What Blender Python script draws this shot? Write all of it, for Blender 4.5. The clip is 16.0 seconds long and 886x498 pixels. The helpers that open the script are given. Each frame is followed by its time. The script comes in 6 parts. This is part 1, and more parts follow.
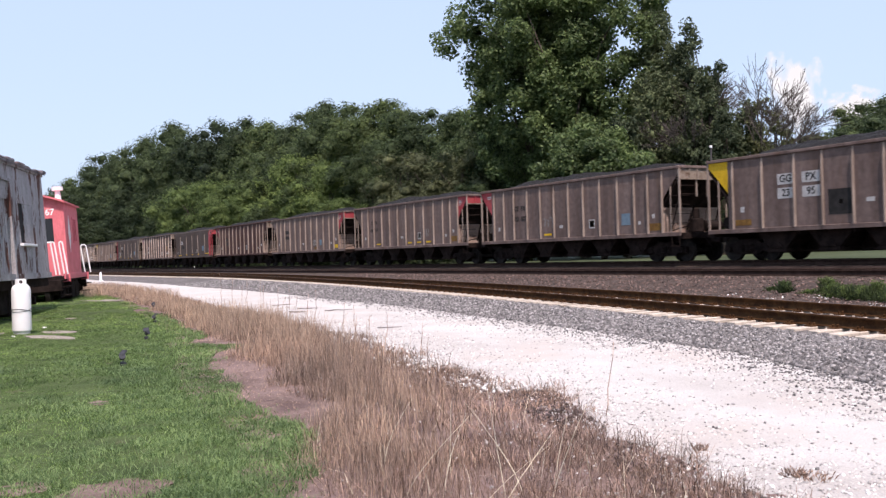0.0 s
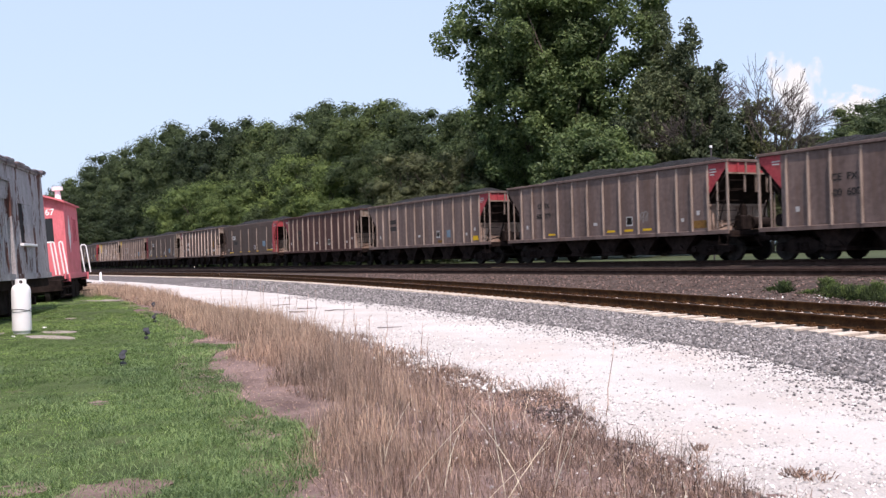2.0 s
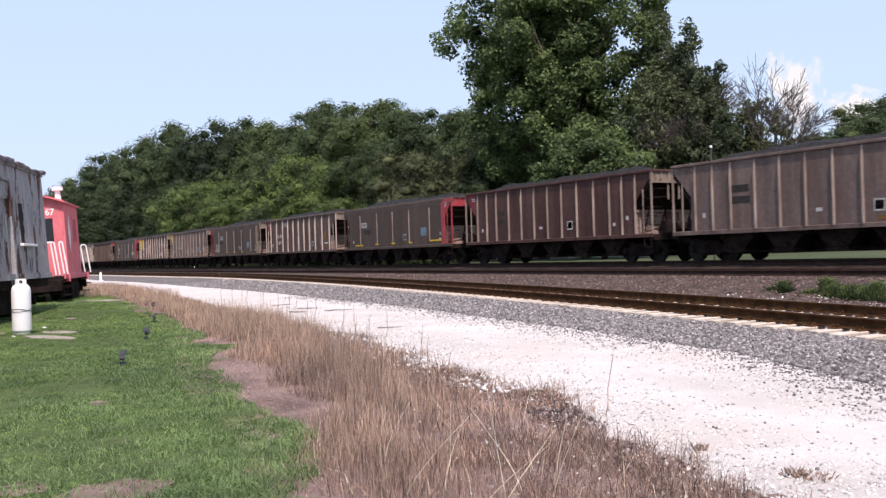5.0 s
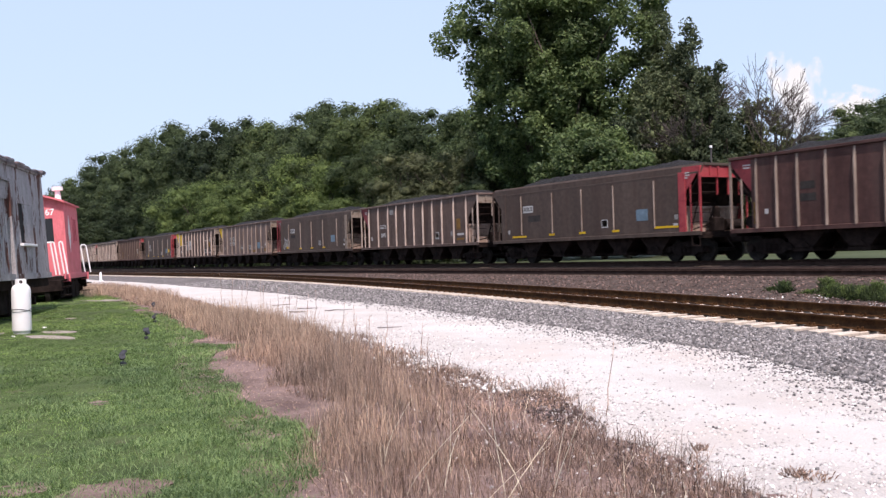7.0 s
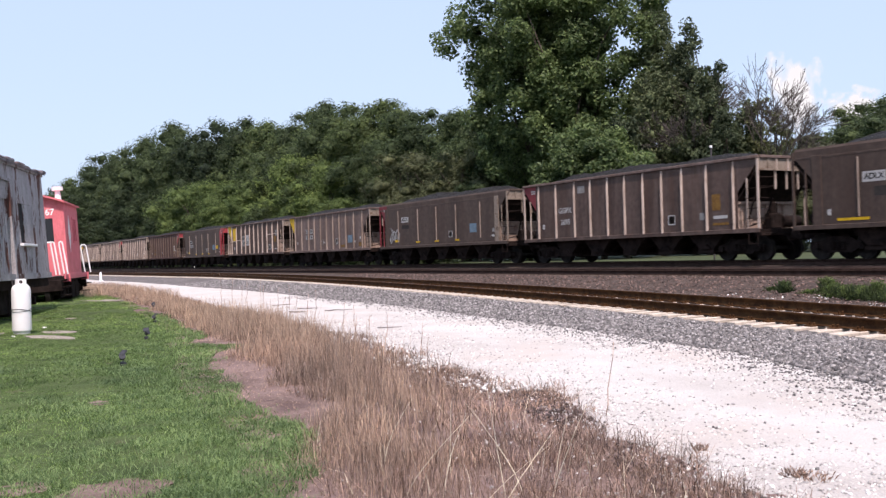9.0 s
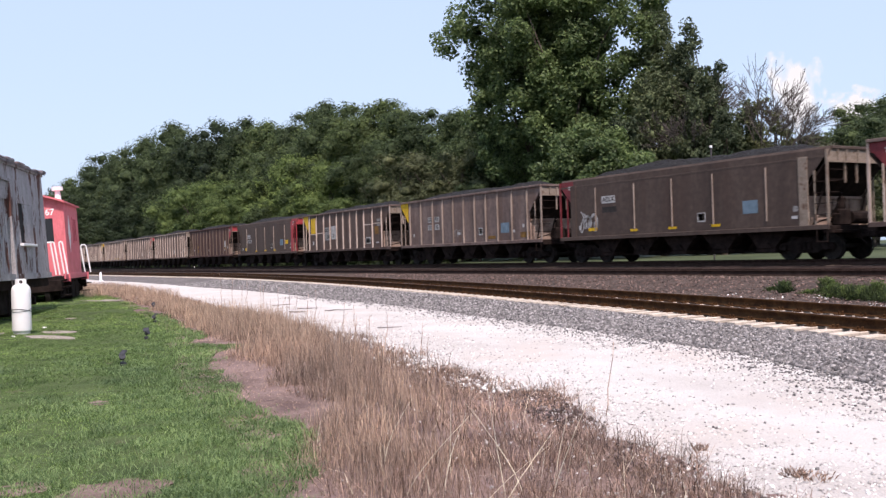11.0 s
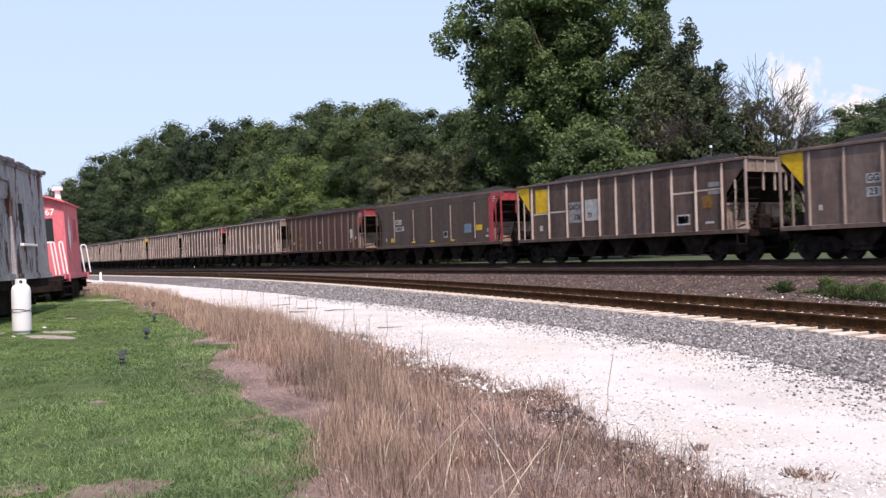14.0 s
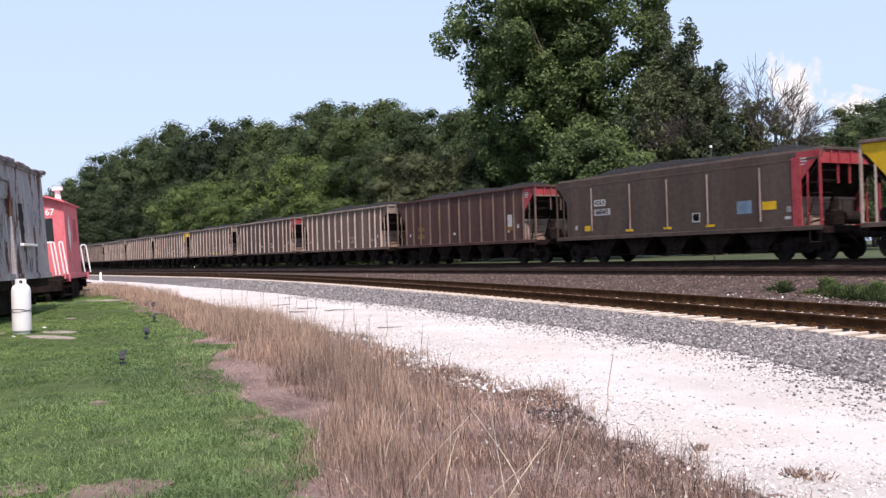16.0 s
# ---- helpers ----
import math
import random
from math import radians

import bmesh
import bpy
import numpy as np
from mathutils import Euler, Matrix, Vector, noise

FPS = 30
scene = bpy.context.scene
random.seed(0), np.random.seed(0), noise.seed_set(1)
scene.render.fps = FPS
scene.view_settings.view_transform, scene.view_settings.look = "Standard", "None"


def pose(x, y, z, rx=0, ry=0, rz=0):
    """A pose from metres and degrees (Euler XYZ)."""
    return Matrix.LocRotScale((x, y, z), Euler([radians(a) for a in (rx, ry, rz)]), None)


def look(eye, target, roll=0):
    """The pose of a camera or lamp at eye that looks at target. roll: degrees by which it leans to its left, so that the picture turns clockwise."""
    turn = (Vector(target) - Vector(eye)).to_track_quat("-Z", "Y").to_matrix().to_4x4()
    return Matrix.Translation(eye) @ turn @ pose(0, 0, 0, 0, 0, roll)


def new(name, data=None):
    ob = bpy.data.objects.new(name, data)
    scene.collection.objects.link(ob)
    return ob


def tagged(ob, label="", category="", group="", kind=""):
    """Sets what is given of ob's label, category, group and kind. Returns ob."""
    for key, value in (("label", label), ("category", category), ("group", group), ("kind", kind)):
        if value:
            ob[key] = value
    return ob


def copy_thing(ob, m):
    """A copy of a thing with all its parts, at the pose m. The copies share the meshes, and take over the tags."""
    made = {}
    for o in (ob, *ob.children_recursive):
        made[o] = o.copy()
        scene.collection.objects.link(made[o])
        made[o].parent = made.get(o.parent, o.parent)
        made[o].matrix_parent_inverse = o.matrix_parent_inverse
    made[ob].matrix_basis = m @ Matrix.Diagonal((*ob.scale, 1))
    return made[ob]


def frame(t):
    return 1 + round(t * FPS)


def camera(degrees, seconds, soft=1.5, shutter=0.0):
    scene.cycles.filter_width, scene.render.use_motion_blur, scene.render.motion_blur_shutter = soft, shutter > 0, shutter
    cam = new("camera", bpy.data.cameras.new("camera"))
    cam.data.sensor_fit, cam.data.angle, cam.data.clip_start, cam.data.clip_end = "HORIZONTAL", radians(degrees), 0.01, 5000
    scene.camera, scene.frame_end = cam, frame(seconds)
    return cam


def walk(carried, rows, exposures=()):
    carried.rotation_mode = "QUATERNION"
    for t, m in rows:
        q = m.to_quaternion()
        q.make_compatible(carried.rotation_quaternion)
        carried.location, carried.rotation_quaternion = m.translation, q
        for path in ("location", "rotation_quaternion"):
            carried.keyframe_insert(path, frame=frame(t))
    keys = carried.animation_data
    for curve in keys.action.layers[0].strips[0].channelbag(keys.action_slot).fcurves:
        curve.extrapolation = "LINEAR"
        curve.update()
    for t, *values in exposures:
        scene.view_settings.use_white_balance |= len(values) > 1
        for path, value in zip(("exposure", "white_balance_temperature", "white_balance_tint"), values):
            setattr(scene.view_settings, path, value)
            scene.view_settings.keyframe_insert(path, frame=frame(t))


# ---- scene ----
cam = camera(50.88, 16.0, soft=1.4, shutter=0.25)
EYE = (0.0, 0.0, 1.45)
AIM = (-0.8637, 0.5041, 1.4557)
walk(cam, [(0.0, look(EYE, AIM, -1.75)), (16.0, look(EYE, AIM, -1.75))], [(0.0, 0.55, 6850, 25), (16.0, 0.55, 6850, 25)])

# ---------------------------------------------------------------- world, sun
SUN_ELEVATION, SUN_BEARING = radians(58), Vector((0.94, -0.34, 0.0)).normalized()
world = bpy.data.worlds.new("world")
scene.world = world
world.use_nodes = True
wn = world.node_tree.nodes
sky = wn.new("ShaderNodeTexSky")
sky.sky_type, sky.sun_disc = "NISHITA", False
sky.sun_elevation, sky.sun_rotation = SUN_ELEVATION, math.atan2(SUN_BEARING.x, SUN_BEARING.y)
sky.air_density, sky.dust_density, sky.ozone_density = 1.0, 2.0, 1.0
wn["Background"].inputs["Strength"].default_value = 0.15
haze = wn.new("ShaderNodeMix")
haze.data_type = "RGBA"
haze.inputs["Factor"].default_value = 0.8
haze.inputs["B"].default_value = (2.70, 3.84, 5.0, 1)
world.node_tree.links.new(sky.outputs["Color"], haze.inputs["A"])
world.node_tree.links.new(haze.outputs["Result"], wn["Background"].inputs["Color"])

sun = new("sun", bpy.data.lights.new("sun", "SUN"))
sun.data.energy, sun.data.angle, sun.data.color = 3.55, radians(0.6), (1.0, 0.948, 0.875)
sun_from = SUN_BEARING * math.cos(SUN_ELEVATION) + Vector((0, 0, math.sin(SUN_ELEVATION)))
sun.matrix_world = look(sun_from * 60, (0, 0, 0))


# ---------------------------------------------------------------- materials
def nodes_of(name):
    m = bpy.data.materials.new(name)
    m.use_nodes = True
    nt = m.node_tree
    return m, nt, nt.nodes["Principled BSDF"]


def ramp(nt, fac, stops):
    r = nt.nodes.new("ShaderNodeValToRGB")
    while len(r.color_ramp.elements) < len(stops):
        r.color_ramp.elements.new(0.5)
    for e, (p, c) in zip(r.color_ramp.elements, stops):
        e.position, e.color = p, (*c, 1)
    nt.links.new(fac, r.inputs["Fac"])
    return r.outputs["Color"]


def noise_fac(nt, scale, detail=4, stretch=(1, 1, 1), rough=0.6, spread=True):
    """A noise in the thing's own space; spread: shifted from thing to thing; None: one pattern over the whole place."""
    co = nt.nodes.new("ShaderNodeTexCoord")
    mp = nt.nodes.new("ShaderNodeMapping")
    mp.inputs["Scale"].default_value = stretch
    where = co.outputs["Object"] if spread is not None else nt.nodes.new("ShaderNodeNewGeometry").outputs["Position"]
    nt.links.new(where, mp.inputs["Vector"])
    if spread:
        info = nt.nodes.new("ShaderNodeObjectInfo")
        mul = nt.nodes.new("ShaderNodeMath")
        mul.operation = "MULTIPLY"
        mul.inputs[1].default_value = 57.0
        nt.links.new(info.outputs["Random"], mul.inputs[0])
        nt.links.new(mul.outputs[0], mp.inputs["Location"])
    n = nt.nodes.new("ShaderNodeTexNoise")
    n.inputs["Scale"].default_value, n.inputs["Detail"].default_value = scale, detail
    n.inputs["Roughness"].default_value = rough
    nt.links.new(mp.outputs["Vector"], n.inputs["Vector"])
    return n.outputs["Fac"]


def mixed(nt, fac, a, b, mode="MIX"):
    x = nt.nodes.new("ShaderNodeMix")
    x.data_type, x.blend_type = "RGBA", mode
    for sock, val in ((x.inputs["Factor"], fac), (x.inputs["A"], a), (x.inputs["B"], b)):
        if isinstance(val, (tuple, float, int)):
            sock.default_value = (*val, 1) if isinstance(val, tuple) else val
        else:
            nt.links.new(val, sock)
    return x.outputs["Result"]


def bumped(nt, bsdf, fac, strength, distance=0.02):
    b = nt.nodes.new("ShaderNodeBump")
    b.inputs["Strength"].default_value, b.inputs["Distance"].default_value = strength, distance
    nt.links.new(fac, b.inputs["Height"])
    nt.links.new(b.outputs["Normal"], bsdf.inputs["Normal"])


def surface(name, dark, light, scale=3.0, rough=0.8, fine=30.0, bump=0.3, stretch=(1, 1, 1), metal=0.0,
            third=None, third_scale=1.0, cut=(0.52, 0.62), distance=0.02, spread=True, lo=0.35, hi=0.65, speck=0.55, gloss=None):
    """Two tones mixed by a broad noise, speckled by a fine one; third: patches of another tone."""
    m, nt, bsdf = nodes_of(name)
    col = ramp(nt, noise_fac(nt, scale, 5, stretch, spread=spread), [(lo, dark), (hi, light)])
    grain = noise_fac(nt, fine, 3, spread=spread)
    col = mixed(nt, speck, col, ramp(nt, grain, [(0.25, (0.55,) * 3), (0.75, (1.35,) * 3)]), "MULTIPLY")
    if third:
        patch = ramp(nt, noise_fac(nt, third_scale, 6, stretch, 0.7, spread), [(cut[0], (0,) * 3), (cut[1], (1,) * 3)])
        col = mixed(nt, patch, col, third)
    nt.links.new(col, bsdf.inputs["Base Color"])
    bsdf.inputs["Roughness"].default_value, bsdf.inputs["Metallic"].default_value = rough, metal
    bsdf.inputs["Specular IOR Level"].default_value = gloss if gloss is not None else 0.5 if rough < 0.6 else 0.2
    if bump:
        bumped(nt, bsdf, grain, bump, distance)
    return m


def leafy(name, dark, light, glow=0.4, rough=0.7, relief=0.0):
    """Leaves and blades: each one its own tone, some light passing through."""
    m, nt, bsdf = nodes_of(name)
    geo = nt.nodes.new("ShaderNodeNewGeometry")
    col = ramp(nt, geo.outputs["Random Per Island"], [(0.0, dark), (1.0, light)])
    for size, lo, hi in ((0.30, 0.72, 1.25), (2.6, 0.72, 1.25)):
        broad = ramp(nt, noise_fac(nt, size, 3), [(0.35, (lo * 0.97, lo, lo * 0.95)), (0.65, (hi * 1.03, hi, hi * 0.88))])
        col = mixed(nt, 1.0, col, broad, "MULTIPLY")
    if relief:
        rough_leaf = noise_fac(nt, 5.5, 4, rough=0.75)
        # the bump noise also darkens hollows: shade between leaves put into the colour
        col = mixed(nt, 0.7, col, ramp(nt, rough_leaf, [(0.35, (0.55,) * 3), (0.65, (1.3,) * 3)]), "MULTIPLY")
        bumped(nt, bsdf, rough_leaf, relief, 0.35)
        each = nt.nodes.new("ShaderNodeObjectInfo")
        col = mixed(nt, 1.0, col, ramp(nt, each.outputs["Random"], [(0.0, (0.72, 0.76, 0.80)), (1.0, (1.28, 1.24, 1.12))]), "MULTIPLY")
    nt.links.new(col, bsdf.inputs["Base Color"])
    bsdf.inputs["Roughness"].default_value = rough
    bsdf.inputs["Specular IOR Level"].default_value = 0.25
    thin = nt.nodes.new("ShaderNodeBsdfTranslucent")
    nt.links.new(col, thin.inputs["Color"])
    ms = nt.nodes.new("ShaderNodeMixShader")
    ms.inputs["Fac"].default_value = glow
    nt.links.new(bsdf.outputs["BSDF"], ms.inputs[1])
    nt.links.new(thin.outputs["BSDF"], ms.inputs[2])
    nt.links.new(ms.outputs["Shader"], nt.nodes["Material Output"].inputs["Surface"])
    return m


def stones(name, dark, light, rough=0.9):
    m, nt, bsdf = nodes_of(name)
    geo = nt.nodes.new("ShaderNodeNewGeometry")
    col = ramp(nt, geo.outputs["Random Per Island"], [(0.0, dark), (0.8, light), (1.0, tuple(min(1, c * 1.9) for c in light))])
    col = mixed(nt, 0.5, col, ramp(nt, noise_fac(nt, 40, 3), [(0.3, (0.6,) * 3), (0.7, (1.3,) * 3)]), "MULTIPLY")
    nt.links.new(col, bsdf.inputs["Base Color"])
    bsdf.inputs["Roughness"].default_value = rough
    return m


STREAK = (1.0, 1.0, 0.12)
M = {
    "lawn": surface("lawn_soil", (0.046, 0.068, 0.028), (0.088, 0.120, 0.050), 1.6, 0.95, 30, 0.9, third=(0.20, 0.145, 0.115), third_scale=0.9, cut=(0.62, 0.74), gloss=0.05),
    "field": surface("field_grass", (0.040, 0.054, 0.026), (0.074, 0.092, 0.046), 0.25, 0.95, 9, 0.5),
    "dirt": surface("bare_dirt", (0.125, 0.083, 0.075), (0.255, 0.178, 0.16), 1.6, 0.95, 45, 0.9, third=(0.29, 0.215, 0.18), third_scale=2.2, cut=(0.56, 0.7)),
    "road": surface("crushed_limestone", (0.47, 0.437, 0.414), (0.585, 0.557, 0.535), 0.6, 0.95, 70, 0.8, third=(0.51, 0.455, 0.42), third_scale=0.45, cut=(0.5, 0.7)),
    "ballast": surface("grey_ballast", (0.100, 0.089, 0.086), (0.185, 0.168, 0.164), 2.0, 0.95, 18, 1.0, distance=0.05),
    "ballast_brown": surface("brown_ballast", (0.048, 0.034, 0.029), (0.096, 0.071, 0.061), 2.0, 0.95, 18, 1.0, distance=0.05),
    "ballast_dark": surface("coal_stained_ballast", (0.018, 0.0128, 0.0118), (0.047, 0.0345, 0.0312), 1.5, 0.95, 18, 1.0, distance=0.05, gloss=0.05),
    "stone_grey": stones("ballast_stone", (0.048, 0.045, 0.046), (0.232, 0.217, 0.213)),
    "stone_brown": stones("brown_ballast_stone", (0.034, 0.0215, 0.018), (0.128, 0.084, 0.070)),
    "clod": stones("dark_earth_clod", (0.055, 0.040, 0.039), (0.16, 0.118, 0.112)),
    "stone_white": stones("limestone_chip", (0.27, 0.25, 0.235), (0.66, 0.635, 0.61)),
    "rail": surface("rusty_rail", (0.036, 0.016, 0.008), (0.088, 0.043, 0.018), 5, 0.75, 40, 0.2, gloss=0.05),
    "rail_main": surface("oily_rail", (0.028, 0.0155, 0.012), (0.056, 0.033, 0.026), 5, 0.75, 40, 0.2, gloss=0.1),
    "rail_head": surface("worn_rail_head", (0.07, 0.046, 0.034), (0.125, 0.088, 0.068), 8, 0.5, 60, 0.05, metal=0.3),
    "tie": surface("bleached_tie", (0.40, 0.335, 0.275), (0.60, 0.525, 0.45), 4, 0.9, 25, 0.5, stretch=(1, 0.15, 1)),
    "tie_dark": surface("oily_tie", (0.05, 0.038, 0.03), (0.13, 0.10, 0.08), 4, 0.9, 25, 0.5),
    "grey_side": surface("dusty_grey_steel", (0.063, 0.042, 0.036), (0.113, 0.080, 0.069), 1.4, 0.8, 5, 0.05, STREAK, third=(0.0779, 0.0435, 0.0313), third_scale=1.6, cut=(0.5, 0.75)),
    "light_side": surface("dusty_pale_grey_steel", (0.107, 0.075, 0.066), (0.177, 0.129, 0.115), 1.4, 0.8, 5, 0.05, STREAK, third=(0.121, 0.0738, 0.0553), third_scale=1.6, cut=(0.5, 0.75)),
    "tan_side": surface("dusty_tan_steel", (0.098, 0.066, 0.053), (0.16, 0.113, 0.093), 1.4, 0.8, 5, 0.05, STREAK, third=(0.0973, 0.0567, 0.0387), third_scale=1.6, cut=(0.55, 0.8)),
    "brown_side": surface("dusty_brown_steel", (0.052, 0.024, 0.021), (0.092, 0.047, 0.041), 1.4, 0.8, 5, 0.05, STREAK, third=(0.080, 0.050, 0.043), third_scale=1.6, cut=(0.5, 0.75)),
    "dark_side": surface("sooty_aluminium", (0.057, 0.040, 0.033), (0.088, 0.063, 0.052), 0.9, 0.72, 5, 0.04, STREAK, third=(0.0606, 0.0359, 0.0276), third_scale=1.2, cut=(0.5, 0.8)),
    "rib_tan": surface("dusty_rib", (0.195, 0.148, 0.122), (0.345, 0.275, 0.232), 2.0, 0.8, 25, 0.1, (1, 1, 0.3)),
    "rib_white": surface("pale_rib", (0.34, 0.265, 0.225), (0.55, 0.45, 0.39), 2.0, 0.8, 25, 0.1, (1, 1, 0.3), third=(0.254, 0.161, 0.104), third_scale=2.5, cut=(0.58, 0.75)),
    "rib_brown": surface("brown_rib", (0.104, 0.0735, 0.057), (0.1768, 0.1274, 0.09975), 2.0, 0.8, 25, 0.1, (1, 1, 0.3)),
    "red_end": surface("faded_red_paint", (0.26, 0.032, 0.040), (0.40, 0.066, 0.072), 2.5, 0.6, 20, 0.1, third=(0.16, 0.04, 0.036), third_scale=2.5, cut=(0.54, 0.72)),
    "maroon_end": surface("sooty_maroon_paint", (0.12, 0.02, 0.025), (0.2, 0.035, 0.04), 2.5, 0.6, 20, 0.1),
    "tan_end": surface("tan_end_paint", (0.18, 0.14, 0.11), (0.30, 0.245, 0.20), 2.5, 0.75, 20, 0.1, third=(0.12, 0.075, 0.052), third_scale=2.5),
    "yellow": surface("yellow_paint", (0.50, 0.30, 0.010), (0.66, 0.41, 0.016), 3, 0.6, 30, 0.05, third=(0.24, 0.16, 0.025), third_scale=3, cut=(0.6, 0.75)),
    "orange_stain": surface("rust_orange_stain", (0.13, 0.065, 0.02), (0.22, 0.12, 0.032), 5, 0.85, 20, 0.1),
    "white_mark": surface("white_stencil", (0.36, 0.35, 0.34), (0.48, 0.47, 0.46), 6, 0.8, 30, 0.0),
    "blue_mark": surface("blue_patch", (0.10, 0.155, 0.20), (0.155, 0.225, 0.28), 4, 0.8, 30, 0.0),
    "black_mark": surface("black_stencil", (0.014, 0.013, 0.013), (0.028, 0.026, 0.025), 4, 0.8, 30, 0.0),
    "dim_mark": surface("sooty_stencil", (0.024, 0.021, 0.02), (0.042, 0.037, 0.034), 4, 0.85, 30, 0.0),
    "spray": surface("pale_spray_paint", (0.26, 0.255, 0.25), (0.40, 0.39, 0.38), 6, 0.8, 30, 0.0),
    "pale_mark": surface("faded_graffiti", (0.17, 0.165, 0.16), (0.27, 0.26, 0.25), 6, 0.85, 30, 0.0),
    "coal": surface("coal", (0.007, 0.006, 0.006), (0.028, 0.0255, 0.0255), 9, 0.75, 28, 1.0, distance=0.08),
    # soot and rust tones lowered to near black, for shade beneath the cars
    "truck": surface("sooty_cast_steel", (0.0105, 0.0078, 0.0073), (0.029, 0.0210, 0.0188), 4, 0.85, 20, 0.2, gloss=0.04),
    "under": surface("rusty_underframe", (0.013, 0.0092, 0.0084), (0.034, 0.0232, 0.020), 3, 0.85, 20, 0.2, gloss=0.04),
    "bulkhead": surface("rusty_tan_bulkhead", (0.26, 0.18, 0.145), (0.41, 0.305, 0.25), 2.5, 0.85, 20, 0.2, third=(0.20, 0.10, 0.065), third_scale=2.0, cut=(0.56, 0.72)),
    "wheel": surface("worn_wheel_steel", (0.012, 0.0105, 0.010), (0.034, 0.029, 0.026), 5, 0.7, 20, 0.1, gloss=0.1),
    "caboose_red": surface("caboose_red_paint", (0.66, 0.145, 0.17), (0.76, 0.195, 0.22), 2, 0.55, 16, 0.06, third=(0.60, 0.13, 0.135), third_scale=1.2, speck=0.12),
    "peeling": surface("peeling_grey_paint", (0.28, 0.262, 0.266), (0.40, 0.376, 0.382), 2, 0.8, 16, 0.25, (1.5, 1.5, 0.42), third=(0.11, 0.052, 0.042), third_scale=1.35, cut=(0.555, 0.575), spread=None),
    "peeling_roof": surface("weathered_roof", (0.13, 0.115, 0.13), (0.25, 0.225, 0.24), 3, 0.85, 20, 0.3, third=(0.13, 0.065, 0.045), third_scale=2),
    "white_paint": surface("white_enamel", (0.82, 0.81, 0.81), (0.88, 0.87, 0.87), 4, 0.35, 30, 0.02, speck=0.05),
    "dark_void": surface("dark_interior", (0.012, 0.012, 0.014), (0.035, 0.034, 0.036), 3, 0.6, 20, 0.05),
    "solar": surface("weathered_dark_plastic", (0.026, 0.028, 0.034), (0.06, 0.062, 0.073), 5, 0.7, 30, 0.02),
    "slab": surface("dusty_flagstone", (0.22, 0.19, 0.16), (0.36, 0.32, 0.28), 5, 0.9, 30, 0.3),
    "wire": surface("dark_wire", (0.05, 0.045, 0.045), (0.1, 0.09, 0.09), 5, 0.6, 30, 0.02),
    "bark": surface("bark", (0.05, 0.04, 0.032), (0.13, 0.105, 0.085), 6, 0.95, 24, 0.8, (1, 1, 0.25), distance=0.04),
    "dead_wood": surface("dead_wood", (0.05, 0.042, 0.038), (0.11, 0.095, 0.085), 6, 0.95, 24, 0.4),
    "leaf": leafy("oak_leaf", (0.062, 0.100, 0.049), (0.172, 0.243, 0.116), 0.5, 0.5),
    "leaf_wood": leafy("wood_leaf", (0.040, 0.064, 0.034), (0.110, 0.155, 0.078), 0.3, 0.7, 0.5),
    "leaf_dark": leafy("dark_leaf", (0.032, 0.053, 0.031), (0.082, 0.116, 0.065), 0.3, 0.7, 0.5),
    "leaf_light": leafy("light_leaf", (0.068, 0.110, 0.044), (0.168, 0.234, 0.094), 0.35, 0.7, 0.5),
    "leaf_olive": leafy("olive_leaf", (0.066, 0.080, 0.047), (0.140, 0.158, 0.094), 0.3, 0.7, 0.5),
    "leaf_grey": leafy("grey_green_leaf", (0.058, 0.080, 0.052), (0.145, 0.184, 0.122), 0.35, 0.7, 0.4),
    "blade": leafy("lawn_blade", (0.076, 0.140, 0.050), (0.250, 0.368, 0.145), 0.35, 0.8),
    "rosette": leafy("coarse_grass", (0.075, 0.142, 0.060), (0.250, 0.350, 0.185), 0.35, 0.7),
    "dead_stem": leafy("dead_stem", (0.050, 0.033, 0.031), (0.17, 0.115, 0.105), 0.1, 0.9),
    "clover": leafy("clover_blade", (0.095, 0.170, 0.068), (0.245, 0.350, 0.185), 0.35, 0.8),
    "straw": leafy("dry_grass_blade", (0.115, 0.072, 0.067), (0.66, 0.485, 0.445), 0.3, 0.85),
    "tan_stalk": leafy("tan_stalk", (0.23, 0.155, 0.135), (0.62, 0.475, 0.425), 0.2, 0.85),
    "straw_pale": leafy("pale_straw", (0.66, 0.60, 0.56), (0.84, 0.79, 0.75), 0.2, 0.8),
    "twig": leafy("brown_weed", (0.12, 0.078, 0.076), (0.49, 0.35, 0.335), 0.15, 0.9),
}
glass_m, glass_nt, glass_bsdf = nodes_of("window_glass")
glass_bsdf.inputs["Base Color"].default_value = (0.03, 0.035, 0.04, 1)
glass_bsdf.inputs["Roughness"].default_value = 0.08
M["glass"] = glass_m

cloud_m, cloud_nt, cloud_bsdf = nodes_of("cloud_vapour")
co = cloud_nt.nodes.new("ShaderNodeTexCoord")
far = cloud_nt.nodes.new("ShaderNodeVectorMath")
far.operation = "LENGTH"
cloud_nt.links.new(co.outputs["Object"], far.inputs[0])
puff = noise_fac(cloud_nt, 2.3, 7, rough=0.55)
edge = cloud_nt.nodes.new("ShaderNodeMath")
edge.operation = "MULTIPLY_ADD"
edge.inputs[1].default_value, edge.inputs[2].default_value = 1.9, -0.95
cloud_nt.links.new(puff, edge.inputs[0])
rim = cloud_nt.nodes.new("ShaderNodeMath")
rim.operation = "SUBTRACT"
cloud_nt.links.new(edge.outputs[0], rim.inputs[0])
cloud_nt.links.new(far.outputs["Value"], rim.inputs[1])
soft = ramp(cloud_nt, rim.outputs[0], [(0.0, (0,) * 3), (0.36, (0.92,) * 3)])
lift = cloud_nt.nodes.new("ShaderNodeMath")
lift.operation = "ADD"
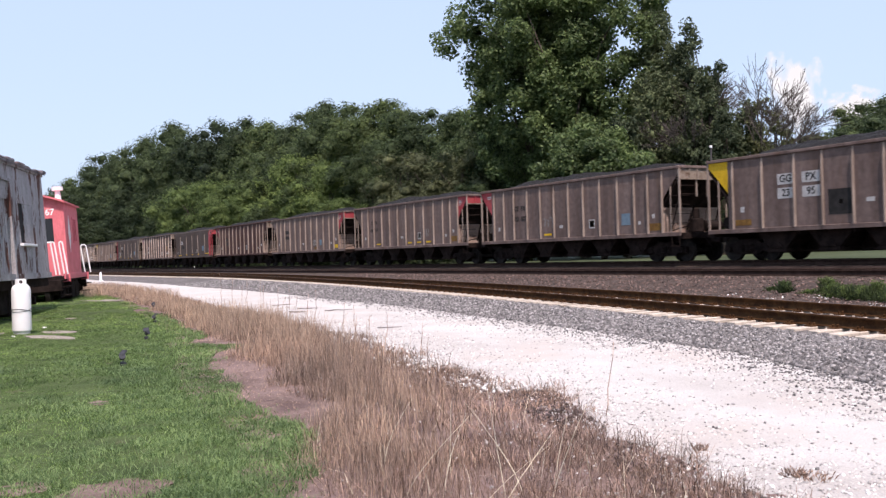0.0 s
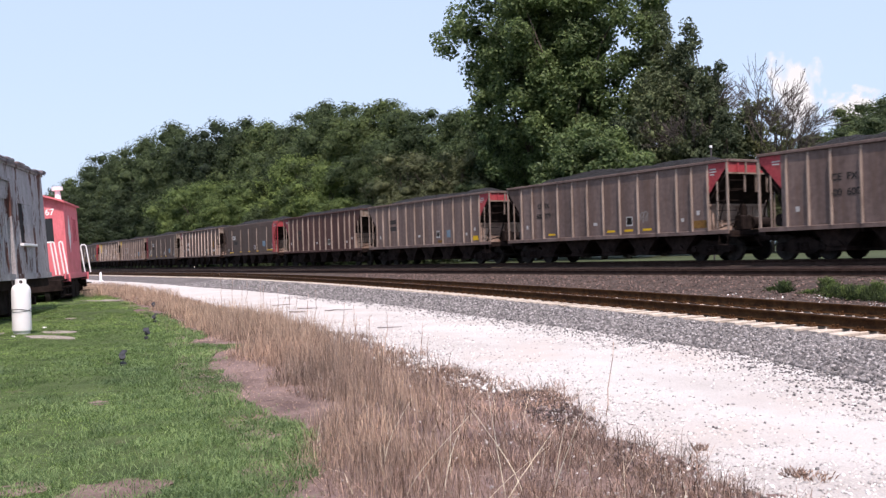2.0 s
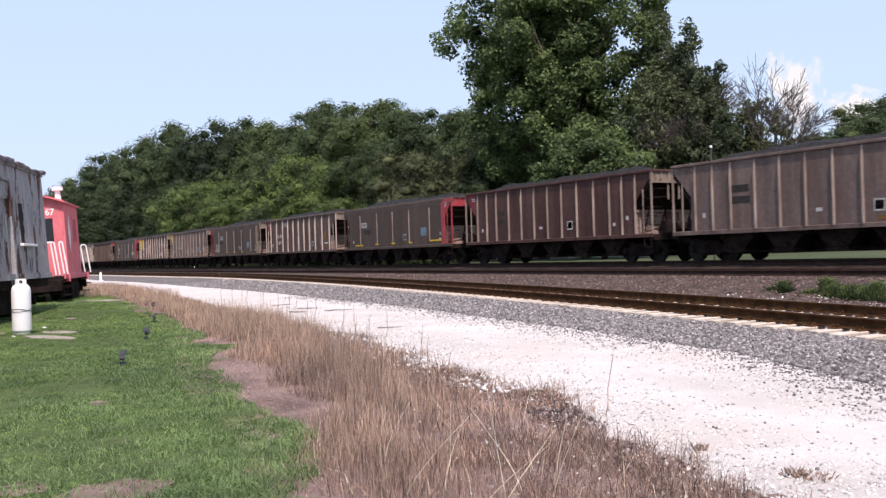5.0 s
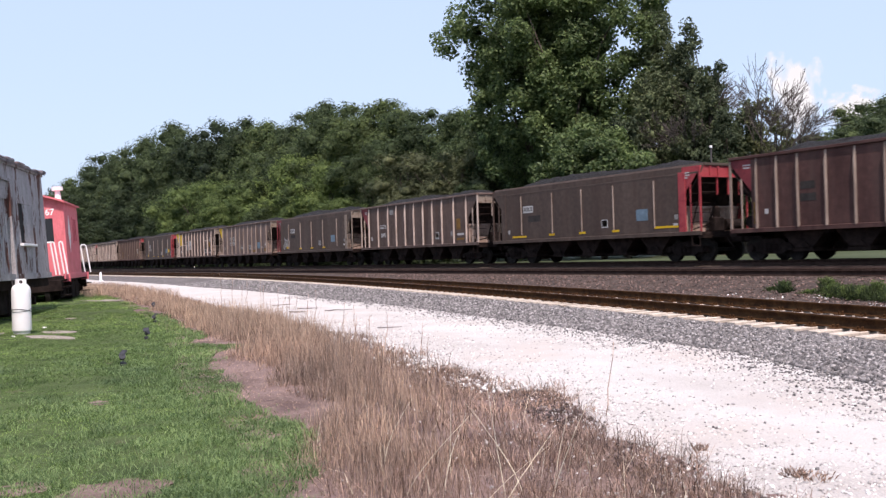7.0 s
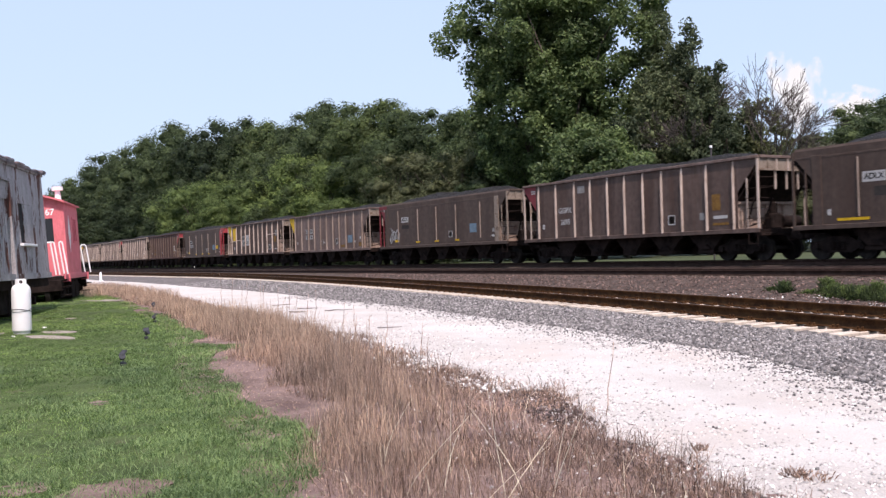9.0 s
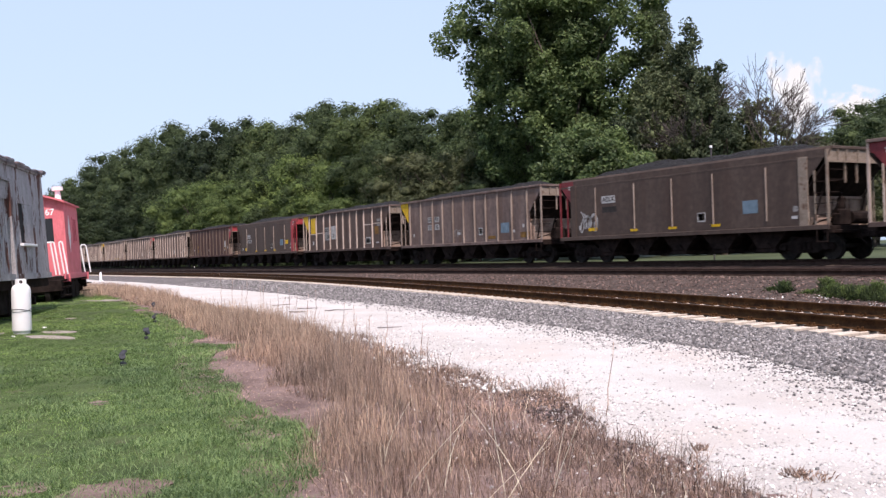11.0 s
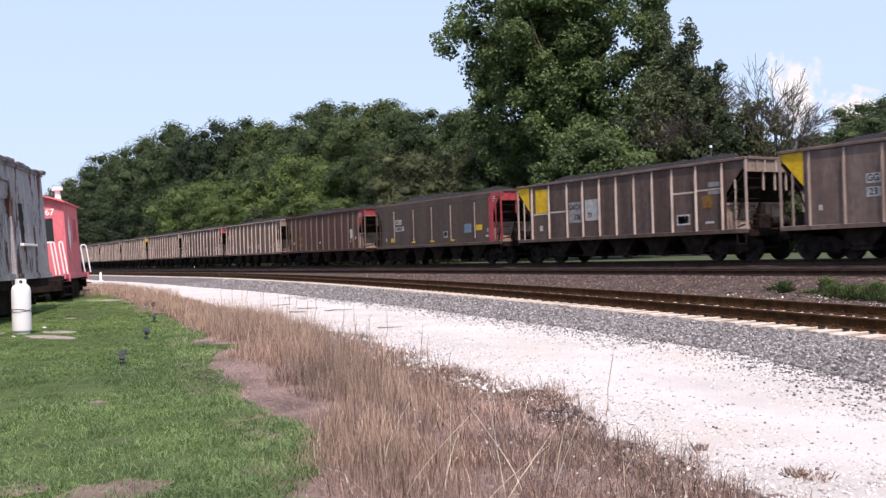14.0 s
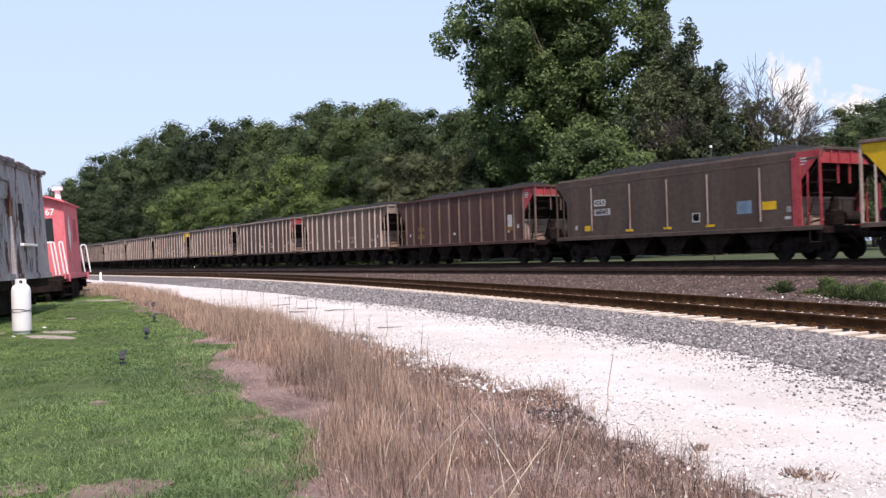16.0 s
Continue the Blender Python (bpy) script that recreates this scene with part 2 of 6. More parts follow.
lift.inputs[1].default_value = 0.75
cloud_nt.links.new(rim.outputs[0], lift.inputs[0])
cloud_nt.links.new(lift.outputs[0], soft.node.inputs["Fac"])
glow = cloud_nt.nodes.new("ShaderNodeEmission")
glow.inputs["Color"].default_value, glow.inputs["Strength"].default_value = (0.95, 1.0, 0.985, 1), 0.68
clear = cloud_nt.nodes.new("ShaderNodeBsdfTransparent")
blend = cloud_nt.nodes.new("ShaderNodeMixShader")
cloud_nt.links.new(soft, blend.inputs["Fac"])
cloud_nt.links.new(clear.outputs[0], blend.inputs[1])
cloud_nt.links.new(glow.outputs[0], blend.inputs[2])
cloud_nt.links.new(blend.outputs[0], cloud_nt.nodes["Material Output"].inputs["Surface"])
M["cloud"] = cloud_m


# ---------------------------------------------------------------- mesh helpers
def box(bm, x0, x1, y0, y1, z0, z1, bevel=0.0):
    r = bmesh.ops.create_cube(bm, size=1.0, matrix=Matrix.Translation(((x0 + x1) / 2, (y0 + y1) / 2, (z0 + z1) / 2))
                              @ Matrix.Diagonal((x1 - x0, y1 - y0, z1 - z0, 1)))
    if bevel:
        edges = list({e for v in r["verts"] for e in v.link_edges})
        bmesh.ops.bevel(bm, geom=edges, offset=bevel, segments=1, affect="EDGES")
    return r["verts"]


def rod(bm, a, b, r0, r1=None, sides=6):
    """A tapered round bar from a to b."""
    a, b = Vector(a), Vector(b)
    q = (b - a).to_track_quat("Z", "Y").to_matrix().to_4x4()
    bmesh.ops.create_cone(bm, cap_ends=True, segments=sides, radius1=r0, radius2=r0 if r1 is None else r1,
                          depth=(b - a).length, matrix=Matrix.Translation((a + b) / 2) @ q)


def prism(bm, outline, axis, a, b):
    """An outline in the plane across the axis ("x", "y" or "z"), drawn out from a to b."""
    def at(p, q, w):
        return {"x": (w, p, q), "y": (p, w, q), "z": (p, q, w)}[axis]
    lo = [bm.verts.new(at(p, q, a)) for p, q in outline]
    hi = [bm.verts.new(at(p, q, b)) for p, q in outline]
    n = len(outline)
    fs = [bm.faces.new(lo), bm.faces.new(hi[::-1])]
    fs += [bm.faces.new((lo[i], hi[i], hi[(i + 1) % n], lo[(i + 1) % n])) for i in range(n)]
    bmesh.ops.recalc_face_normals(bm, faces=fs)


def mesh_of(name, bm, material, smooth=False):
    me = bpy.data.meshes.new(name)
    bm.to_mesh(me)
    bm.free()
    me.materials.append(material)
    if smooth:
        for p in me.polygons:
            p.use_smooth = True
    return me


def part(name, bm, material, parent=None, label="", at=None, smooth=False):
    """One mesh object from a bmesh (or from a finished mesh), under its thing."""
    me = bm if isinstance(bm, bpy.types.Mesh) else mesh_of(name, bm, material, smooth)
    ob = new(name, me)
    ob.parent = parent
    if at is not None:
        ob.matrix_basis = at
    return tagged(ob, label)


def thing(name, label, category, at=None, group="", kind=""):
    ob = new(name)
    if at is not None:
        ob.matrix_basis = at
    return tagged(ob, label, category, group, kind)


def made(name, verts, faces_flat, sides, material, smooth=False):
    """A mesh from arrays: all faces with the same number of sides."""
    me = bpy.data.meshes.new(name)
    verts, faces_flat = np.asarray(verts, np.float32), np.asarray(faces_flat, np.int32).ravel()
    nf = len(faces_flat) // sides
    me.vertices.add(len(verts))
    me.vertices.foreach_set("co", verts.ravel())
    me.loops.add(len(faces_flat))
    me.loops.foreach_set("vertex_index", faces_flat)
    me.polygons.add(nf)
    me.polygons.foreach_set("loop_start", np.arange(nf, dtype=np.int32) * sides)
    if smooth:
        me.polygons.foreach_set("use_smooth", np.ones(nf, dtype=bool))
    me.update(calc_edges=True)
    me.materials.append(material)
    return me


CACHE = {}


def shared(key, build, material):
    """The mesh that build(bm) makes, built once for each material."""
    k = (key, material.name)
    if k not in CACHE:
        bm = bmesh.new()
        build(bm)
        CACHE[k] = mesh_of(key.split("/")[0], bm, material)
    return CACHE[k]


# ---------------------------------------------------------------- the lie of the land
# The tracks run along x; y counts away from the camera, z = 0 is the lawn.
MID_Y, TRAIN_Y = 24.3, 28.6
TIE_MID, TIE_TRAIN = 0.465, 0.680
RAIL_H = 0.185


def siding_edge(x):
    """The near ends of the siding's ties."""
    s = np.clip(-np.asarray(x, float), -60, 70.8)
    return 9.9 + 0.262 * s - 0.00185 * s * s


def siding_z(x):
    s = np.clip((-np.asarray(x, float) - 8) / 60, 0, 1)
    return 0.10 + 0.20 * s


ROAD_NEAR = ([-60, 0, 4, 5.3, 6.1, 7.7, 8.8, 10.8, 13.7, 16.4, 22.8, 27.4, 31.2, 38, 44.5, 67.8, 120, 400], [-14, 2.7, 4.24, 4.76, 5.0, 5.66, 5.78, 6.2, 6.8, 7.15, 7.9, 8.45, 8.8, 9.8, 10.5, 12.6, 14.6, 17])
ROAD_FAR = ([-60, 0, 5.7, 8.9, 14, 24.5, 42.5, 71.7, 120, 400], [-6, 6.2, 8.45, 9.85, 10.9, 12.6, 14.4, 15.7, 16.6, 18.2])
LAWN = ([-60, 0, 5.35, 6.6, 8.0, 9.0, 10.9, 13.9, 14.6, 15.3, 15.7, 16.5, 17.4, 18.9, 24.3, 30.2, 40.4, 44, 70, 400], [-14, 0.7, 2.05, 2.51, 2.86, 2.9, 3.15, 3.87, 4.1, 5.0, 4.85, 4.3, 4.75, 5.1, 5.9, 6.6, 7.3, 7.5, 8.9, 12])


def along(table, x):
    return np.interp(-np.asarray(x, float), *table)


def wobble(x, size, seed):
    x = np.asarray(x, float)
    return size * (np.sin(x * 1.7 + seed) * 0.5 + np.sin(x * 4.3 + 2 * seed) * 0.3 + np.sin(x * 9.1 + seed * 3) * 0.2)


def ground_z(x, y):
    """Height of the ground: a flat lawn, a slightly sunk road, and shoulders that climb track by track."""
    x, y = np.asarray(x, float), np.asarray(y, float)
    x, y = np.broadcast_arrays(x, y)
    e, zt = siding_edge(x), siding_z(x)
    rn, rf = along(ROAD_NEAR, x), along(ROAD_FAR, x)
    left = np.clip((-x - 25) / 12, 0, 1) * 0.18
    z0 = left * np.clip((rn - y) / 3, 0, 1)
    table = [(rn - 1.0, z0), (rn, -0.04 + 0 * x), (rf, -0.03 + 0 * x), (np.maximum(e - 0.35, rf + 0.1), zt - 0.10), (e + 2.7, zt - 0.08),
             (np.maximum(np.full_like(x, 22.6), e + 2.8), TIE_MID - 0.06 + 0 * x), (np.full_like(x, 25.9), TIE_MID - 0.06 + 0 * x),
             (np.full_like(x, 27.1), TIE_TRAIN - 0.06 + 0 * x), (np.full_like(x, 30.2), TIE_TRAIN - 0.06 + 0 * x),
             (np.full_like(x, 34.0), 0.80 + 0 * x), (np.full_like(x, 120.0), 1.6 + 0 * x), (np.full_like(x, 6000.0), 1.3 + 0 * x)]
    z = np.array(z0, float)
    for (ya, za), (yb, zb) in zip(table[:-1], table[1:]):
        f = np.clip((y - ya) / np.maximum(yb - ya, 1e-3), 0, 1)
        z = np.where(y >= ya, za + (zb - za) * f, z)
    return z


def sheet(name, xs, near, far, rows, material, lift, label, category, bump=0.0, kind="structure"):
    """A strip of ground between two lines (functions of x), laid on the lie of the land."""
    xs = np.asarray(xs, float)
    a, b = near(xs), far(xs)
    f = np.linspace(0, 1, rows)
    X = np.repeat(xs[:, None], rows, 1)
    Y = a[:, None] + (b - a)[:, None] * f[None]
    rng = np.random.RandomState(len(name))
    Z = ground_z(X, Y) + lift + bump * rng.randn(*X.shape) - 0.035 * np.clip(1 - np.minimum(f, 1 - f)[None] * np.abs(b - a)[:, None] / 0.12, 0, 1)
    idx = np.arange(X.size).reshape(X.shape)
    q = np.stack([idx[:-1, :-1], idx[1:, :-1], idx[1:, 1:], idx[:-1, 1:]], -1).reshape(-1, 4)
    ob = new(name, made(name, np.stack([X, Y, Z], -1).reshape(-1, 3), q[:, ::-1], 4, material, True))
    return tagged(ob, label, category, "", kind)


def spaced(near_step, reach, growth=1.06, back=60):
    out, step, x = [], near_step, -2.0
    while x > -reach:
        out.append(x)
        x -= step
        step *= growth if x < -25 else 1.0
    right, step, x = [], near_step * 3, -2.0 + near_step
    while x < back:
        right.append(x)
        x += step
        step *= 1.15
    return np.array(right[::-1] + out)


# the ground, one sheet out to the horizon
gx = np.unique(np.concatenate([-np.geomspace(60, 4500, 26), np.linspace(-60, 20, 161), np.geomspace(21, 4500, 26)]))
gy = np.unique(np.concatenate([-np.geomspace(12, 4500, 24), np.linspace(-11, 36, 189), np.geomspace(36.5, 4500, 34)]))
GX, GY = np.meshgrid(gx, gy, indexing="ij")
gidx = np.arange(GX.size).reshape(GX.shape)
gq = np.stack([gidx[:-1, :-1], gidx[1:, :-1], gidx[1:, 1:], gidx[:-1, 1:]], -1).reshape(-1, 4)
GZ = ground_z(GX, GY) - 0.015
tagged(new("ground", made("ground", np.stack([GX, GY, GZ], -1).reshape(-1, 3), gq, 4, M["field"], True)),
       "wide rough grassland round the tracks", "ground", "", "structure")

XS = spaced(0.12, 420)
sheet("lawn", XS, lambda x: along(LAWN, x) - 40, lambda x: along(LAWN, x) + wobble(x, 0.15, 1.0), 60, M["lawn"], 0.01,
      "short green lawn with thin bare patches", "lawn", 0.006)
sheet("dirt_verge", XS, lambda x: along(LAWN, x) - 0.5, lambda x: along(ROAD_NEAR, x) + 0.45, 26, M["dirt"], 0.004,
      "bare brown dirt under dry grass beside the lawn", "dirt", 0.008)
sheet("gravel_road", XS, lambda x: along(ROAD_NEAR, x) + wobble(x, 0.22, 2.0), lambda x: along(ROAD_FAR, x) + wobble(x, 0.14, 4.0) + 0.25, 30,
      M["road"], 0.016, "sunlit white crushed limestone access road", "gravel road", 0.004)
sheet("ballast_shoulder", XS, lambda x: along(ROAD_FAR, x) + wobble(x, 0.12, 5.0), lambda x: siding_edge(x) + 2.9, 26, M["ballast"], 0.022,
      "grey crushed stone ballast bed of the siding", "ballast", 0.012)
sheet("ballast_between", XS, lambda x: siding_edge(x) + 2.85, lambda x: np.full_like(x, 23.3), 22, M["ballast_brown"], 0.03,
      "brown weathered ballast between two tracks", "ballast", 0.012)
sheet("ballast_main", XS, lambda x: np.full_like(x, 23.2), lambda x: np.full_like(x, 31.2), 24, M["ballast_dark"], 0.036,
      "black coal-stained ballast of the main tracks", "ballast", 0.012)


# ---------------------------------------------------------------- tracks
RAIL_PROFILE = [(-0.075, 0.0), (0.075, 0.0), (0.075, 0.014), (0.012, 0.034), (0.010, 0.135), (0.036, 0.148), (0.036, 0.178), (0.028, 0.185),
                (-0.028, 0.185), (-0.036, 0.178), (-0.036, 0.148), (-0.010, 0.135), (-0.012, 0.034), (-0.075, 0.014)]


def rail(xs, ys, zs, material, parent):
    """A rail swept along a line; its worn head is a strip of its own material."""
    xs, ys, zs = map(np.asarray, (xs, ys, zs))
    d = np.stack([np.gradient(xs), np.gradient(ys)], -1)
    d /= np.linalg.norm(d, axis=1)[:, None]
    nrm = np.stack([-d[:, 1], d[:, 0]], -1)
    pr = np.array(RAIL_PROFILE)
    V = np.stack([xs[:, None] + nrm[:, :1] * pr[None, :, 0], ys[:, None] + nrm[:, 1:] * pr[None, :, 0], zs[:, None] + pr[None, :, 1]], -1)
    k = len(pr)
    idx = np.arange(V.shape[0] * k).reshape(-1, k)
    nx = np.roll(idx, -1, 1)
    q = np.stack([idx[:-1], idx[1:], nx[1:], nx[:-1]], -1).reshape(-1, 4)
    me = made("rail", V.reshape(-1, 3), q, 4, material)
    me.materials.append(M["rail_head"])
    top = np.zeros((len(xs) - 1, k), dtype=np.int32)
    top[:, 7] = 1
    me.polygons.foreach_set("material_index", top.ravel())
    me.update()
    return part("rail", me, None, parent)


def tie_shape(bm):
    box(bm, -0.115, 0.115, -1.3, 1.3, -0.16, 0.0, 0.012)


def plate_shape(bm):
    """A rolled plate under the rail, with its four spikes."""
    box(bm, -0.09, 0.09, -0.18, 0.18, -0.004, 0.016, 0.003)
    for x, y in ((-0.05, -0.092), (0.05, -0.092), (-0.05, 0.092), (0.05, 0.092)):
        box(bm, x - 0.012, x + 0.012, y - 0.012, y + 0.012, 0.014, 0.052, 0.004)
        box(bm, x - 0.016, x + 0.016, y - 0.022, y + 0.022, 0.046, 0.062, 0.005)


def track(label, centre, tie_top, cant, rail_mat, tie_mat, xs, tie_x, singles, tag):
    t = thing("railway_track", label, "railway track", None, "railway tracks", "structure")
    cy, z = centre(xs), tie_top(xs)
    for side in (-1, 1):
        rail(xs, cy + side * 0.7525, z + cant * (0.5 + 0.5 * side), rail_mat, t)
    slope = math.atan2(cant, 1.505)
    rng = random.Random(7)
    me = shared("tie/" + tag, tie_shape, tie_mat)
    rest = bmesh.new()
    for x in tie_x:
        c, h = float(centre(np.array([x]))[0]), float(tie_top(np.array([x]))[0])
        g = float(centre(np.array([x + 0.5]))[0]) - c
        m = Matrix.Translation((x, c + rng.uniform(-0.06, 0.06), h + cant * 0.5 - 0.004)) @ Matrix.Rotation(math.atan(g / 0.5) + rng.uniform(-0.02, 0.02), 4, "Z") @ Matrix.Rotation(slope, 4, "X")
        if singles[0] > x > singles[1]:
            part("tie", me, None, t, at=m)
            if tag == "siding" and x > -52:
                for side in (-1, 1):
                    at = Matrix.Translation((x, c, h + cant * 0.5)) @ Matrix.Rotation(math.atan(g / 0.5), 4, "Z") @ Matrix.Rotation(slope, 4, "X") @ Matrix.Translation((0, side * 0.7525, 0))
                    part("tie_plate", shared("tie_plate", plate_shape, rail_mat), None, t, at=at)
        else:
            v = box(rest, -0.115, 0.115, -1.3, 1.3, -0.16, 0.0)
            bmesh.ops.transform(rest, matrix=m, verts=v)
    ob = part("ties_far", rest, tie_mat, t, "ties farther along the track")
    ob["kind"] = "stuff"
    return t


TX = np.concatenate([np.arange(60, -130, -1.5), np.arange(-130, -420, -8)])
siding_mid = lambda x: siding_edge(x) + 1.3
siding = track("rusty siding track on bleached wooden ties", siding_mid, lambda x: siding_z(x), 0.05, M["rail"], M["tie"], TX,
               np.arange(6, -150, -0.53), (3, -125), "siding")
flat = lambda v: (lambda x: np.full_like(np.asarray(x, float), v))
track("dark empty main track beside the coal train", flat(MID_Y), flat(TIE_MID), 0.0, M["rail_main"], M["tie_dark"], TX,
      np.arange(10, -150, -0.55), (0, -70), "mid")
track("dark main track under the coal train", flat(TRAIN_Y), flat(TIE_TRAIN), 0.0, M["rail_main"], M["tie_dark"], TX,
      np.arange(10, -150, -0.55), (0, -70), "train")


# ---------------------------------------------------------------- coal hopper cars
# Each car's own space: x to its leading end, z = 0 at the rail's top.
TOP, SILL, HALF_W, END_X, POST_X = 3.86, 1.20, 1.58, 7.36, 6.35
WHEEL_R = 0.457


def side_sheet_plain(bm):
    prism(bm, [(-POST_X, SILL), (POST_X, SILL), (POST_X, TOP - 0.1), (-POST_X, TOP - 0.1)], "y", -HALF_W, -HALF_W + 0.02)


def corner_gusset(bm):
    """The triangular plate between the last post and the end."""
    prism(bm, [(POST_X, 2.55), (END_X - 0.12, 3.52), (END_X, 3.52), (END_X, TOP - 0.1), (POST_X, TOP - 0.1)], "y", -HALF_W, -HALF_W + 0.02)


def rib_shape(bm):
    """A pressed side post, thin at the top, with its flanges."""
    v0, v1 = SILL - 0.03, TOP - 0.13
    prism(bm, [(-0.032, 0), (-0.018, -0.085), (0.018, -0.085), (0.032, 0)], "z", v0, v1 - 0.5)
    prism(bm, [(-0.032, 0), (-0.018, -0.085), (0.018, -0.085), (0.032, 0)], "z", v1 - 0.5, v1)
    for v in bm.verts:
        if v.co.z > v1 - 0.01 and v.co.y < -0.05:
            v.co.y = -0.02
    box(bm, -0.042, 0.042, -0.010, 0.0, v0, v1)


def thin_rib_shape(bm):
    prism(bm, [(-0.024, 0), (-0.016, -0.045), (0.016, -0.045), (0.024, 0)], "z", SILL + 0.22, TOP - 0.5)


def top_chord(bm):
    for s in (-1, 1):
        box(bm, -END_X, END_X, s * HALF_W - 0.07, s * HALF_W + 0.07, TOP - 0.11, TOP, 0.015)
    for s in (-1, 1):
        box(bm, s * END_X - 0.06, s * END_X + 0.06, -HALF_W + 0.07, HALF_W - 0.07, TOP - 0.11, TOP, 0.015)


def wide_chord(bm):
    for s in (-1, 1):
        prism(bm, [(s * (HALF_W + 0.006), TOP - 0.40), (s * (HALF_W + 0.006), TOP - 0.34), (s * (HALF_W - 0.17), TOP), (s * (HALF_W - 0.24), TOP), (s * (HALF_W - 0.06), TOP - 0.36)], "x", -END_X, END_X)
    for s in (-1, 1):
        box(bm, s * END_X - 0.05, s * END_X + 0.05, -HALF_W + 0.2, HALF_W - 0.2, TOP - 0.11, TOP, 0.015)


def side_sill(bm):
    for s in (-1, 1):
        prism(bm, [(s * (HALF_W - 0.01), SILL - 0.16), (s * (HALF_W + 0.05), SILL - 0.16), (s * (HALF_W + 0.05), SILL - 0.02), (s * (HALF_W - 0.01), SILL)], "x", -END_X, END_X)


def slope_sheet(bm):
    """The sloping end floor of the trough, seen from below at the leading end."""
    prism(bm, [(END_X - 0.05, TOP - 0.42), (END_X - 0.05, TOP - 0.48), (6.3, 2.20), (6.3, 2.27)], "y", -HALF_W + 0.02, HALF_W - 0.02)


def end_panel(bm):
    """Deep top beam of the end wall with stiffeners."""
    box(bm, END_X - 0.05, END_X - 0.01, -HALF_W + 0.02, HALF_W - 0.02, TOP - 0.5, TOP - 0.11)
    for y in (-1.05, 1.05):
        box(bm, END_X - 0.01, END_X + 0.035, y - 0.035, y + 0.035, TOP - 0.48, TOP - 0.12)


def end_lip(bm):
    """Angle iron along the foot of the top beam."""
    box(bm, END_X - 0.09, END_X + 0.03, -HALF_W + 0.02, HALF_W - 0.02, TOP - 0.56, TOP - 0.5)


def end_post(bm):
    """A slim stiffener over the top beam and down the sloping sheet behind it."""
    box(bm, END_X - 0.01, END_X + 0.045, -0.03, 0.03, TOP - 0.56, TOP - 0.12)
    box(bm, END_X - 0.09, END_X - 0.03, -0.03, 0.03, 2.62, TOP - 0.56)


def end_bar(bm):
    """A grab bar across the end, from corner to corner."""
    rod(bm, (END_X - 0.05, -HALF_W, 0), (END_X - 0.05, -0.55, 0), 0.016)


def corner_post(bm):
    box(bm, END_X - 0.075, END_X, -0.032, 0.032, SILL - 0.02, TOP - 0.115)


def ladder_post(bm):
    box(bm, END_X - 0.575, END_X - 0.525, -0.024, 0.024, SILL - 0.02, 3.05)


def rung(bm):
    rod(bm, (END_X - 0.54, -HALF_W - 0.05, 0), (END_X - 0.06, -HALF_W - 0.05, 0), 0.014)


def grab_iron(bm):
    rod(bm, (END_X + 0.01, -HALF_W + 0.05, 0), (END_X + 0.01, -HALF_W + 0.5, 0), 0.014)


def stirrup(bm):
    for x in (END_X - 0.5, END_X - 0.08):
        rod(bm, (x, -HALF_W - 0.03, SILL), (x, -HALF_W - 0.03, 0.61), 0.016)
    rod(bm, (END_X - 0.51, -HALF_W - 0.03, 0.62), (END_X - 0.07, -HALF_W - 0.03, 0.62), 0.02)


def platform(bm):
    box(bm, 5.2, END_X + 0.06, -HALF_W, HALF_W, SILL - 0.16, SILL - 0.04, 0.01)
    box(bm, END_X - 0.25, END_X + 0.08, -HALF_W, HALF_W, SILL - 0.28, SILL - 0.16)


def bulkhead(bm):
    box(bm, 6.22, 6.32, -HALF_W + 0.03, HALF_W - 0.03, SILL - 0.03, 2.24)
    for y in (-0.9, 0.0, 0.9):
        box(bm, 6.32, 6.38, y - 0.04, y + 0.04, SILL - 0.03, 2.2)
    box(bm, 6.32, 6.40, -HALF_W + 0.05, HALF_W - 0.05, 2.12, 2.2)


def brake_gear(bm):
    """Air reservoir, valve, brake cylinder and their pipes on the end platform."""
    rod(bm, (6.72, 0.30, 1.45), (6.72, 1.25, 1.45), 0.23, sides=14)
    box(bm, 6.55, 6.95, -0.42, 0.15, SILL - 0.04, 1.75, 0.05)
    rod(bm, (6.75, -0.12, 1.7), (6.75, -0.12, 2.12), 0.15, sides=10)
    rod(bm, (6.75, -0.12, 2.12), (6.75, -0.12, 2.2), 0.15, 0.06, sides=10)
    rod(bm, (6.6, -0.5, 1.3), (7.05, -0.5, 2.3), 0.04)
    rod(bm, (6.5, -1.3, 1.25), (6.5, -0.4, 1.45), 0.025)
    for y in (-1.2, 1.2):
        rod(bm, (6.4, y, SILL - 0.04), (7.0, y, 2.9), 0.03)


def brake_wheel(bm):
    """Upright hand wheel: rim, spokes and hub."""
    n = 14
    ring = [Vector((END_X + 0.06, 0.75 + 0.27 * math.cos(k * math.tau / n), 2.7 + 0.27 * math.sin(k * math.tau / n))) for k in range(n)]
    for k in range(n):
        rod(bm, ring[k], ring[(k + 1) % n], 0.022, sides=5)
    for k in range(0, n, 3):
        rod(bm, (END_X + 0.06, 0.75, 2.7), ring[k], 0.014, sides=5)
    rod(bm, (END_X - 0.05, 0.75, 2.7), (END_X + 0.09, 0.75, 2.7), 0.05, sides=8)
    box(bm, END_X - 0.12, END_X - 0.01, 0.62, 0.88, 2.5, 2.9, 0.02)


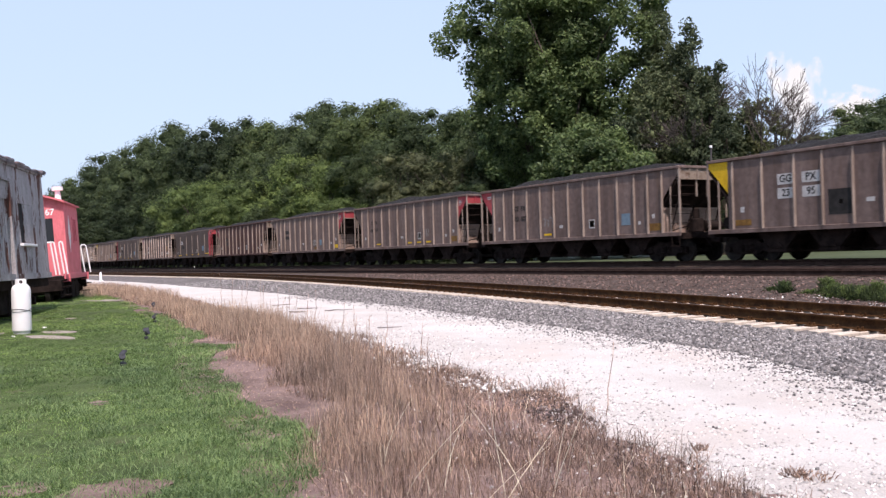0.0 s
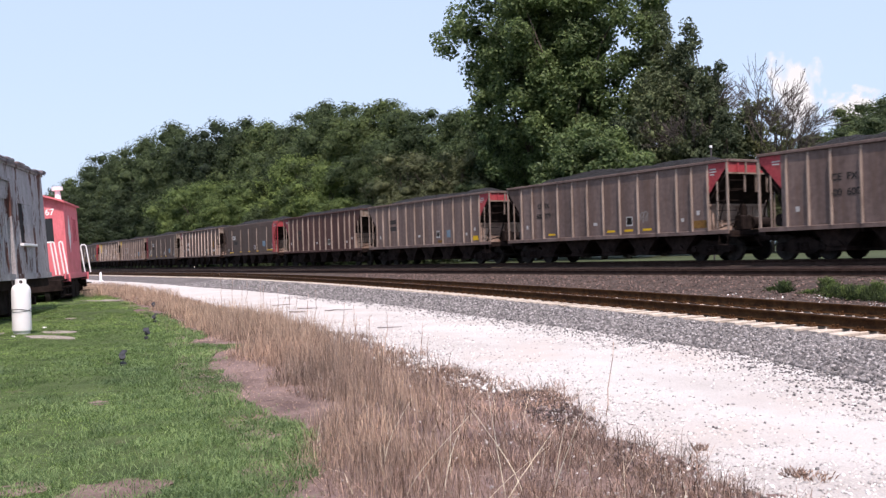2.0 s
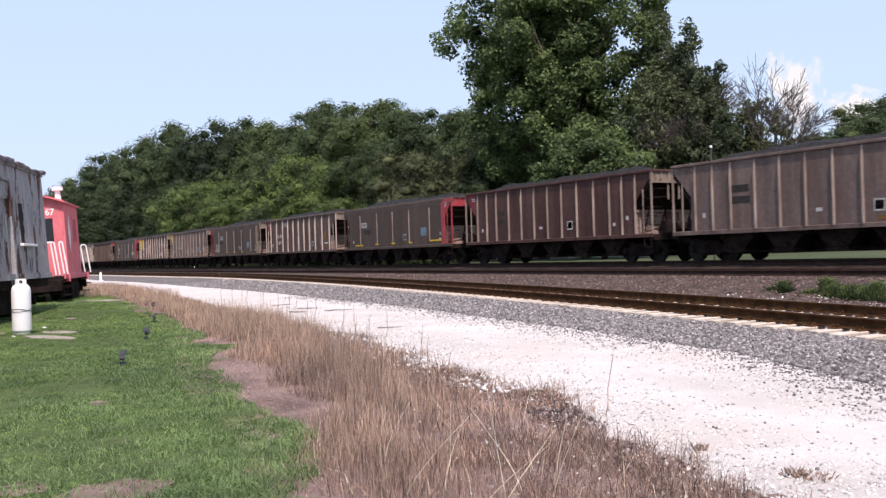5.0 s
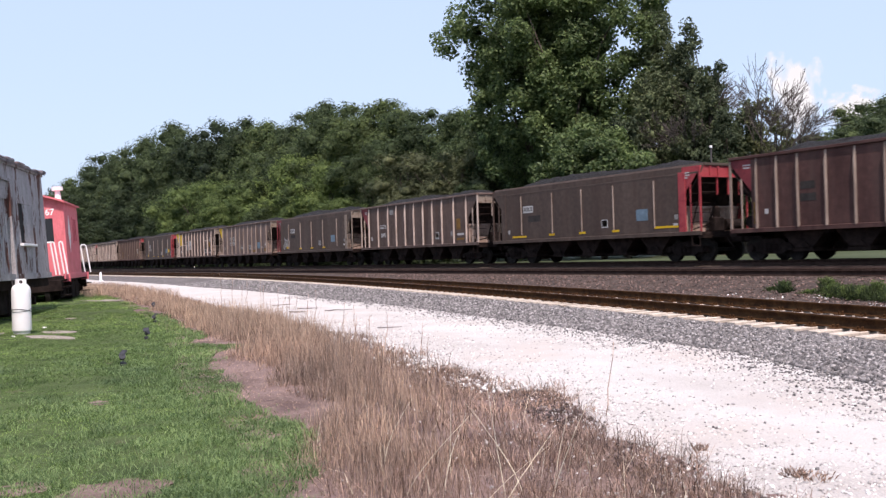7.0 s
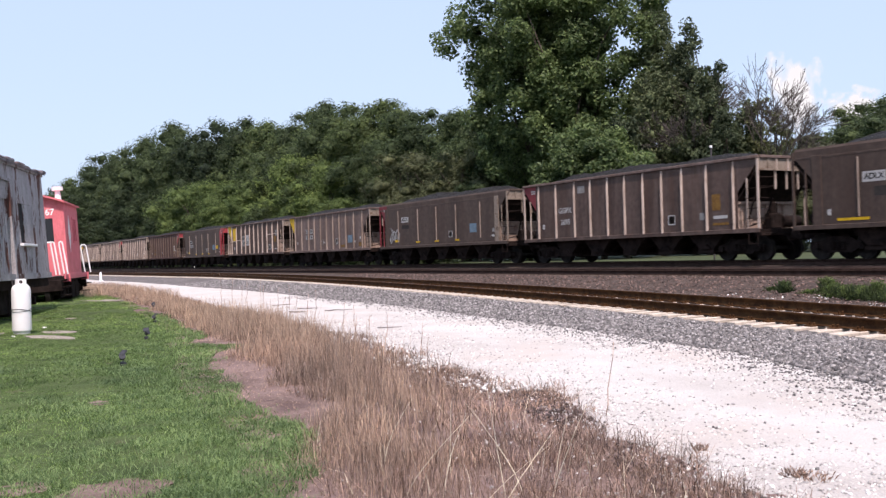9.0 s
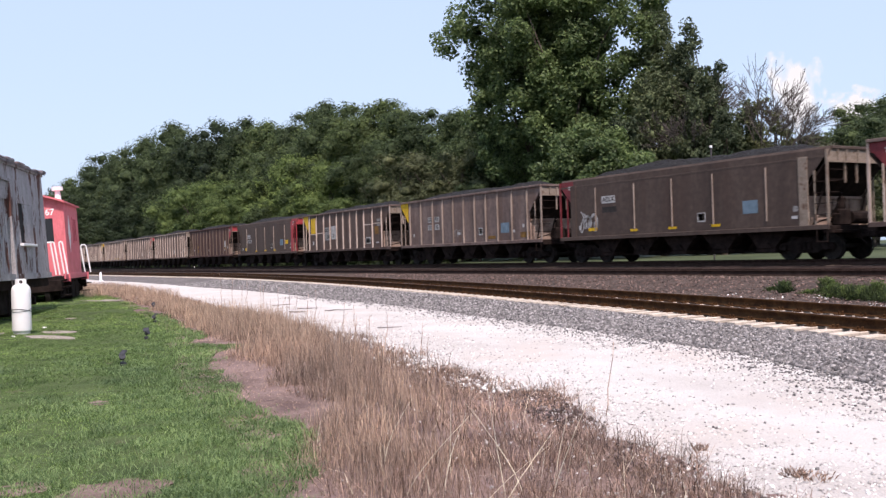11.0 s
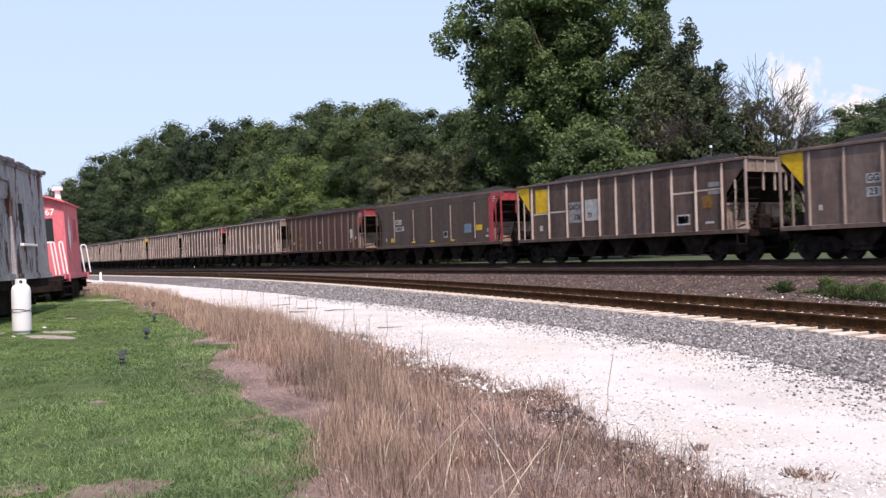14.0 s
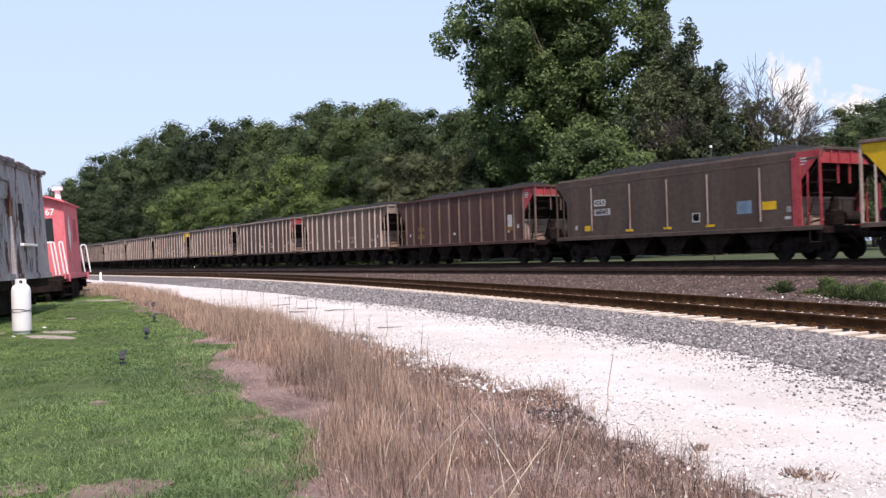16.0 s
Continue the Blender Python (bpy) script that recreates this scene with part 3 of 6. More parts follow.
def hopper_bay(bm):
    """A funnel under the floor, with its gate along the bottom."""
    prism(bm, [(-1.08, 1.19), (1.08, 1.19), (0.34, 0.42), (-0.34, 0.42)], "y", -1.25, 1.25)
    box(bm, -0.42, 0.42, -1.30, 1.30, 0.30, 0.44, 0.01)
    for y in (-1.32, 1.32):
        prism(bm, [(-0.30, 0.46), (0.30, 0.46), (0.12, 0.66), (-0.12, 0.66)], "y", y - 0.03, y + 0.03)


def centre_sill(bm):
    box(bm, -END_X - 0.1, END_X + 0.1, -0.22, 0.22, 0.72, 1.06)
    for x in (-3.3, -1.1, 1.1, 3.3):
        box(bm, x - 0.05, x + 0.05, -1.45, 1.45, 0.92, 1.19)
    box(bm, -5.0, 5.0, -0.16, 0.16, 0.27, 0.74, 0.02)
    for y in (-0.55, 0.55):
        rod(bm, (-5.0, y, 0.33), (5.0, y, 0.33), 0.035)


def coupler(bm):
    box(bm, END_X + 0.05, END_X + 0.48, -0.10, 0.10, 0.78, 1.0)
    box(bm, END_X + 0.42, END_X + 0.735, -0.19, 0.13, 0.72, 1.03, 0.04)
    rod(bm, (END_X + 0.1, -0.35, 0.9), (END_X + 0.55, -0.42, 0.5), 0.025)
    rod(bm, (END_X + 0.15, -1.45, 1.0), (END_X + 0.15, 0.0, 1.0), 0.018)


def side_frame(bm):
    """One cast truck side: arched top, two pedestals, a spring window."""
    top = [(-1.12, 0.60), (-1.12, 0.36), (-0.70, 0.36), (-0.52, 0.24), (0.52, 0.24), (0.70, 0.36), (1.12, 0.36), (1.12, 0.60), (0.62, 0.66), (0.40, 0.80), (-0.40, 0.80), (-0.62, 0.66)]
    prism(bm, top, "y", -0.07, 0.07)
    for x in (-0.89, 0.89):
        rod(bm, (x, -0.15, WHEEL_R), (x, 0.12, WHEEL_R), 0.125, sides=10)


def spring(bm):
    """One stout coil, its turns as ridges on an upright body."""
    rings = []
    for k in range(13):
        r = 0.088 if k % 3 else 0.066
        rings.append([bm.verts.new((r * math.cos(a * math.tau / 8), -0.09 + r * math.sin(a * math.tau / 8), 0.33 + 0.024 * k)) for a in range(8)])
    for lo, hi in zip(rings[:-1], rings[1:]):
        for a in range(8):
            bm.faces.new((lo[a], lo[(a + 1) % 8], hi[(a + 1) % 8], hi[a]))
    bm.faces.new(rings[0][::-1])
    bm.faces.new(rings[-1])


def bolster(bm):
    box(bm, -0.22, 0.22, -1.05, 1.05, 0.58, 0.78, 0.03)
    rod(bm, (0, 0, 0.76), (0, 0, 0.92), 0.28, sides=12)


def wheelset(bm):
    """An axle with two wheels, each with tread, flange, plate and hub holes."""
    rod(bm, (0, -1.02, 0), (0, 1.02, 0), 0.075, sides=10)
    for s in (-1, 1):
        a, b = sorted((s * 0.70, s * 0.835))
        rod(bm, (0, a, 0), (0, b, 0), WHEEL_R, sides=24)
        rod(bm, (0, s * 0.685, 0), (0, s * 0.71, 0), WHEEL_R + 0.028, sides=24)
        rod(bm, (0, s * 0.80, 0), (0, s * 0.90, 0), 0.13, sides=12)
        for k in range(6):
            c, d = math.cos(k * math.pi / 3) * 0.27, math.sin(k * math.pi / 3) * 0.27
            rod(bm, (c, s * 0.83, d), (c, s * 0.842, d), 0.055, sides=8)


def coal_heap(seed):
    def build(bm):
        nx, ny = 64, 14
        grid = []
        for i in range(nx + 1):
            x = (i / nx * 2 - 1) * (END_X - 0.25)
            row = []
            for j in range(ny + 1):
                v = j / ny * 2 - 1
                ex = min(1.0, (END_X - 0.25 - abs(x)) / 2.1)
                h = 0.62 * (1 - abs(v) ** 1.6) * (ex ** 0.8) * (0.88 + 0.25 * noise.noise((x * 0.22 + seed * 9, 0, seed)))
                h += 0.09 * noise.noise((x * 1.7, v * 2.6, seed * 3.1)) * ex + 0.05 * noise.noise((x * 5, v * 6, seed))
                row.append(bm.verts.new((x, v * (HALF_W - 0.06), TOP - 0.20 + max(0.0, h) + 0.02)))
            grid.append(row)
        for i in range(nx):
            for j in range(ny):
                bm.faces.new((grid[i][j], grid[i + 1][j], grid[i + 1][j + 1], grid[i][j + 1]))
    return build


def plate(bm, x, z, w, h):
    box(bm, x - w / 2, x + w / 2, -0.004, 0.0, z - h / 2, z + h / 2)


def lettering(text, size, material):
    """Flat stencilled letters, reading along +x on a wall that faces -y."""
    k = ("text/" + text, material.name, size)
    if k not in CACHE:
        cu = bpy.data.curves.new("lettering", "FONT")
        cu.body, cu.size, cu.offset, cu.extrude, cu.align_x, cu.align_y = text, size, 0.006, 0.002, "CENTER", "CENTER"
        tmp = new("lettering", cu)
        me = bpy.data.meshes.new_from_object(tmp.evaluated_get(bpy.context.evaluated_depsgraph_get()))
        bpy.data.objects.remove(tmp)
        me.materials.clear()
        me.materials.append(material)
        me.transform(Matrix.Rotation(math.pi / 2, 4, "X"))
        CACHE[k] = me
    return CACHE[k]


def scribble(bm, seed, w, h):
    """A looping spray-painted line."""
    rng = random.Random(seed)
    n, turns, lean = 72, rng.uniform(2.2, 3.4), rng.uniform(0.05, 0.2)
    pts = []
    for k in range(n):
        u = k / (n - 1)
        a = math.tau * turns * u
        pts.append((w * (u - 0.5) + 0.16 * w * math.sin(a) + lean * h * math.cos(a) * 0.5, h * 0.5 * math.cos(a) * (0.75 + 0.25 * math.sin(5 * u + seed))))
    rows = []
    for k in range(n):
        p, q = pts[max(0, k - 1)], pts[min(n - 1, k + 1)]
        d = Vector((q[0] - p[0], q[1] - p[1])).normalized() * (0.035 if w >= 1.0 else 0.018)
        rows.append((bm.verts.new((pts[k][0] - d.y, -0.003, pts[k][1] + d.x)), bm.verts.new((pts[k][0] + d.y, -0.003, pts[k][1] - d.x))))
    for (a, b), (c, d) in zip(rows[:-1], rows[1:]):
        bm.faces.new((a, c, d, b))


MIRROR = Matrix.Rotation(math.pi, 4, "Z")
FACE = Matrix.Translation((0, -HALF_W - 0.003, 0))


def hopper(label, at, ribs, side, rib, lead, rear, chord, marks=(), smooth=False, seed=0):
    """An open-top coal hopper with all its parts."""
    car = thing("coal_hopper_car", label, "train car", at, "coal train")
    part("car_body", shared("car_body/plain", side_sheet_plain, side), None, car)
    part("car_body", shared("car_body/plain", side_sheet_plain, side), None, car, at=MIRROR)
    for m, mat_end in ((Matrix.Identity(4), lead), (MIRROR, rear)):
        gusset = side if mat_end is M["tan_end"] else mat_end
        part("corner_gusset", shared("corner_gusset", corner_gusset, gusset), None, car, at=m)
        part("corner_gusset", shared("corner_gusset/far", lambda bm: prism(bm, [(POST_X, 2.55), (END_X - 0.12, 3.52), (END_X, 3.52), (END_X, TOP - 0.1), (POST_X, TOP - 0.1)], "y", HALF_W - 0.02, HALF_W), gusset), None, car, at=m)
        part("end_panel", shared("end_panel", end_panel, mat_end), None, car, at=m)
        post_mat = mat_end if smooth else rib
        part("end_lip", shared("end_lip", end_lip, post_mat if smooth else M["tan_end"]), None, car, at=m)
        for z in (2.72, 3.06):
            part("end_bar", shared("end_bar", end_bar, M["under"]), None, car, at=m @ Matrix.Translation((0, 0, z)))
        for y in (-0.62, 0.0, 0.62):
            part("end_post", shared("end_post", end_post, post_mat), None, car, at=m @ Matrix.Translation((0, y, 0)))
        for y in (-HALF_W, HALF_W):
            part("corner_post", shared("corner_post", corner_post, post_mat), None, car, at=m @ Matrix.Translation((0, y, 0)))
            part("ladder_post", shared("ladder_post", ladder_post, post_mat), None, car, at=m @ Matrix.Translation((0, y, 0)))
        for z in (1.55, 1.92, 2.29, 2.66):
            part("rung", shared("rung", rung, M["under"]), None, car, at=m @ Matrix.Translation((0, 0, z)))
            part("grab_iron", shared("grab_iron", grab_iron, M["under"]), None, car, at=m @ Matrix.Translation((0, 0, z)))
        part("stirrup", shared("stirrup", stirrup, M["under"]), None, car, at=m)
        # underframe black on this sheet puts the shade below it into colour
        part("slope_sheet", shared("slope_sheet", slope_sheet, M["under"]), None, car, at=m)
        part("end_platform", shared("end_platform", platform, M["under"]), None, car, at=m)
        part("bulkhead", shared("bulkhead", bulkhead, M["bulkhead"]), None, car, at=m)
        part("brake_gear", shared("brake_gear", brake_gear, M["truck"]), None, car, at=m)
        part("coupler", shared("coupler", coupler, M["truck"]), None, car, at=m)
        if m is MIRROR:
            part("brake_wheel", shared("brake_wheel", brake_wheel, M["truck"]), None, car, at=m)
    if smooth:
        for s in (-1, 1):
            for y in (-1, 1):
                mat_end = lead if s > 0 else side
                part("end_strap", shared("end_strap/%d%d" % (s, y), lambda bm: box(bm, s * (POST_X + 0.0) - 0.19, s * POST_X + 0.19, y * HALF_W - 0.03, y * HALF_W + 0.03, SILL - 0.02, TOP - 0.3, 0.01), mat_end), None, car)
    for x in ribs:
        shape = ("side_rib/thin", thin_rib_shape) if smooth else ("side_rib", rib_shape)
        part("side_rib", shared(*shape, rib), None, car, at=Matrix.Translation((x, -HALF_W, 0)))
        part("side_rib", shared(*shape, rib), None, car, at=Matrix.Translation((x, HALF_W, 0)) @ MIRROR)
    part("top_chord", shared("top_chord/wide", wide_chord, chord) if smooth else shared("top_chord", top_chord, chord), None, car)
    part("side_sill", shared("side_sill", side_sill, side), None, car)
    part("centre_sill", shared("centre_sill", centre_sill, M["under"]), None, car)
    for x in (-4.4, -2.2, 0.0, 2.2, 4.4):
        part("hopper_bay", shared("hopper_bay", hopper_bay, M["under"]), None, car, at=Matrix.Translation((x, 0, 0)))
    part("coal_load", shared("coal_load/%d" % (seed % 5), coal_heap(seed % 5 + 1), M["coal"]), None, car, "heaped black coal")
    wheels = []
    for s in (-1, 1):
        tr = new("truck")
        tr.parent = car
        tr.matrix_basis = Matrix.Translation((s * 5.95, 0, 0))
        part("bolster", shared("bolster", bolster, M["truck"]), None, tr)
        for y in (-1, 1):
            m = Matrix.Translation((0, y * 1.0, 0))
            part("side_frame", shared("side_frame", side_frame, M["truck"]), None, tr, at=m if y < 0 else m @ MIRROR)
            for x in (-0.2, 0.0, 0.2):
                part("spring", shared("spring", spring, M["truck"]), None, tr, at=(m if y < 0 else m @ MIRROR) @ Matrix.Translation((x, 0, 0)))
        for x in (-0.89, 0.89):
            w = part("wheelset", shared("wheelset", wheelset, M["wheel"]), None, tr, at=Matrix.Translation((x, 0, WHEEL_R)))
            wheels.append(w)
    if lead is M["red_end"]:
        marks = tuple(marks) + (("stencil", 6.62, 3.52, 0.30, 0.05, M["white_mark"]), ("stencil", 6.62, 3.42, 0.36, 0.05, M["white_mark"]), ("stencil", 6.58, 3.32, 0.22, 0.05, M["white_mark"]))
    if rear is M["red_end"] or rear is M["maroon_end"]:
        marks = tuple(marks) + (("stencil", -6.55, 3.52, 0.36, 0.05, M["white_mark"]), ("stencil", -6.55, 3.42, 0.32, 0.05, M["white_mark"]))
    for what, x, z, *arg in marks:
        m = FACE @ Matrix.Translation((x, 0, z))
        if what == "text":
            text, size, mat = arg
            part("lettering", lettering(text, size, mat), None, car, at=Matrix.Translation((0, -0.008, 0)) @ m)
        elif what == "tag":
            bm = bmesh.new()
            scribble(bm, arg[0], arg[1], arg[2])
            part("graffiti", bm, M["spray"] if arg[1] >= 1.0 else M["pale_mark"], car, at=m)
        else:
            w, h, mat = arg
            part(what, shared("%s/%.2f,%.2f" % (what, w, h), lambda bm: plate(bm, 0, 0, w, h), mat), None, car, at=m)
    return car, wheels


RIBS = [-6.1, -5.2, -4.3, -3.15, -2.04, -0.95, 0.15, 1.25, 2.4, 3.6, 4.68, 5.5, 6.35]
RIBS_WIDE = [-6.1, -4.73, -3.33, -2.18, -1.0, 0.12, 1.27, 2.38, 3.52, 4.83, 6.18]
RIBS_THIN = [-4.77, -2.23, 0.0, 2.2, 4.75]
Y, W, B, K = M["yellow"], M["white_mark"], M["blue_mark"], M["black_mark"]
BARS = [("yellow_stripe", x, 1.36, 0.52, 0.09, Y) for x in (-3.7, 0.6, 1.75, 2.9)]
SMALL = [("data_plate", -5.68, 1.78, 0.16, 0.18, W), ("data_plate", -0.44, 1.72, 0.26, 0.13, W), ("data_plate", 4.95, 1.66, 0.16, 0.14, W), ("data_plate", 5.8, 1.9, 0.16, 0.18, W),
         ("data_panel", 1.82, 1.75, 0.40, 0.40, W), ("data_panel", 1.82, 1.757, 0.31, 0.30, K)]
ADLX = [("yellow_stripe", x, 1.37, 0.46, 0.10, Y) for x in (-2.3, 0.0, 2.3)] + [
    ("data_panel", 1.58, 1.72, 0.42, 0.36, W), ("data_panel", 1.58, 1.727, 0.34, 0.28, M["dark_side"]), ("blue_patch", 4.0, 1.98, 0.70, 0.48, B),
    ("data_plate", 5.95, 1.50, 0.26, 0.1, W), ("data_plate", 6.0, 1.8, 0.2, 0.2, M["pale_mark"]), ("data_plate", -5.9, 1.6, 0.14, 0.2, W)]
STAIN = [("rust_stain", 5.85, 1.45, 0.75, 0.30, M["orange_stain"])]


def marks_lettered(a, b, x, z, size, mat, backed=False):
    out = [("text", x, z, a, size, mat), ("text", x, z - size * 1.5, b, size, mat)]
    if backed:
        out += [("mark_patch", x, z, size * 2.9, size * 1.25, W), ("mark_patch", x, z - size * 1.5, size * 2.9, size * 1.25, W)]
    return out


def marks_split(a, b, c, d, x, z, size, gap=0.5, w=0.72, h=0.38, patch=None):
    """Black marks on white patches, set to both sides of a rib."""
    out = []
    for k, (p, q) in enumerate(((a, b), (c, d))):
        for text, off in ((p, -gap - 0.05), (q, gap)):
            out += [("text", x + off, z - k * (h + 0.12), text, size, K), ("mark_patch", x + off, z - k * (h + 0.12), w, h, patch or W)]
    return out


def bars(x, z, w, mat):
    """Marks too faint to read."""
    return [("faint_mark", x, z, w, 0.26, mat), ("faint_mark", x, z - 0.42, w * 1.1, 0.26, mat)]


LS = M["light_side"]
GS, TS, BS, DS = M["grey_side"], M["tan_side"], M["brown_side"], M["dark_side"]
RT, RW, RB = M["rib_tan"], M["rib_white"], M["rib_brown"]
RED, MAR, TAN, YEL = M["red_end"], M["maroon_end"], M["tan_end"], M["yellow"]
D = M["dim_mark"]
# label, ribs, side, rib, leading end, trailing end, top chord, marks, smooth
CARS = {
    -2: ("dusty grey ribbed coal hopper heaped with coal", RIBS, GS, RT, TAN, TAN, GS, BARS + SMALL, False),
    -1: ("grey coal hopper with yellow corner and white marks", RIBS_WIDE, LS, RT, TAN, YEL, LS,
         marks_split("GG", "PX", "23", "95", -3.15, 2.88, 0.36) + STAIN + [("black_panel", -1.5, 1.95, 0.95, 0.85, K), ("data_plate", -1.5, 1.95, 0.14, 0.14, W), ("data_plate", -0.4, 1.95, 0.3, 0.14, W), ("data_plate", -5.68, 1.9, 0.18, 0.2, W), ("rust_stain", -5.65, 1.42, 0.75, 0.22, M["orange_stain"])], False),
    0: ("grey coal hopper with red rear end and graffiti", RIBS, LS, RT, TAN, RED, LS,
        marks_lettered("CE  FX", "600  600", -3.8, 2.75, 0.34, D) + SMALL + [("tag", -1.5, 1.95, 3, 0.7, 0.55), ("yellow_stripe", -1.5, 1.38, 0.6, 0.10, Y), ("blue_patch", 4.1, 1.85, 0.55, 0.5, B)] + STAIN, False),
    1: ("grey coal hopper with red leading end", RIBS, LS, RT, RED, GS, LS, marks_lettered("CE  FX", "600  379", -4.3, 2.75, 0.32, D) + BARS + SMALL + STAIN + [("tag", 2.7, 1.9, 5, 0.6, 0.45)], False),
    2: ("dusty grey coal hopper with red leading end", RIBS, LS, RT, RED, TAN, LS, bars(-3.9, 2.7, 0.9, D) + SMALL + [("blue_patch", 3.0, 1.75, 0.4, 0.42, B), ("yellow_patch", 5.85, 1.42, 0.55, 0.24, Y), ("rust_stain", 2.0, 1.34, 0.5, 0.14, M["orange_stain"])], False),
    3: ("dark brown ribbed coal hopper, maroon rear corner", RIBS, BS, RT, TAN, MAR, BS, bars(-3.9, 2.6, 0.6, D) + SMALL + [("yellow_patch", -6.2, 1.75, 0.14, 0.8, M["orange_stain"])], False),
    4: ("smooth sooty coal hopper with bright red end", RIBS_THIN, DS, RT, RED, DS, DS, ADLX + [("text", -4.2, 2.68, "ADLX", 0.27, K), ("mark_patch", -4.2, 2.68, 0.84, 0.34, W), ("faint_mark", -3.7, 2.2, 1.0, 0.3, D), ("yellow_stripe", 5.4, 1.42, 1.4, 0.09, Y), ("yellow_stripe", -5.0, 1.34, 1.2, 0.09, Y)], True),
    5: ("dark coal hopper with thick pale ribs", RIBS_WIDE, GS, RW, TAN, MAR, LS, marks_lettered("GGPX", "2695", -4.05, 2.45, 0.36, W) + [("yellow_patch", 5.3, 2.25, 0.42, 0.62, M["orange_stain"]), ("data_panel", 2.9, 1.68, 0.40, 0.40, W), ("data_panel", 2.9, 1.687, 0.32, 0.31, K), ("data_plate", 4.55, 1.75, 0.24, 0.28, M["pale_mark"]), ("data_plate", 5.5, 1.68, 0.7, 0.12, W), ("data_plate", -5.75, 1.75, 0.16, 0.24, W), ("data_plate", -2.85, 3.35, 0.5, 0.32, M["pale_mark"]), ("yellow_stripe", 5.5, 1.42, 0.8, 0.1, M["orange_stain"])], False),
    6: ("smooth sooty coal hopper with graffiti, maroon corner", RIBS_THIN, DS, RT, TAN, MAR, DS, ADLX + [("text", -3.9, 2.78, "ADLX", 0.29, K), ("mark_patch", -3.9, 2.78, 0.9, 0.32, W), ("faint_mark", -3.85, 2.34, 0.95, 0.24, D), ("tag", -5.35, 1.82, 8, 1.2, 1.0), ("tag", -5.2, 1.85, 9, 1.0, 0.9), ("yellow_patch", -5.0, 1.5, 0.6, 0.14, Y)], True),
    7: ("tan ribbed coal hopper with yellow rear corner", RIBS_WIDE, LS, RT, TAN, YEL, LS, SMALL + marks_split("GG", "PX", "23", "16", -3.25, 2.62, 0.30, 0.38, 0.52, 0.32, M["spray"]) + [("tag", -0.6, 1.75, 12, 0.9, 0.4)] + [("blue_patch", 4.15, 1.86, 0.75, 0.52, B), ("rust_stain", 5.9, 1.45, 0.75, 0.28, M["orange_stain"]), ("rust_stain", 2.9, 1.4, 0.7, 0.16, M["orange_stain"])], False),
    8: ("coal hopper with thick pale ribs and yellow corner", RIBS_WIDE, GS, RW, TAN, YEL, LS, [("mark_patch", -2.75, 2.33, 0.92, 0.95, M["pale_mark"]), ("mark_patch", -1.55, 2.38, 0.98, 0.95, M["spray"]), ("text", -2.78, 2.56, "GACX", 0.32, K), ("text", -2.6, 2.1, "538", 0.34, K), ("text", -1.7, 2.12, "77", 0.34, K),
        ("yellow_patch", -5.35, 3.0, 0.95, 1.15, Y), ("yellow_patch", 5.4, 2.3, 0.55, 0.5, M["orange_stain"]), ("data_panel", 4.1, 1.66, 0.72, 0.42, W), ("data_panel", 4.1, 1.667, 0.60, 0.30, K), ("side_brace", 4.17, 2.72, 1.2, 0.07, RW),
        ("side_brace", 5.5, 2.76, 1.25, 0.07, RW), ("side_brace", -5.4, 2.38, 1.25, 0.07, RW), ("side_brace", -4.0, 2.42, 1.3, 0.07, RW), ("data_plate", 5.75, 2.95, 0.6, 0.18, M["pale_mark"]), ("data_plate", 5.75, 2.66, 0.6, 0.18, M["pale_mark"]), ("data_plate", 5.5, 1.5, 0.45, 0.08, W), ("data_plate", -5.4, 1.7, 0.22, 0.26, W)], False),
    9: ("smooth sooty coal hopper with bright red end", RIBS_THIN, DS, RT, RED, DS, DS, ADLX + [("text", -4.2, 2.66, "ADLX", 0.26, K), ("mark_patch", -4.2, 2.66, 0.78, 0.29, W), ("text", -4.05, 2.24, "660463", 0.27, K), ("mark_patch", -4.05, 2.24, 1.08, 0.29, M["spray"]), ("yellow_patch", -5.1, 1.55, 0.40, 0.24, Y), ("yellow_patch", 5.15, 1.98, 0.62, 0.30, Y)], True),
    10: ("dark brown coal hopper with red leading end", RIBS, BS, RB, RED, BS, BS, bars(-4.3, 2.1, 0.7, M["orange_stain"]) + SMALL[:4] + [("paper_patch", 5.1, 2.2, 0.42, 0.62, W), ("yellow_patch", 5.1, 1.78, 0.55, 0.2, M["orange_stain"])], False),
    11: ("dusty tan ribbed coal hopper heaped with coal", RIBS, TS, RW, TAN, TS, RT, SMALL, False),
    12: ("coal hopper with pale ribs and red end", RIBS, GS, RW, RED, GS, RT, SMALL, False),
    13: ("dusty tan ribbed coal hopper heaped with coal", RIBS, TS, RW, TAN, TS, RT, BARS + SMALL, False),
    14: ("tan coal hopper with yellow end panel", RIBS, TS, RW, YEL, TS, RT, SMALL, False),
    15: ("dusty tan ribbed coal hopper heaped with coal", RIBS, TS, RW, TAN, TS, RT, SMALL, False),
    16: ("dusty tan ribbed coal hopper heaped with coal", RIBS, TS, RW, TAN, TAN, RT, SMALL, False),
    17: ("dusty tan ribbed coal hopper heaped with coal", RIBS, TS, RT, TAN, TAN, RT, SMALL, False),
    18: ("dark brown ribbed coal hopper heaped with coal", RIBS, BS, RT, TAN, TAN, RT, SMALL, False),
    19: ("dusty grey ribbed coal hopper heaped with coal", RIBS, GS, RT, TAN, TAN, RT, SMALL, False),
}
PITCH = 16.2
RAIL_TOP = TIE_TRAIN + RAIL_H


def travelled(t):
    return 9.30 * t + 0.0135 * t * t


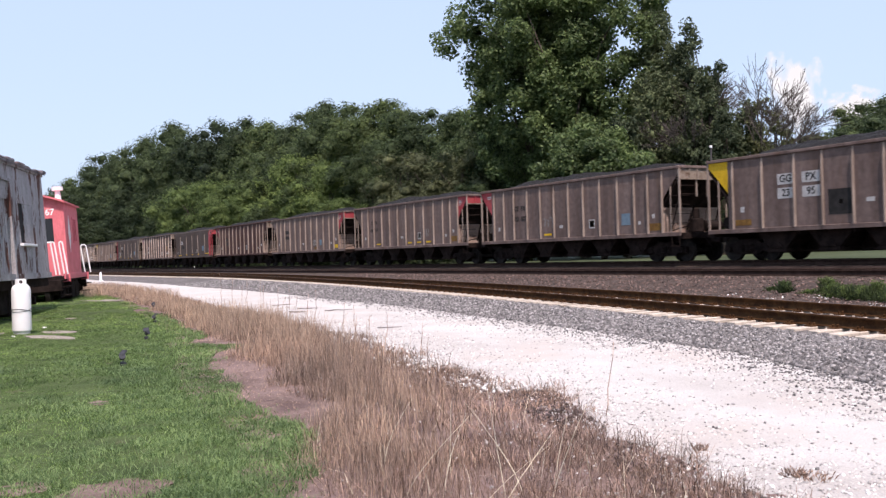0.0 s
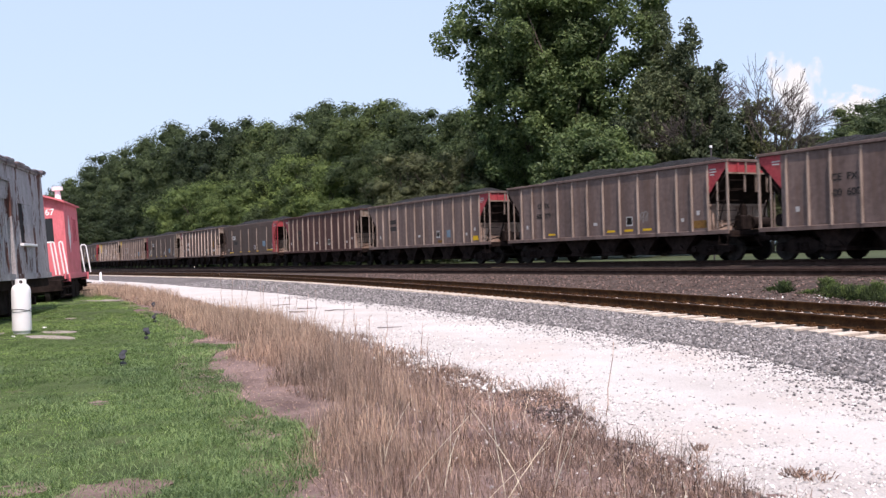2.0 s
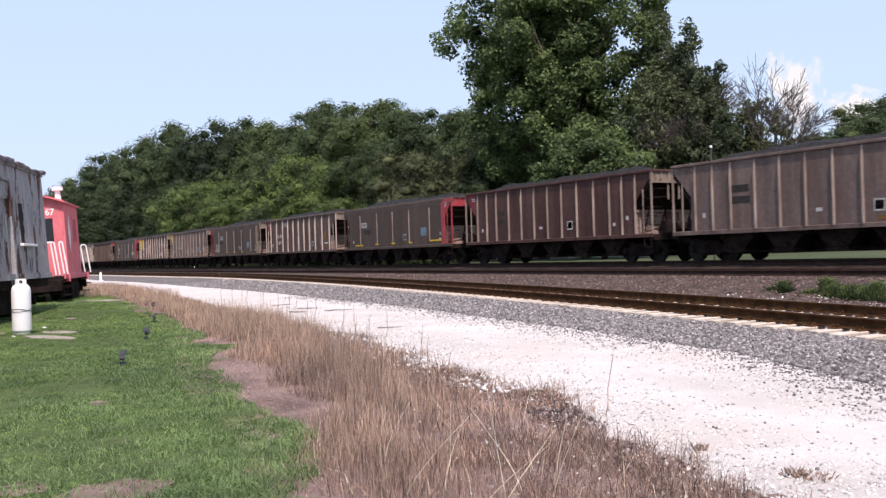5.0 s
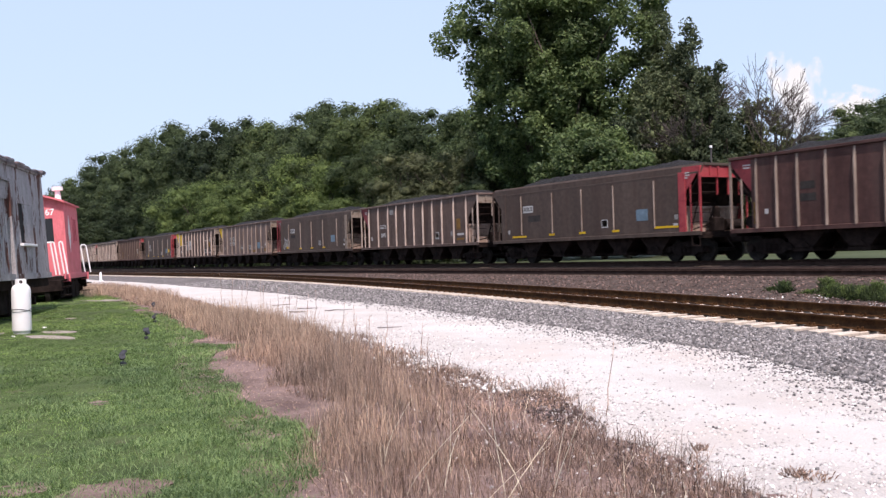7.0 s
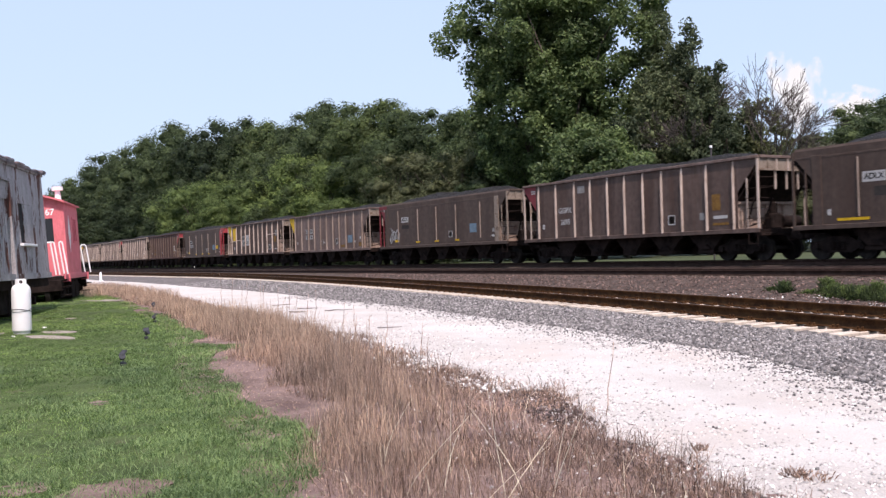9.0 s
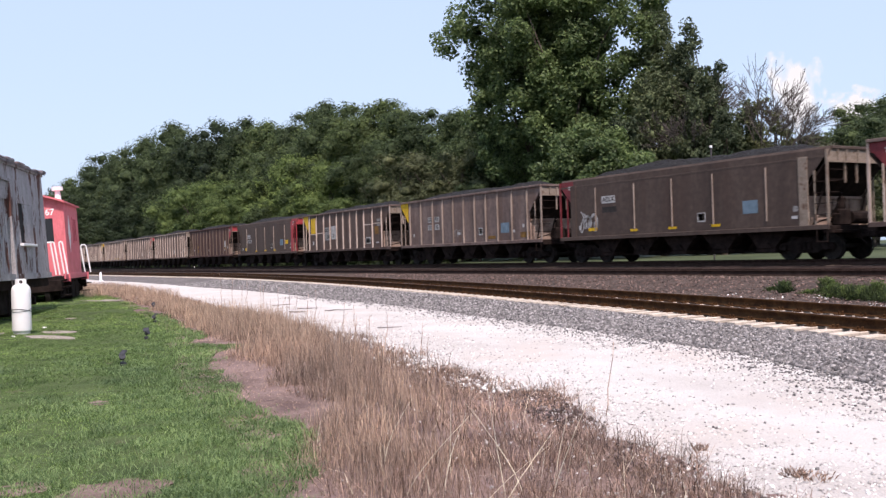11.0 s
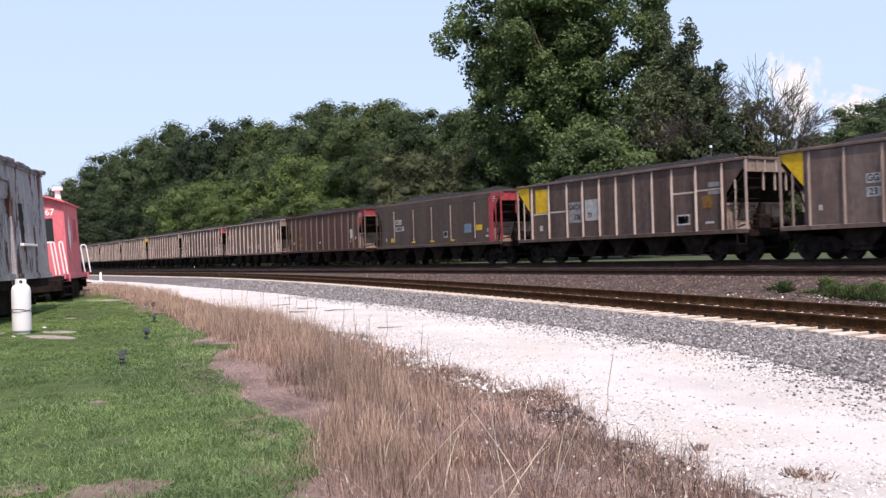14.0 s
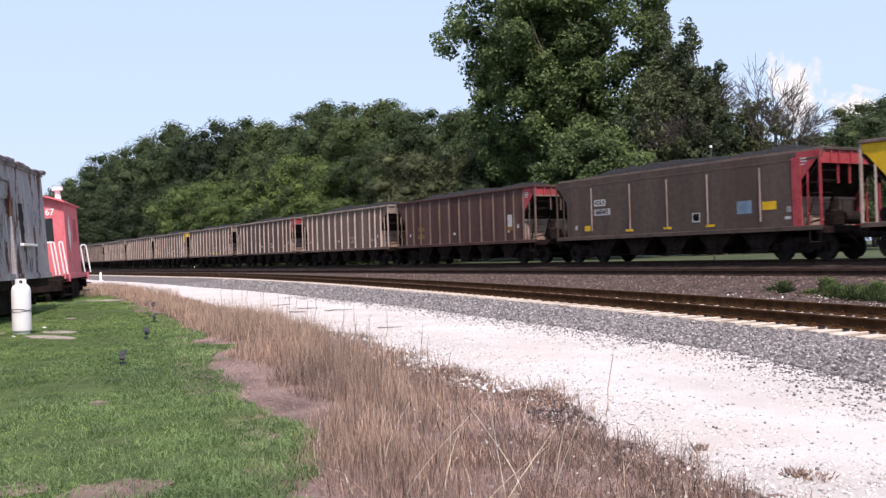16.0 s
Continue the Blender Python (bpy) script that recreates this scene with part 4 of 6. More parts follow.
OFFSET = {-2: 0.05, -1: 0.05, 0: 0.05, 1: 0.1, 2: -0.1, 3: 0.2, 10: 0.0}


def car_x(i, t):
    return -27.4 + OFFSET.get(i, 0.2) - END_X - PITCH * i + travelled(t)


TRAIN = []
for i, (label, ribs, side, rib, lead, rear, chord, marks, smooth) in CARS.items():
    car, wheels = hopper(label, pose(car_x(i, 0), TRAIN_Y, RAIL_TOP), ribs, side, rib, lead, rear, chord, marks, smooth, seed=i + 3)
    TRAIN.append((i, car, wheels))


# ---------------------------------------------------------------- parked rolling stock and things on the lawn
def arch(bm, w, x0, x1, z, rise, thick, over=0.08):
    """A curved roof over a body that reaches from y = 0 to y = w."""
    n = 10
    hi = [(-over + (w + 2 * over) * k / n, z + rise * math.sin(math.pi * k / n)) for k in range(n + 1)]
    prism(bm, hi + [(p, q - thick) for p, q in hi[::-1]], "x", x0, x1)


def wall_with_holes(bm, x0, x1, z0, z1, y, thick, holes):
    """A wall along x with rectangular openings (xa, xb, za, zb), in columns between them."""
    xs = sorted({x0, x1, *[h[0] for h in holes], *[h[1] for h in holes]})
    for a, b in zip(xs[:-1], xs[1:]):
        zs = [z0]
        for h in sorted(holes, key=lambda h: h[2]):
            if h[0] <= a + 1e-6 and b <= h[1] + 1e-6:
                zs += [h[2], h[3]]
        zs.append(z1)
        for c, d in zip(zs[::2], zs[1::2]):
            if d - c > 0.01:
                box(bm, a, b, y, y + thick, c, d)


def plain_truck(parent, x, w, drop=0.0):
    tr = new("truck")
    tr.parent = parent
    tr.matrix_basis = Matrix.Translation((x, w / 2, -drop))
    part("bolster", shared("bolster", bolster, M["truck"]), None, tr)
    for y in (-1, 1):
        m = Matrix.Translation((0, y, 0))
        part("side_frame", shared("side_frame", side_frame, M["truck"]), None, tr, at=m if y < 0 else m @ MIRROR)
        for u in (-0.2, 0.0, 0.2):
            part("spring", shared("spring", spring, M["truck"]), None, tr, at=(m if y < 0 else m @ MIRROR) @ Matrix.Translation((u, 0, 0)))
    for x in (-0.89, 0.89):
        part("wheelset", shared("wheelset", wheelset, M["wheel"]), None, tr, at=Matrix.Translation((x, 0, WHEEL_R)))


def caboose():
    """Short red caboose with end platforms; its near side is the plane y = 0."""
    L_, w, z0, z1 = 3.5, 2.75, 0.92, 3.58
    ob = thing("caboose", "bright red caboose with white railings, parked on grass", "caboose", pose(-36.24, 5.37, 0.20, -3.0, 0, 163.7))
    for y in (0.0, w - 0.06):
        bm = bmesh.new()
        wall_with_holes(bm, 0, L_, z0, z1, y, 0.06, [(1.9, 2.7, 2.15, 3.1)])
        part("side_wall", bm, M["caboose_red"], ob)
    for x in (0.0, L_ - 0.06):
        bm = bmesh.new()
        for a, b, c, d in ((0.06, 0.40, z0, z1), (0.40, 0.86, z0, 2.15), (0.40, 0.86, 3.02, z1), (0.86, 1.25, z0, z1), (1.25, 2.1, z0, 1.02), (1.25, 2.1, 2.95, z1), (2.1, w - 0.06, z0, z1)):
            box(bm, x, x + 0.06, a, b, c, d)
        n = 10
        cap = [(w * k / n, z1 + 0.36 * math.sin(math.pi * k / n)) for k in range(n + 1)]
        prism(bm, cap, "x", x, x + 0.06)
        part("end_wall", bm, M["caboose_red"], ob)
        bm = bmesh.new()
        box(bm, x + 0.02, x + 0.05, 1.25, 2.1, 1.02, 2.95)
        d = part("end_door", bm, M["caboose_red"], ob)
        bm = bmesh.new()
        box(bm, x - 0.004 if x < 1 else x + 0.05, x + 0.02 if x < 1 else x + 0.066, 1.4, 1.95, 2.0, 2.8)
        part("door_window", bm, M["glass"], d)
        bm = bmesh.new()
        box(bm, x + 0.02, x + 0.04, 0.40, 0.86, 2.15, 3.02)
        part("end_window", bm, M["glass"], ob)
    bm = bmesh.new()
    arch(bm, w, -0.22, L_ + 0.22, z1 + 0.04, 0.36, 0.07)
    part("roof", bm, M["caboose_red"], ob)
    for y in (0.02, w - 0.04):
        bm = bmesh.new()
        box(bm, 1.92, 2.68, y, y + 0.02, 2.18, 3.07)
        pane = part("side_window", bm, M["glass"], ob)
        bm = bmesh.new()
        for a, b, c, d in ((1.84, 1.92, 2.12, 3.13), (2.68, 2.76, 2.12, 3.13), (1.92, 2.68, 2.12, 2.2), (1.92, 2.68, 3.05, 3.13), (2.27, 2.33, 2.2, 3.05)):
            box(bm, a, b, y - 0.045, y + 0.045, c, d)
        part("window_frame", bm, M["caboose_red"], pane)
    # white diamond on the side, and the figure on the end
    bm = bmesh.new()
    prism(bm, [(0.95, 1.75), (1.25, 2.45), (0.95, 3.15), (0.65, 2.45)], "y", -0.012, -0.006)
    part("diamond_mark", bm, M["white_paint"], ob, "white diamond emblem")
    me = lettering("67", 0.32, M["white_paint"])
    part("lettering", me, None, ob, at=Matrix.Translation((-0.01, 0.48, 3.24)) @ Matrix.Rotation(-math.pi / 2, 4, "Z"))
    # smoke stack with its cap
    bm = bmesh.new()
    rod(bm, (1.3, 0.34, 3.68), (1.3, 0.34, 4.12), 0.13, 0.09, 10)
    rod(bm, (1.3, 0.34, 4.12), (1.3, 0.34, 4.26), 0.20, 0.20, 12)
    part("smoke_stack", bm, M["white_paint"], ob, "white smoke stack")
    bm = bmesh.new()
    box(bm, -0.95, L_ + 1.95, 0.02, w - 0.02, 0.72, z0 - 0.02, 0.02)
    box(bm, -1.2, L_ + 2.2, w / 2 - 0.2, w / 2 + 0.2, 0.45, 0.74)
    part("underframe", bm, M["truck"], ob)
    for y in (-0.03, w - 0.03):
        bm = bmesh.new()
        box(bm, -0.95, L_ + 1.95, y, y + 0.06, z0 - 0.14, z0 + 0.06, 0.01)
        part("side_sill", bm, M["caboose_red"], ob)
    # dark blocks added where only shade lies under the body
    for x in (1.2, 2.2):
        bm = bmesh.new()
        box(bm, x, x + 0.85, 0.1, 1.1, 0.05, 0.72, 0.03)
        part("tool_box", bm, M["truck"], ob)
    for x in (-1.1, L_ + 1.85):
        bm = bmesh.new()
        box(bm, x, x + 0.22, 0.1, w - 0.1, 0.36, 0.78, 0.03)
        part("end_beam", bm, M["truck"], ob)
    # pipe hoops at the corners of both platforms, and the steps under them
    for x0, x1, s in ((-0.92, -0.1, 1), (L_ + 1.92, L_ + 0.9, -1)):
        for y, d in ((0.05, 1), (w - 0.05, -1)):
            bm = bmesh.new()
            for a, b in ((-0.05, 0.07), (0.22, 0.34)) if s > 0 else ((-0.06, 0.16),):
                hoop = [(x0, y + d * (a - 0.10), 0.95), (x0, y + d * a, 2.05), (x0, y + d * (a * 0.8 + b * 0.2), 2.12), (x0, y + d * (a * 0.2 + b * 0.8), 2.12), (x0, y + d * b, 2.05), (x0, y + d * (b - 0.10), 0.95)]
                for p, q in zip(hoop[:-1], hoop[1:]):
                    rod(bm, p, q, 0.028, sides=6)
            part("railing", bm, M["white_paint"], ob, "white pipe railing")
            bm = bmesh.new()
            for p, q in (((x0, y + d * 0.3, 2.12), (x0, y + d * 0.95, 2.12)), ((x0, y + d * 0.95, 2.14), (x0, y + d * 0.95, 0.95))):
                rod(bm, p, q, 0.028, sides=6)
            part("end_railing", bm, M["white_paint"], ob, "white pipe railing")
            bm = bmesh.new()
            for z in (0.2, 0.5):
                box(bm, min(x0, x0 + s * 0.62), max(x0, x0 + s * 0.62), y - 0.16, y + 0.16, z, z + 0.04)
            part("steps", bm, M["truck"], ob)
            bm = bmesh.new()
            box(bm, x0 + s * 0.60, x0 + s * 0.66, y - 0.14, y + 0.14, 0.68, 0.98)
            part("step_side", bm, M["caboose_red"], ob)
    plain_truck(ob, 0.3, w, 0.12)
    plain_truck(ob, 4.2, w, 0.12)
    return ob


def bunk_car():
    """Old grey work car; its near side is y = 0, its far corner x = 0, and it reaches back to x = -13."""
    L_, w, z0, z1 = 13.0, 2.95, 1.03, 4.22
    ob = thing("work_car", "derelict grey wooden rail car with peeling paint", "rail car", pose(-31.19, 4.09, 0.10, -3.5, 0, 160.45))
    door, win = (-5.6, -4.15, z0 + 0.05, 3.55), (-3.1, -1.75, 2.05, 3.15)
    win2, win3 = (-8.4, -7.1, 2.05, 3.15), (-11.2, -9.9, 2.05, 3.15)
    for y, holes in ((0.0, [door, win, win2, win3]), (w - 0.08, [])):
        bm = bmesh.new()
        wall_with_holes(bm, -L_, 0, z0, z1, y, 0.08, holes)
        part("side_wall", bm, M["peeling"], ob)
    bm = bmesh.new()
    for x in (-L_, -0.08):
        box(bm, x, x + 0.08, 0.08, w - 0.08, z0, z1)
        prism(bm, [(w * k / 8, z1 + 0.42 * math.sin(math.pi * k / 8)) for k in range(9)], "x", x, x + 0.08)
    part("end_wall", bm, M["peeling"], ob)
    # vertical boards, battens and the iron straps of the side
    rng = random.Random(3)
    strip = shared("board/thin", lambda bm: box(bm, -0.0702, 0.0702, -0.006, 0.0, z0 + 0.02, z1 - 0.16), M["peeling"])
    short = shared("board/low", lambda bm: box(bm, -0.0702, 0.0702, -0.006, 0.0, z0 + 0.02, 2.0), M["peeling"])
    high = shared("board/high", lambda bm: box(bm, -0.0702, 0.0702, -0.006, 0.0, 3.2, z1 - 0.16), M["peeling"])
    for k in range(92):
        x = -0.08 - k * 0.141
        if x < -L_ + 0.05:
            break
        holes = [h for h in (door, win, win2, win3) if h[0] - 0.12 < x < h[1] + 0.12]
        for me in ([strip] if not holes else ([high] if holes[0] is door else [short, high])):
            part("board", me, None, ob, at=Matrix.Translation((x, rng.uniform(-0.001, 0.001), rng.uniform(-0.015, 0.01))))
    for h in (win, win2, win3):
        bm = bmesh.new()
        box(bm, h[0], h[1], 0.02, 0.04, h[2], h[3])
        pane = part("window", bm, M["dark_void"], ob, "dark boarded window")
        bm = bmesh.new()
        for a, b, c, d in ((h[0] - 0.09, h[0], h[2] - 0.06, h[3] + 0.09), (h[1], h[1] + 0.09, h[2] - 0.06, h[3] + 0.09), (h[0], h[1], h[3], h[3] + 0.09), ((h[0] + h[1]) / 2 - 0.03, (h[0] + h[1]) / 2 + 0.03, h[2], h[3])):
            box(bm, a, b, -0.014, 0.02, c, d)
        part("window_frame", bm, M["peeling"], pane)
        bm = bmesh.new()
        box(bm, h[0] - 0.12, h[1] + 0.12, -0.10, 0.03, h[2] - 0.11, h[2] - 0.04, 0.01)
        part("window_sill", bm, M["white_paint"], pane, "chipped white sill")
        bm = bmesh.new()
        box(bm, (h[0] + h[1]) / 2 - 0.2, h[1] - 0.005, -0.008, 0.018, h[2] + 0.01, h[3] - 0.01, 0.004)
        part("window_board", bm, M["peeling"], pane, "grey board nailed over the window")
    bm = bmesh.new()
    box(bm, door[0], door[1], 0.045, 0.08, door[2], door[3])
    for x in (door[0] + 0.3, door[0] + 0.75, door[0] + 1.2):
        box(bm, x - 0.05, x + 0.05, 0.025, 0.045, door[2] + 0.1, door[3] - 0.1)
    part("door", bm, M["peeling"], ob, "closed weathered plank door set back in its frame")
    bm = bmesh.new()
    box(bm, door[1] + 0.02, door[1] + 0.14, -0.07, 0.02, door[2], door[3] + 0.1)
    box(bm, door[0] - 0.14, door[0] - 0.02, -0.07, 0.02, door[2], door[3] + 0.1)
    box(bm, door[0] - 0.6, door[1] + 0.3, -0.07, -0.013, door[3] + 0.12, door[3] + 0.19)
    part("door_frame", bm, M["peeling"], ob)
    bm = bmesh.new()
    arch(bm, w, -L_ - 0.1, 0.12, z1 + 0.02, 0.42, 0.06, 0.10)
    for k in range(15):
        x = -L_ + 0.3 + k * 0.9 + rng.uniform(-0.15, 0.15)
        box(bm, x - rng.uniform(0.2, 0.42), x + rng.uniform(0.2, 0.42), -0.12, 0.12, z1 + 0.01, z1 + 0.02 + rng.uniform(0.03, 0.10), 0.02)
    part("roof", bm, M["peeling_roof"], ob)
    bm = bmesh.new()
    box(bm, -L_, 0.03, -0.045, -0.007, z1 - 0.09, z1 + 0.0)
    box(bm, -L_, 0.03, -0.05, -0.0, z0 - 0.02, z0 + 0.14)
    part("fascia", bm, M["peeling"], ob)
    bm = bmesh.new()
    for y in (0.06, 0.95, 1.85, w - 0.2):
        box(bm, -L_, 0.0, y, y + 0.16, 0.76, z0 - 0.02)
    for x in (-9.0, -6.5, -4.0):
        rod(bm, (x, 0.3, 0.76), (x + 1.3, 0.3, 0.40), 0.03)
        rod(bm, (x + 2.5, 0.3, 0.76), (x + 1.3, 0.3, 0.40), 0.03)
        box(bm, x + 1.15, x + 1.45, 0.2, 0.7, 0.36, 0.8)
    part("underframe", bm, M["under"], ob)
    # black boxes added to fill out the shade beneath the floor
    for x, low in ((-8.2, 0.1), (-6.7, 0.0), (-5.3, 0.12), (-3.9, 0.05)):
        bm = bmesh.new()
        box(bm, x, x + 1.25, 0.25, 1.2, low, 0.78, 0.03)
        part("equipment_box", bm, M["truck"], ob, "black box added to fill the shade under the floor")
    bm = bmesh.new()
    for x in (-4.65, -4.2):
        rod(bm, (x, -0.06, z0), (x, -0.10, 0.35), 0.02)
    for z in (0.4, 0.65, 0.9):
        rod(bm, (-4.65, -0.09, z), (-4.2, -0.09, z), 0.016)
    part("step_ladder", bm, M["wire"], ob, "iron step ladder")
    bm = bmesh.new()
    box(bm, 0.0, 0.55, w / 2 - 0.12, w / 2 + 0.12, 0.62, 0.92, 0.03)
    part("coupler", bm, M["truck"], ob)
    plain_truck(ob, -1.6, w, 0.1)
    plain_truck(ob, -11.3, w, 0.1)
    return ob


def gas_cylinder():
    ob = thing("gas_cylinder", "tall white propane cylinder standing on the grass", "gas cylinder", pose(-22.0, 2.25, 0.0, 0, 0, 20))
    bm = bmesh.new()
    rings = [(0.17, 0.0), (0.17, 0.06), (0.192, 0.07), (0.197, 0.10), (0.197, 0.93), (0.19, 0.99), (0.165, 1.04), (0.12, 1.075), (0.05, 1.095), (0.0, 1.098)]
    prev = None
    for r, z in rings:
        ring = [bm.verts.new((r * math.cos(a * math.pi / 12), r * math.sin(a * math.pi / 12), z)) for a in range(24)] if r else [bm.verts.new((0, 0, z))]
        if prev:
            for k in range(24):
                if len(ring) > 1:
                    bm.faces.new((prev[k], prev[(k + 1) % 24], ring[(k + 1) % 24], ring[k]))
                else:
                    bm.faces.new((prev[k], prev[(k + 1) % 24], ring[0]))
        prev = ring
    part("tank", bm, M["white_paint"], ob, smooth=True)
    bm = bmesh.new()
    for a in range(9):
        t0, t1 = radians(40 + a * 30), radians(70 + a * 30)
        prism(bm, [(0.115 * math.cos(t0), 0.115 * math.sin(t0)), (0.115 * math.cos(t1), 0.115 * math.sin(t1)), (0.105 * math.cos(t1), 0.105 * math.sin(t1)), (0.105 * math.cos(t0), 0.105 * math.sin(t0))], "z", 1.07, 1.20)
    part("collar", bm, M["white_paint"], ob)
    bm = bmesh.new()
    rod(bm, (0, 0, 1.08), (0, 0, 1.17), 0.03)
    rod(bm, (0, 0, 1.13), (0.09, -0.02, 1.13), 0.022)
    part("valve", bm, M["wire"], ob, "dark brass valve")
    bm = bmesh.new()
    for z, tilt in ((0.50, 0.05), (0.53, -0.04)):
        pts = [(0.202 * math.cos(a * math.pi / 12), 0.202 * math.sin(a * math.pi / 12), z + tilt * math.cos(a * math.pi / 12 + 1)) for a in range(25)]
        for p, q in zip(pts[:-1], pts[1:]):
            rod(bm, p, q, 0.006, sides=5)
    part("tie_wire", bm, M["wire"], ob, "dark wire loop")


def solar_light(x, y, turn):
    """A small stake lamp with a tilted square panel."""
    ob = thing("solar_light", "small black solar stake light in the lawn", "garden light", pose(x, y, float(ground_z(x, y)), 0, 0, turn) @ Matrix.Scale(0.78, 4), "solar stake lights")
    bm = bmesh.new()
    rod(bm, (0, 0, -0.05), (0, 0, 0.16), 0.012)
    box(bm, -0.05, 0.05, -0.045, 0.045, 0.0, 0.09, 0.015)
    part("stake", bm, M["solar"], ob)
    bm = bmesh.new()
    rod(bm, (0, -0.02, 0.16), (0.05, -0.06, 0.2), 0.05, 0.06, 10)
    part("lamp_head", bm, M["solar"], ob)
    bm = bmesh.new()
    v = box(bm, -0.065, 0.065, -0.065, 0.065, -0.012, 0.012, 0.004)
    bmesh.ops.transform(bm, matrix=Matrix.Translation((0, 0, 0.25)) @ Matrix.Rotation(0.7, 4, "X"), verts=bm.verts)
    part("panel", bm, M["solar"], ob, "dark solar panel")


def slab(x, y, w, d, turn):
    rng = random.Random(x)
    bm = bmesh.new()
    n = 11
    prism(bm, [(w / 2 * math.cos(k * math.tau / n) * rng.uniform(0.8, 1.15), d / 2 * math.sin(k * math.tau / n) * rng.uniform(0.8, 1.15)) for k in range(n)], "z", -0.04, 0.006)
    ob = part("flagstone", bm, M["slab"], at=pose(x, y, float(ground_z(x, y)) + 0.02, 0, 0, turn))
    tagged(ob, "pale flat flagstone sunk in the grass", "stone", "flagstones in the lawn")


caboose()
bunk_car()
gas_cylinder()
for x, y, turn in ((-13.7, 2.7, 30), (-18.1, 4.0, 75), (-23.0, 5.3, 10), (-28.83, 6.61, 40)):
    solar_light(x, y, turn)
for x, y, w, d, turn in ((-20.3, 2.55, 1.9, 0.5, 20), (-21.6, 2.95, 1.1, 0.55, 20), (-35.1, 6.2, 2.4, 1.0, 25), (-26.5, 3.9, 0.5, 0.3, 0), (-22.6, 1.75, 0.9, 0.4, 10)):
    slab(x, y, w, d, turn)
post = thing("marker_post", "short white marker post beside the gravel road", "post", pose(-86.3, 15.3, float(ground_z(-86.3, 15.3))))
bm = bmesh.new()
rod(bm, (0, 0, -0.1), (0, 0, 0.78), 0.11, 0.10, 10)
rod(bm, (0, 0, 0.78), (0, 0, 0.84), 0.10, 0.03, 10)
part("shaft", bm, M["white_paint"], post)
bm = bmesh.new()
box(bm, 0.1, 0.5, -0.12, 0.12, -0.02, 0.12, 0.03)
part("foot_block", bm, M["white_paint"], post)


# ---------------------------------------------------------------- trees
def limb(bm, a, b, r0, r1, rng, bends=4, sag=0.12):
    """A crooked tapered branch."""
    a, b = Vector(a), Vector(b)
    pts = [a]
    for k in range(1, bends):
        j = Vector((rng.uniform(-1, 1), rng.uniform(-1, 1), rng.uniform(-0.4, 0.6))) * (b - a).length * sag
        pts.append(a.lerp(b, k / bends) + j * math.sin(math.pi * k / bends))
    pts.append(b)
    for k in range(bends):
        rod(bm, pts[k], pts[k + 1], r0 + (r1 - r0) * k / bends, r0 + (r1 - r0) * (k + 1) / bends, 6)
    return pts


def leaves(rng, centres, radii, count, size, flat=0.8, up=0.5, out=0.3, loose=0.6, fill=0.0):
    """Small four-cornered leaves on the shells of many clumps: corner array (n, 4, 3)."""
    w = radii ** 2
    pick = rng.choice(len(centres), count, p=w / w.sum())
    d = rng.randn(count, 3)
    d /= np.linalg.norm(d, axis=1)[:, None]
    inner = max(0.2, fill * 0.8)
    r = radii[pick] * (inner + (1.2 - inner) * rng.rand(count) ** 0.75)
    p = centres[pick] + d * r[:, None] * np.array([1, 1, flat])
    nrm = d * out + rng.randn(count, 3) * loose + np.array([0, 0, up])
    nrm /= np.linalg.norm(nrm, axis=1)[:, None]
    t = np.cross(nrm, rng.randn(count, 3))
    t /= np.linalg.norm(t, axis=1)[:, None]
    b = np.cross(nrm, t)
    s = size * (0.6 + 0.8 * rng.rand(count))[:, None]
    droop = nrm * s * 0.18
    return np.stack([p - t * s, p - b * s * 0.55 + droop, p + t * s, p + b * s * 0.55 + droop], 1)


ICO = bmesh.new()
bmesh.ops.create_icosphere(ICO, subdivisions=1, radius=1.0)
ICO_V = np.array([v.co[:] for v in ICO.verts])
ICO_F = np.array([[v.index for v in f.verts] for f in ICO.faces])
ICO.free()


def clump_cores(rng, centres, radii, flat, fill):
    """A rough dense body inside every clump of leaves: vertices and triangles."""
    n = len(centres)
    r = (radii * fill)[:, None, None] * (0.5 + 0.6 * rng.rand(n, len(ICO_V), 1))
    V = centres[:, None] + ICO_V[None] * r * np.array([1, 1, flat])
    F = ICO_F[None] + (np.arange(n) * len(ICO_V))[:, None, None]
    return V.reshape(-1, 3), F.reshape(-1, 3)


def crown_mesh(name, quads, material, cores=None, pointed=False):
    """One crown: its leaves (four-cornered, or pointed with three corners) over the bodies of its clumps."""
    n = len(quads)
    if pointed:
        V, F = quads[:, :3].reshape(-1, 3), np.arange(n * 3).reshape(-1, 3)
    else:
        V = quads.reshape(-1, 3)
        i = np.arange(n)[:, None] * 4
        F = np.concatenate([i + [0, 1, 2], i + [0, 2, 3]], 0)
    if cores is not None:
        F = np.concatenate([F, cores[1] + len(V)], 0)
        V = np.concatenate([V, cores[0]], 0)
    me = made(name, V, F, 3, material)
    return me


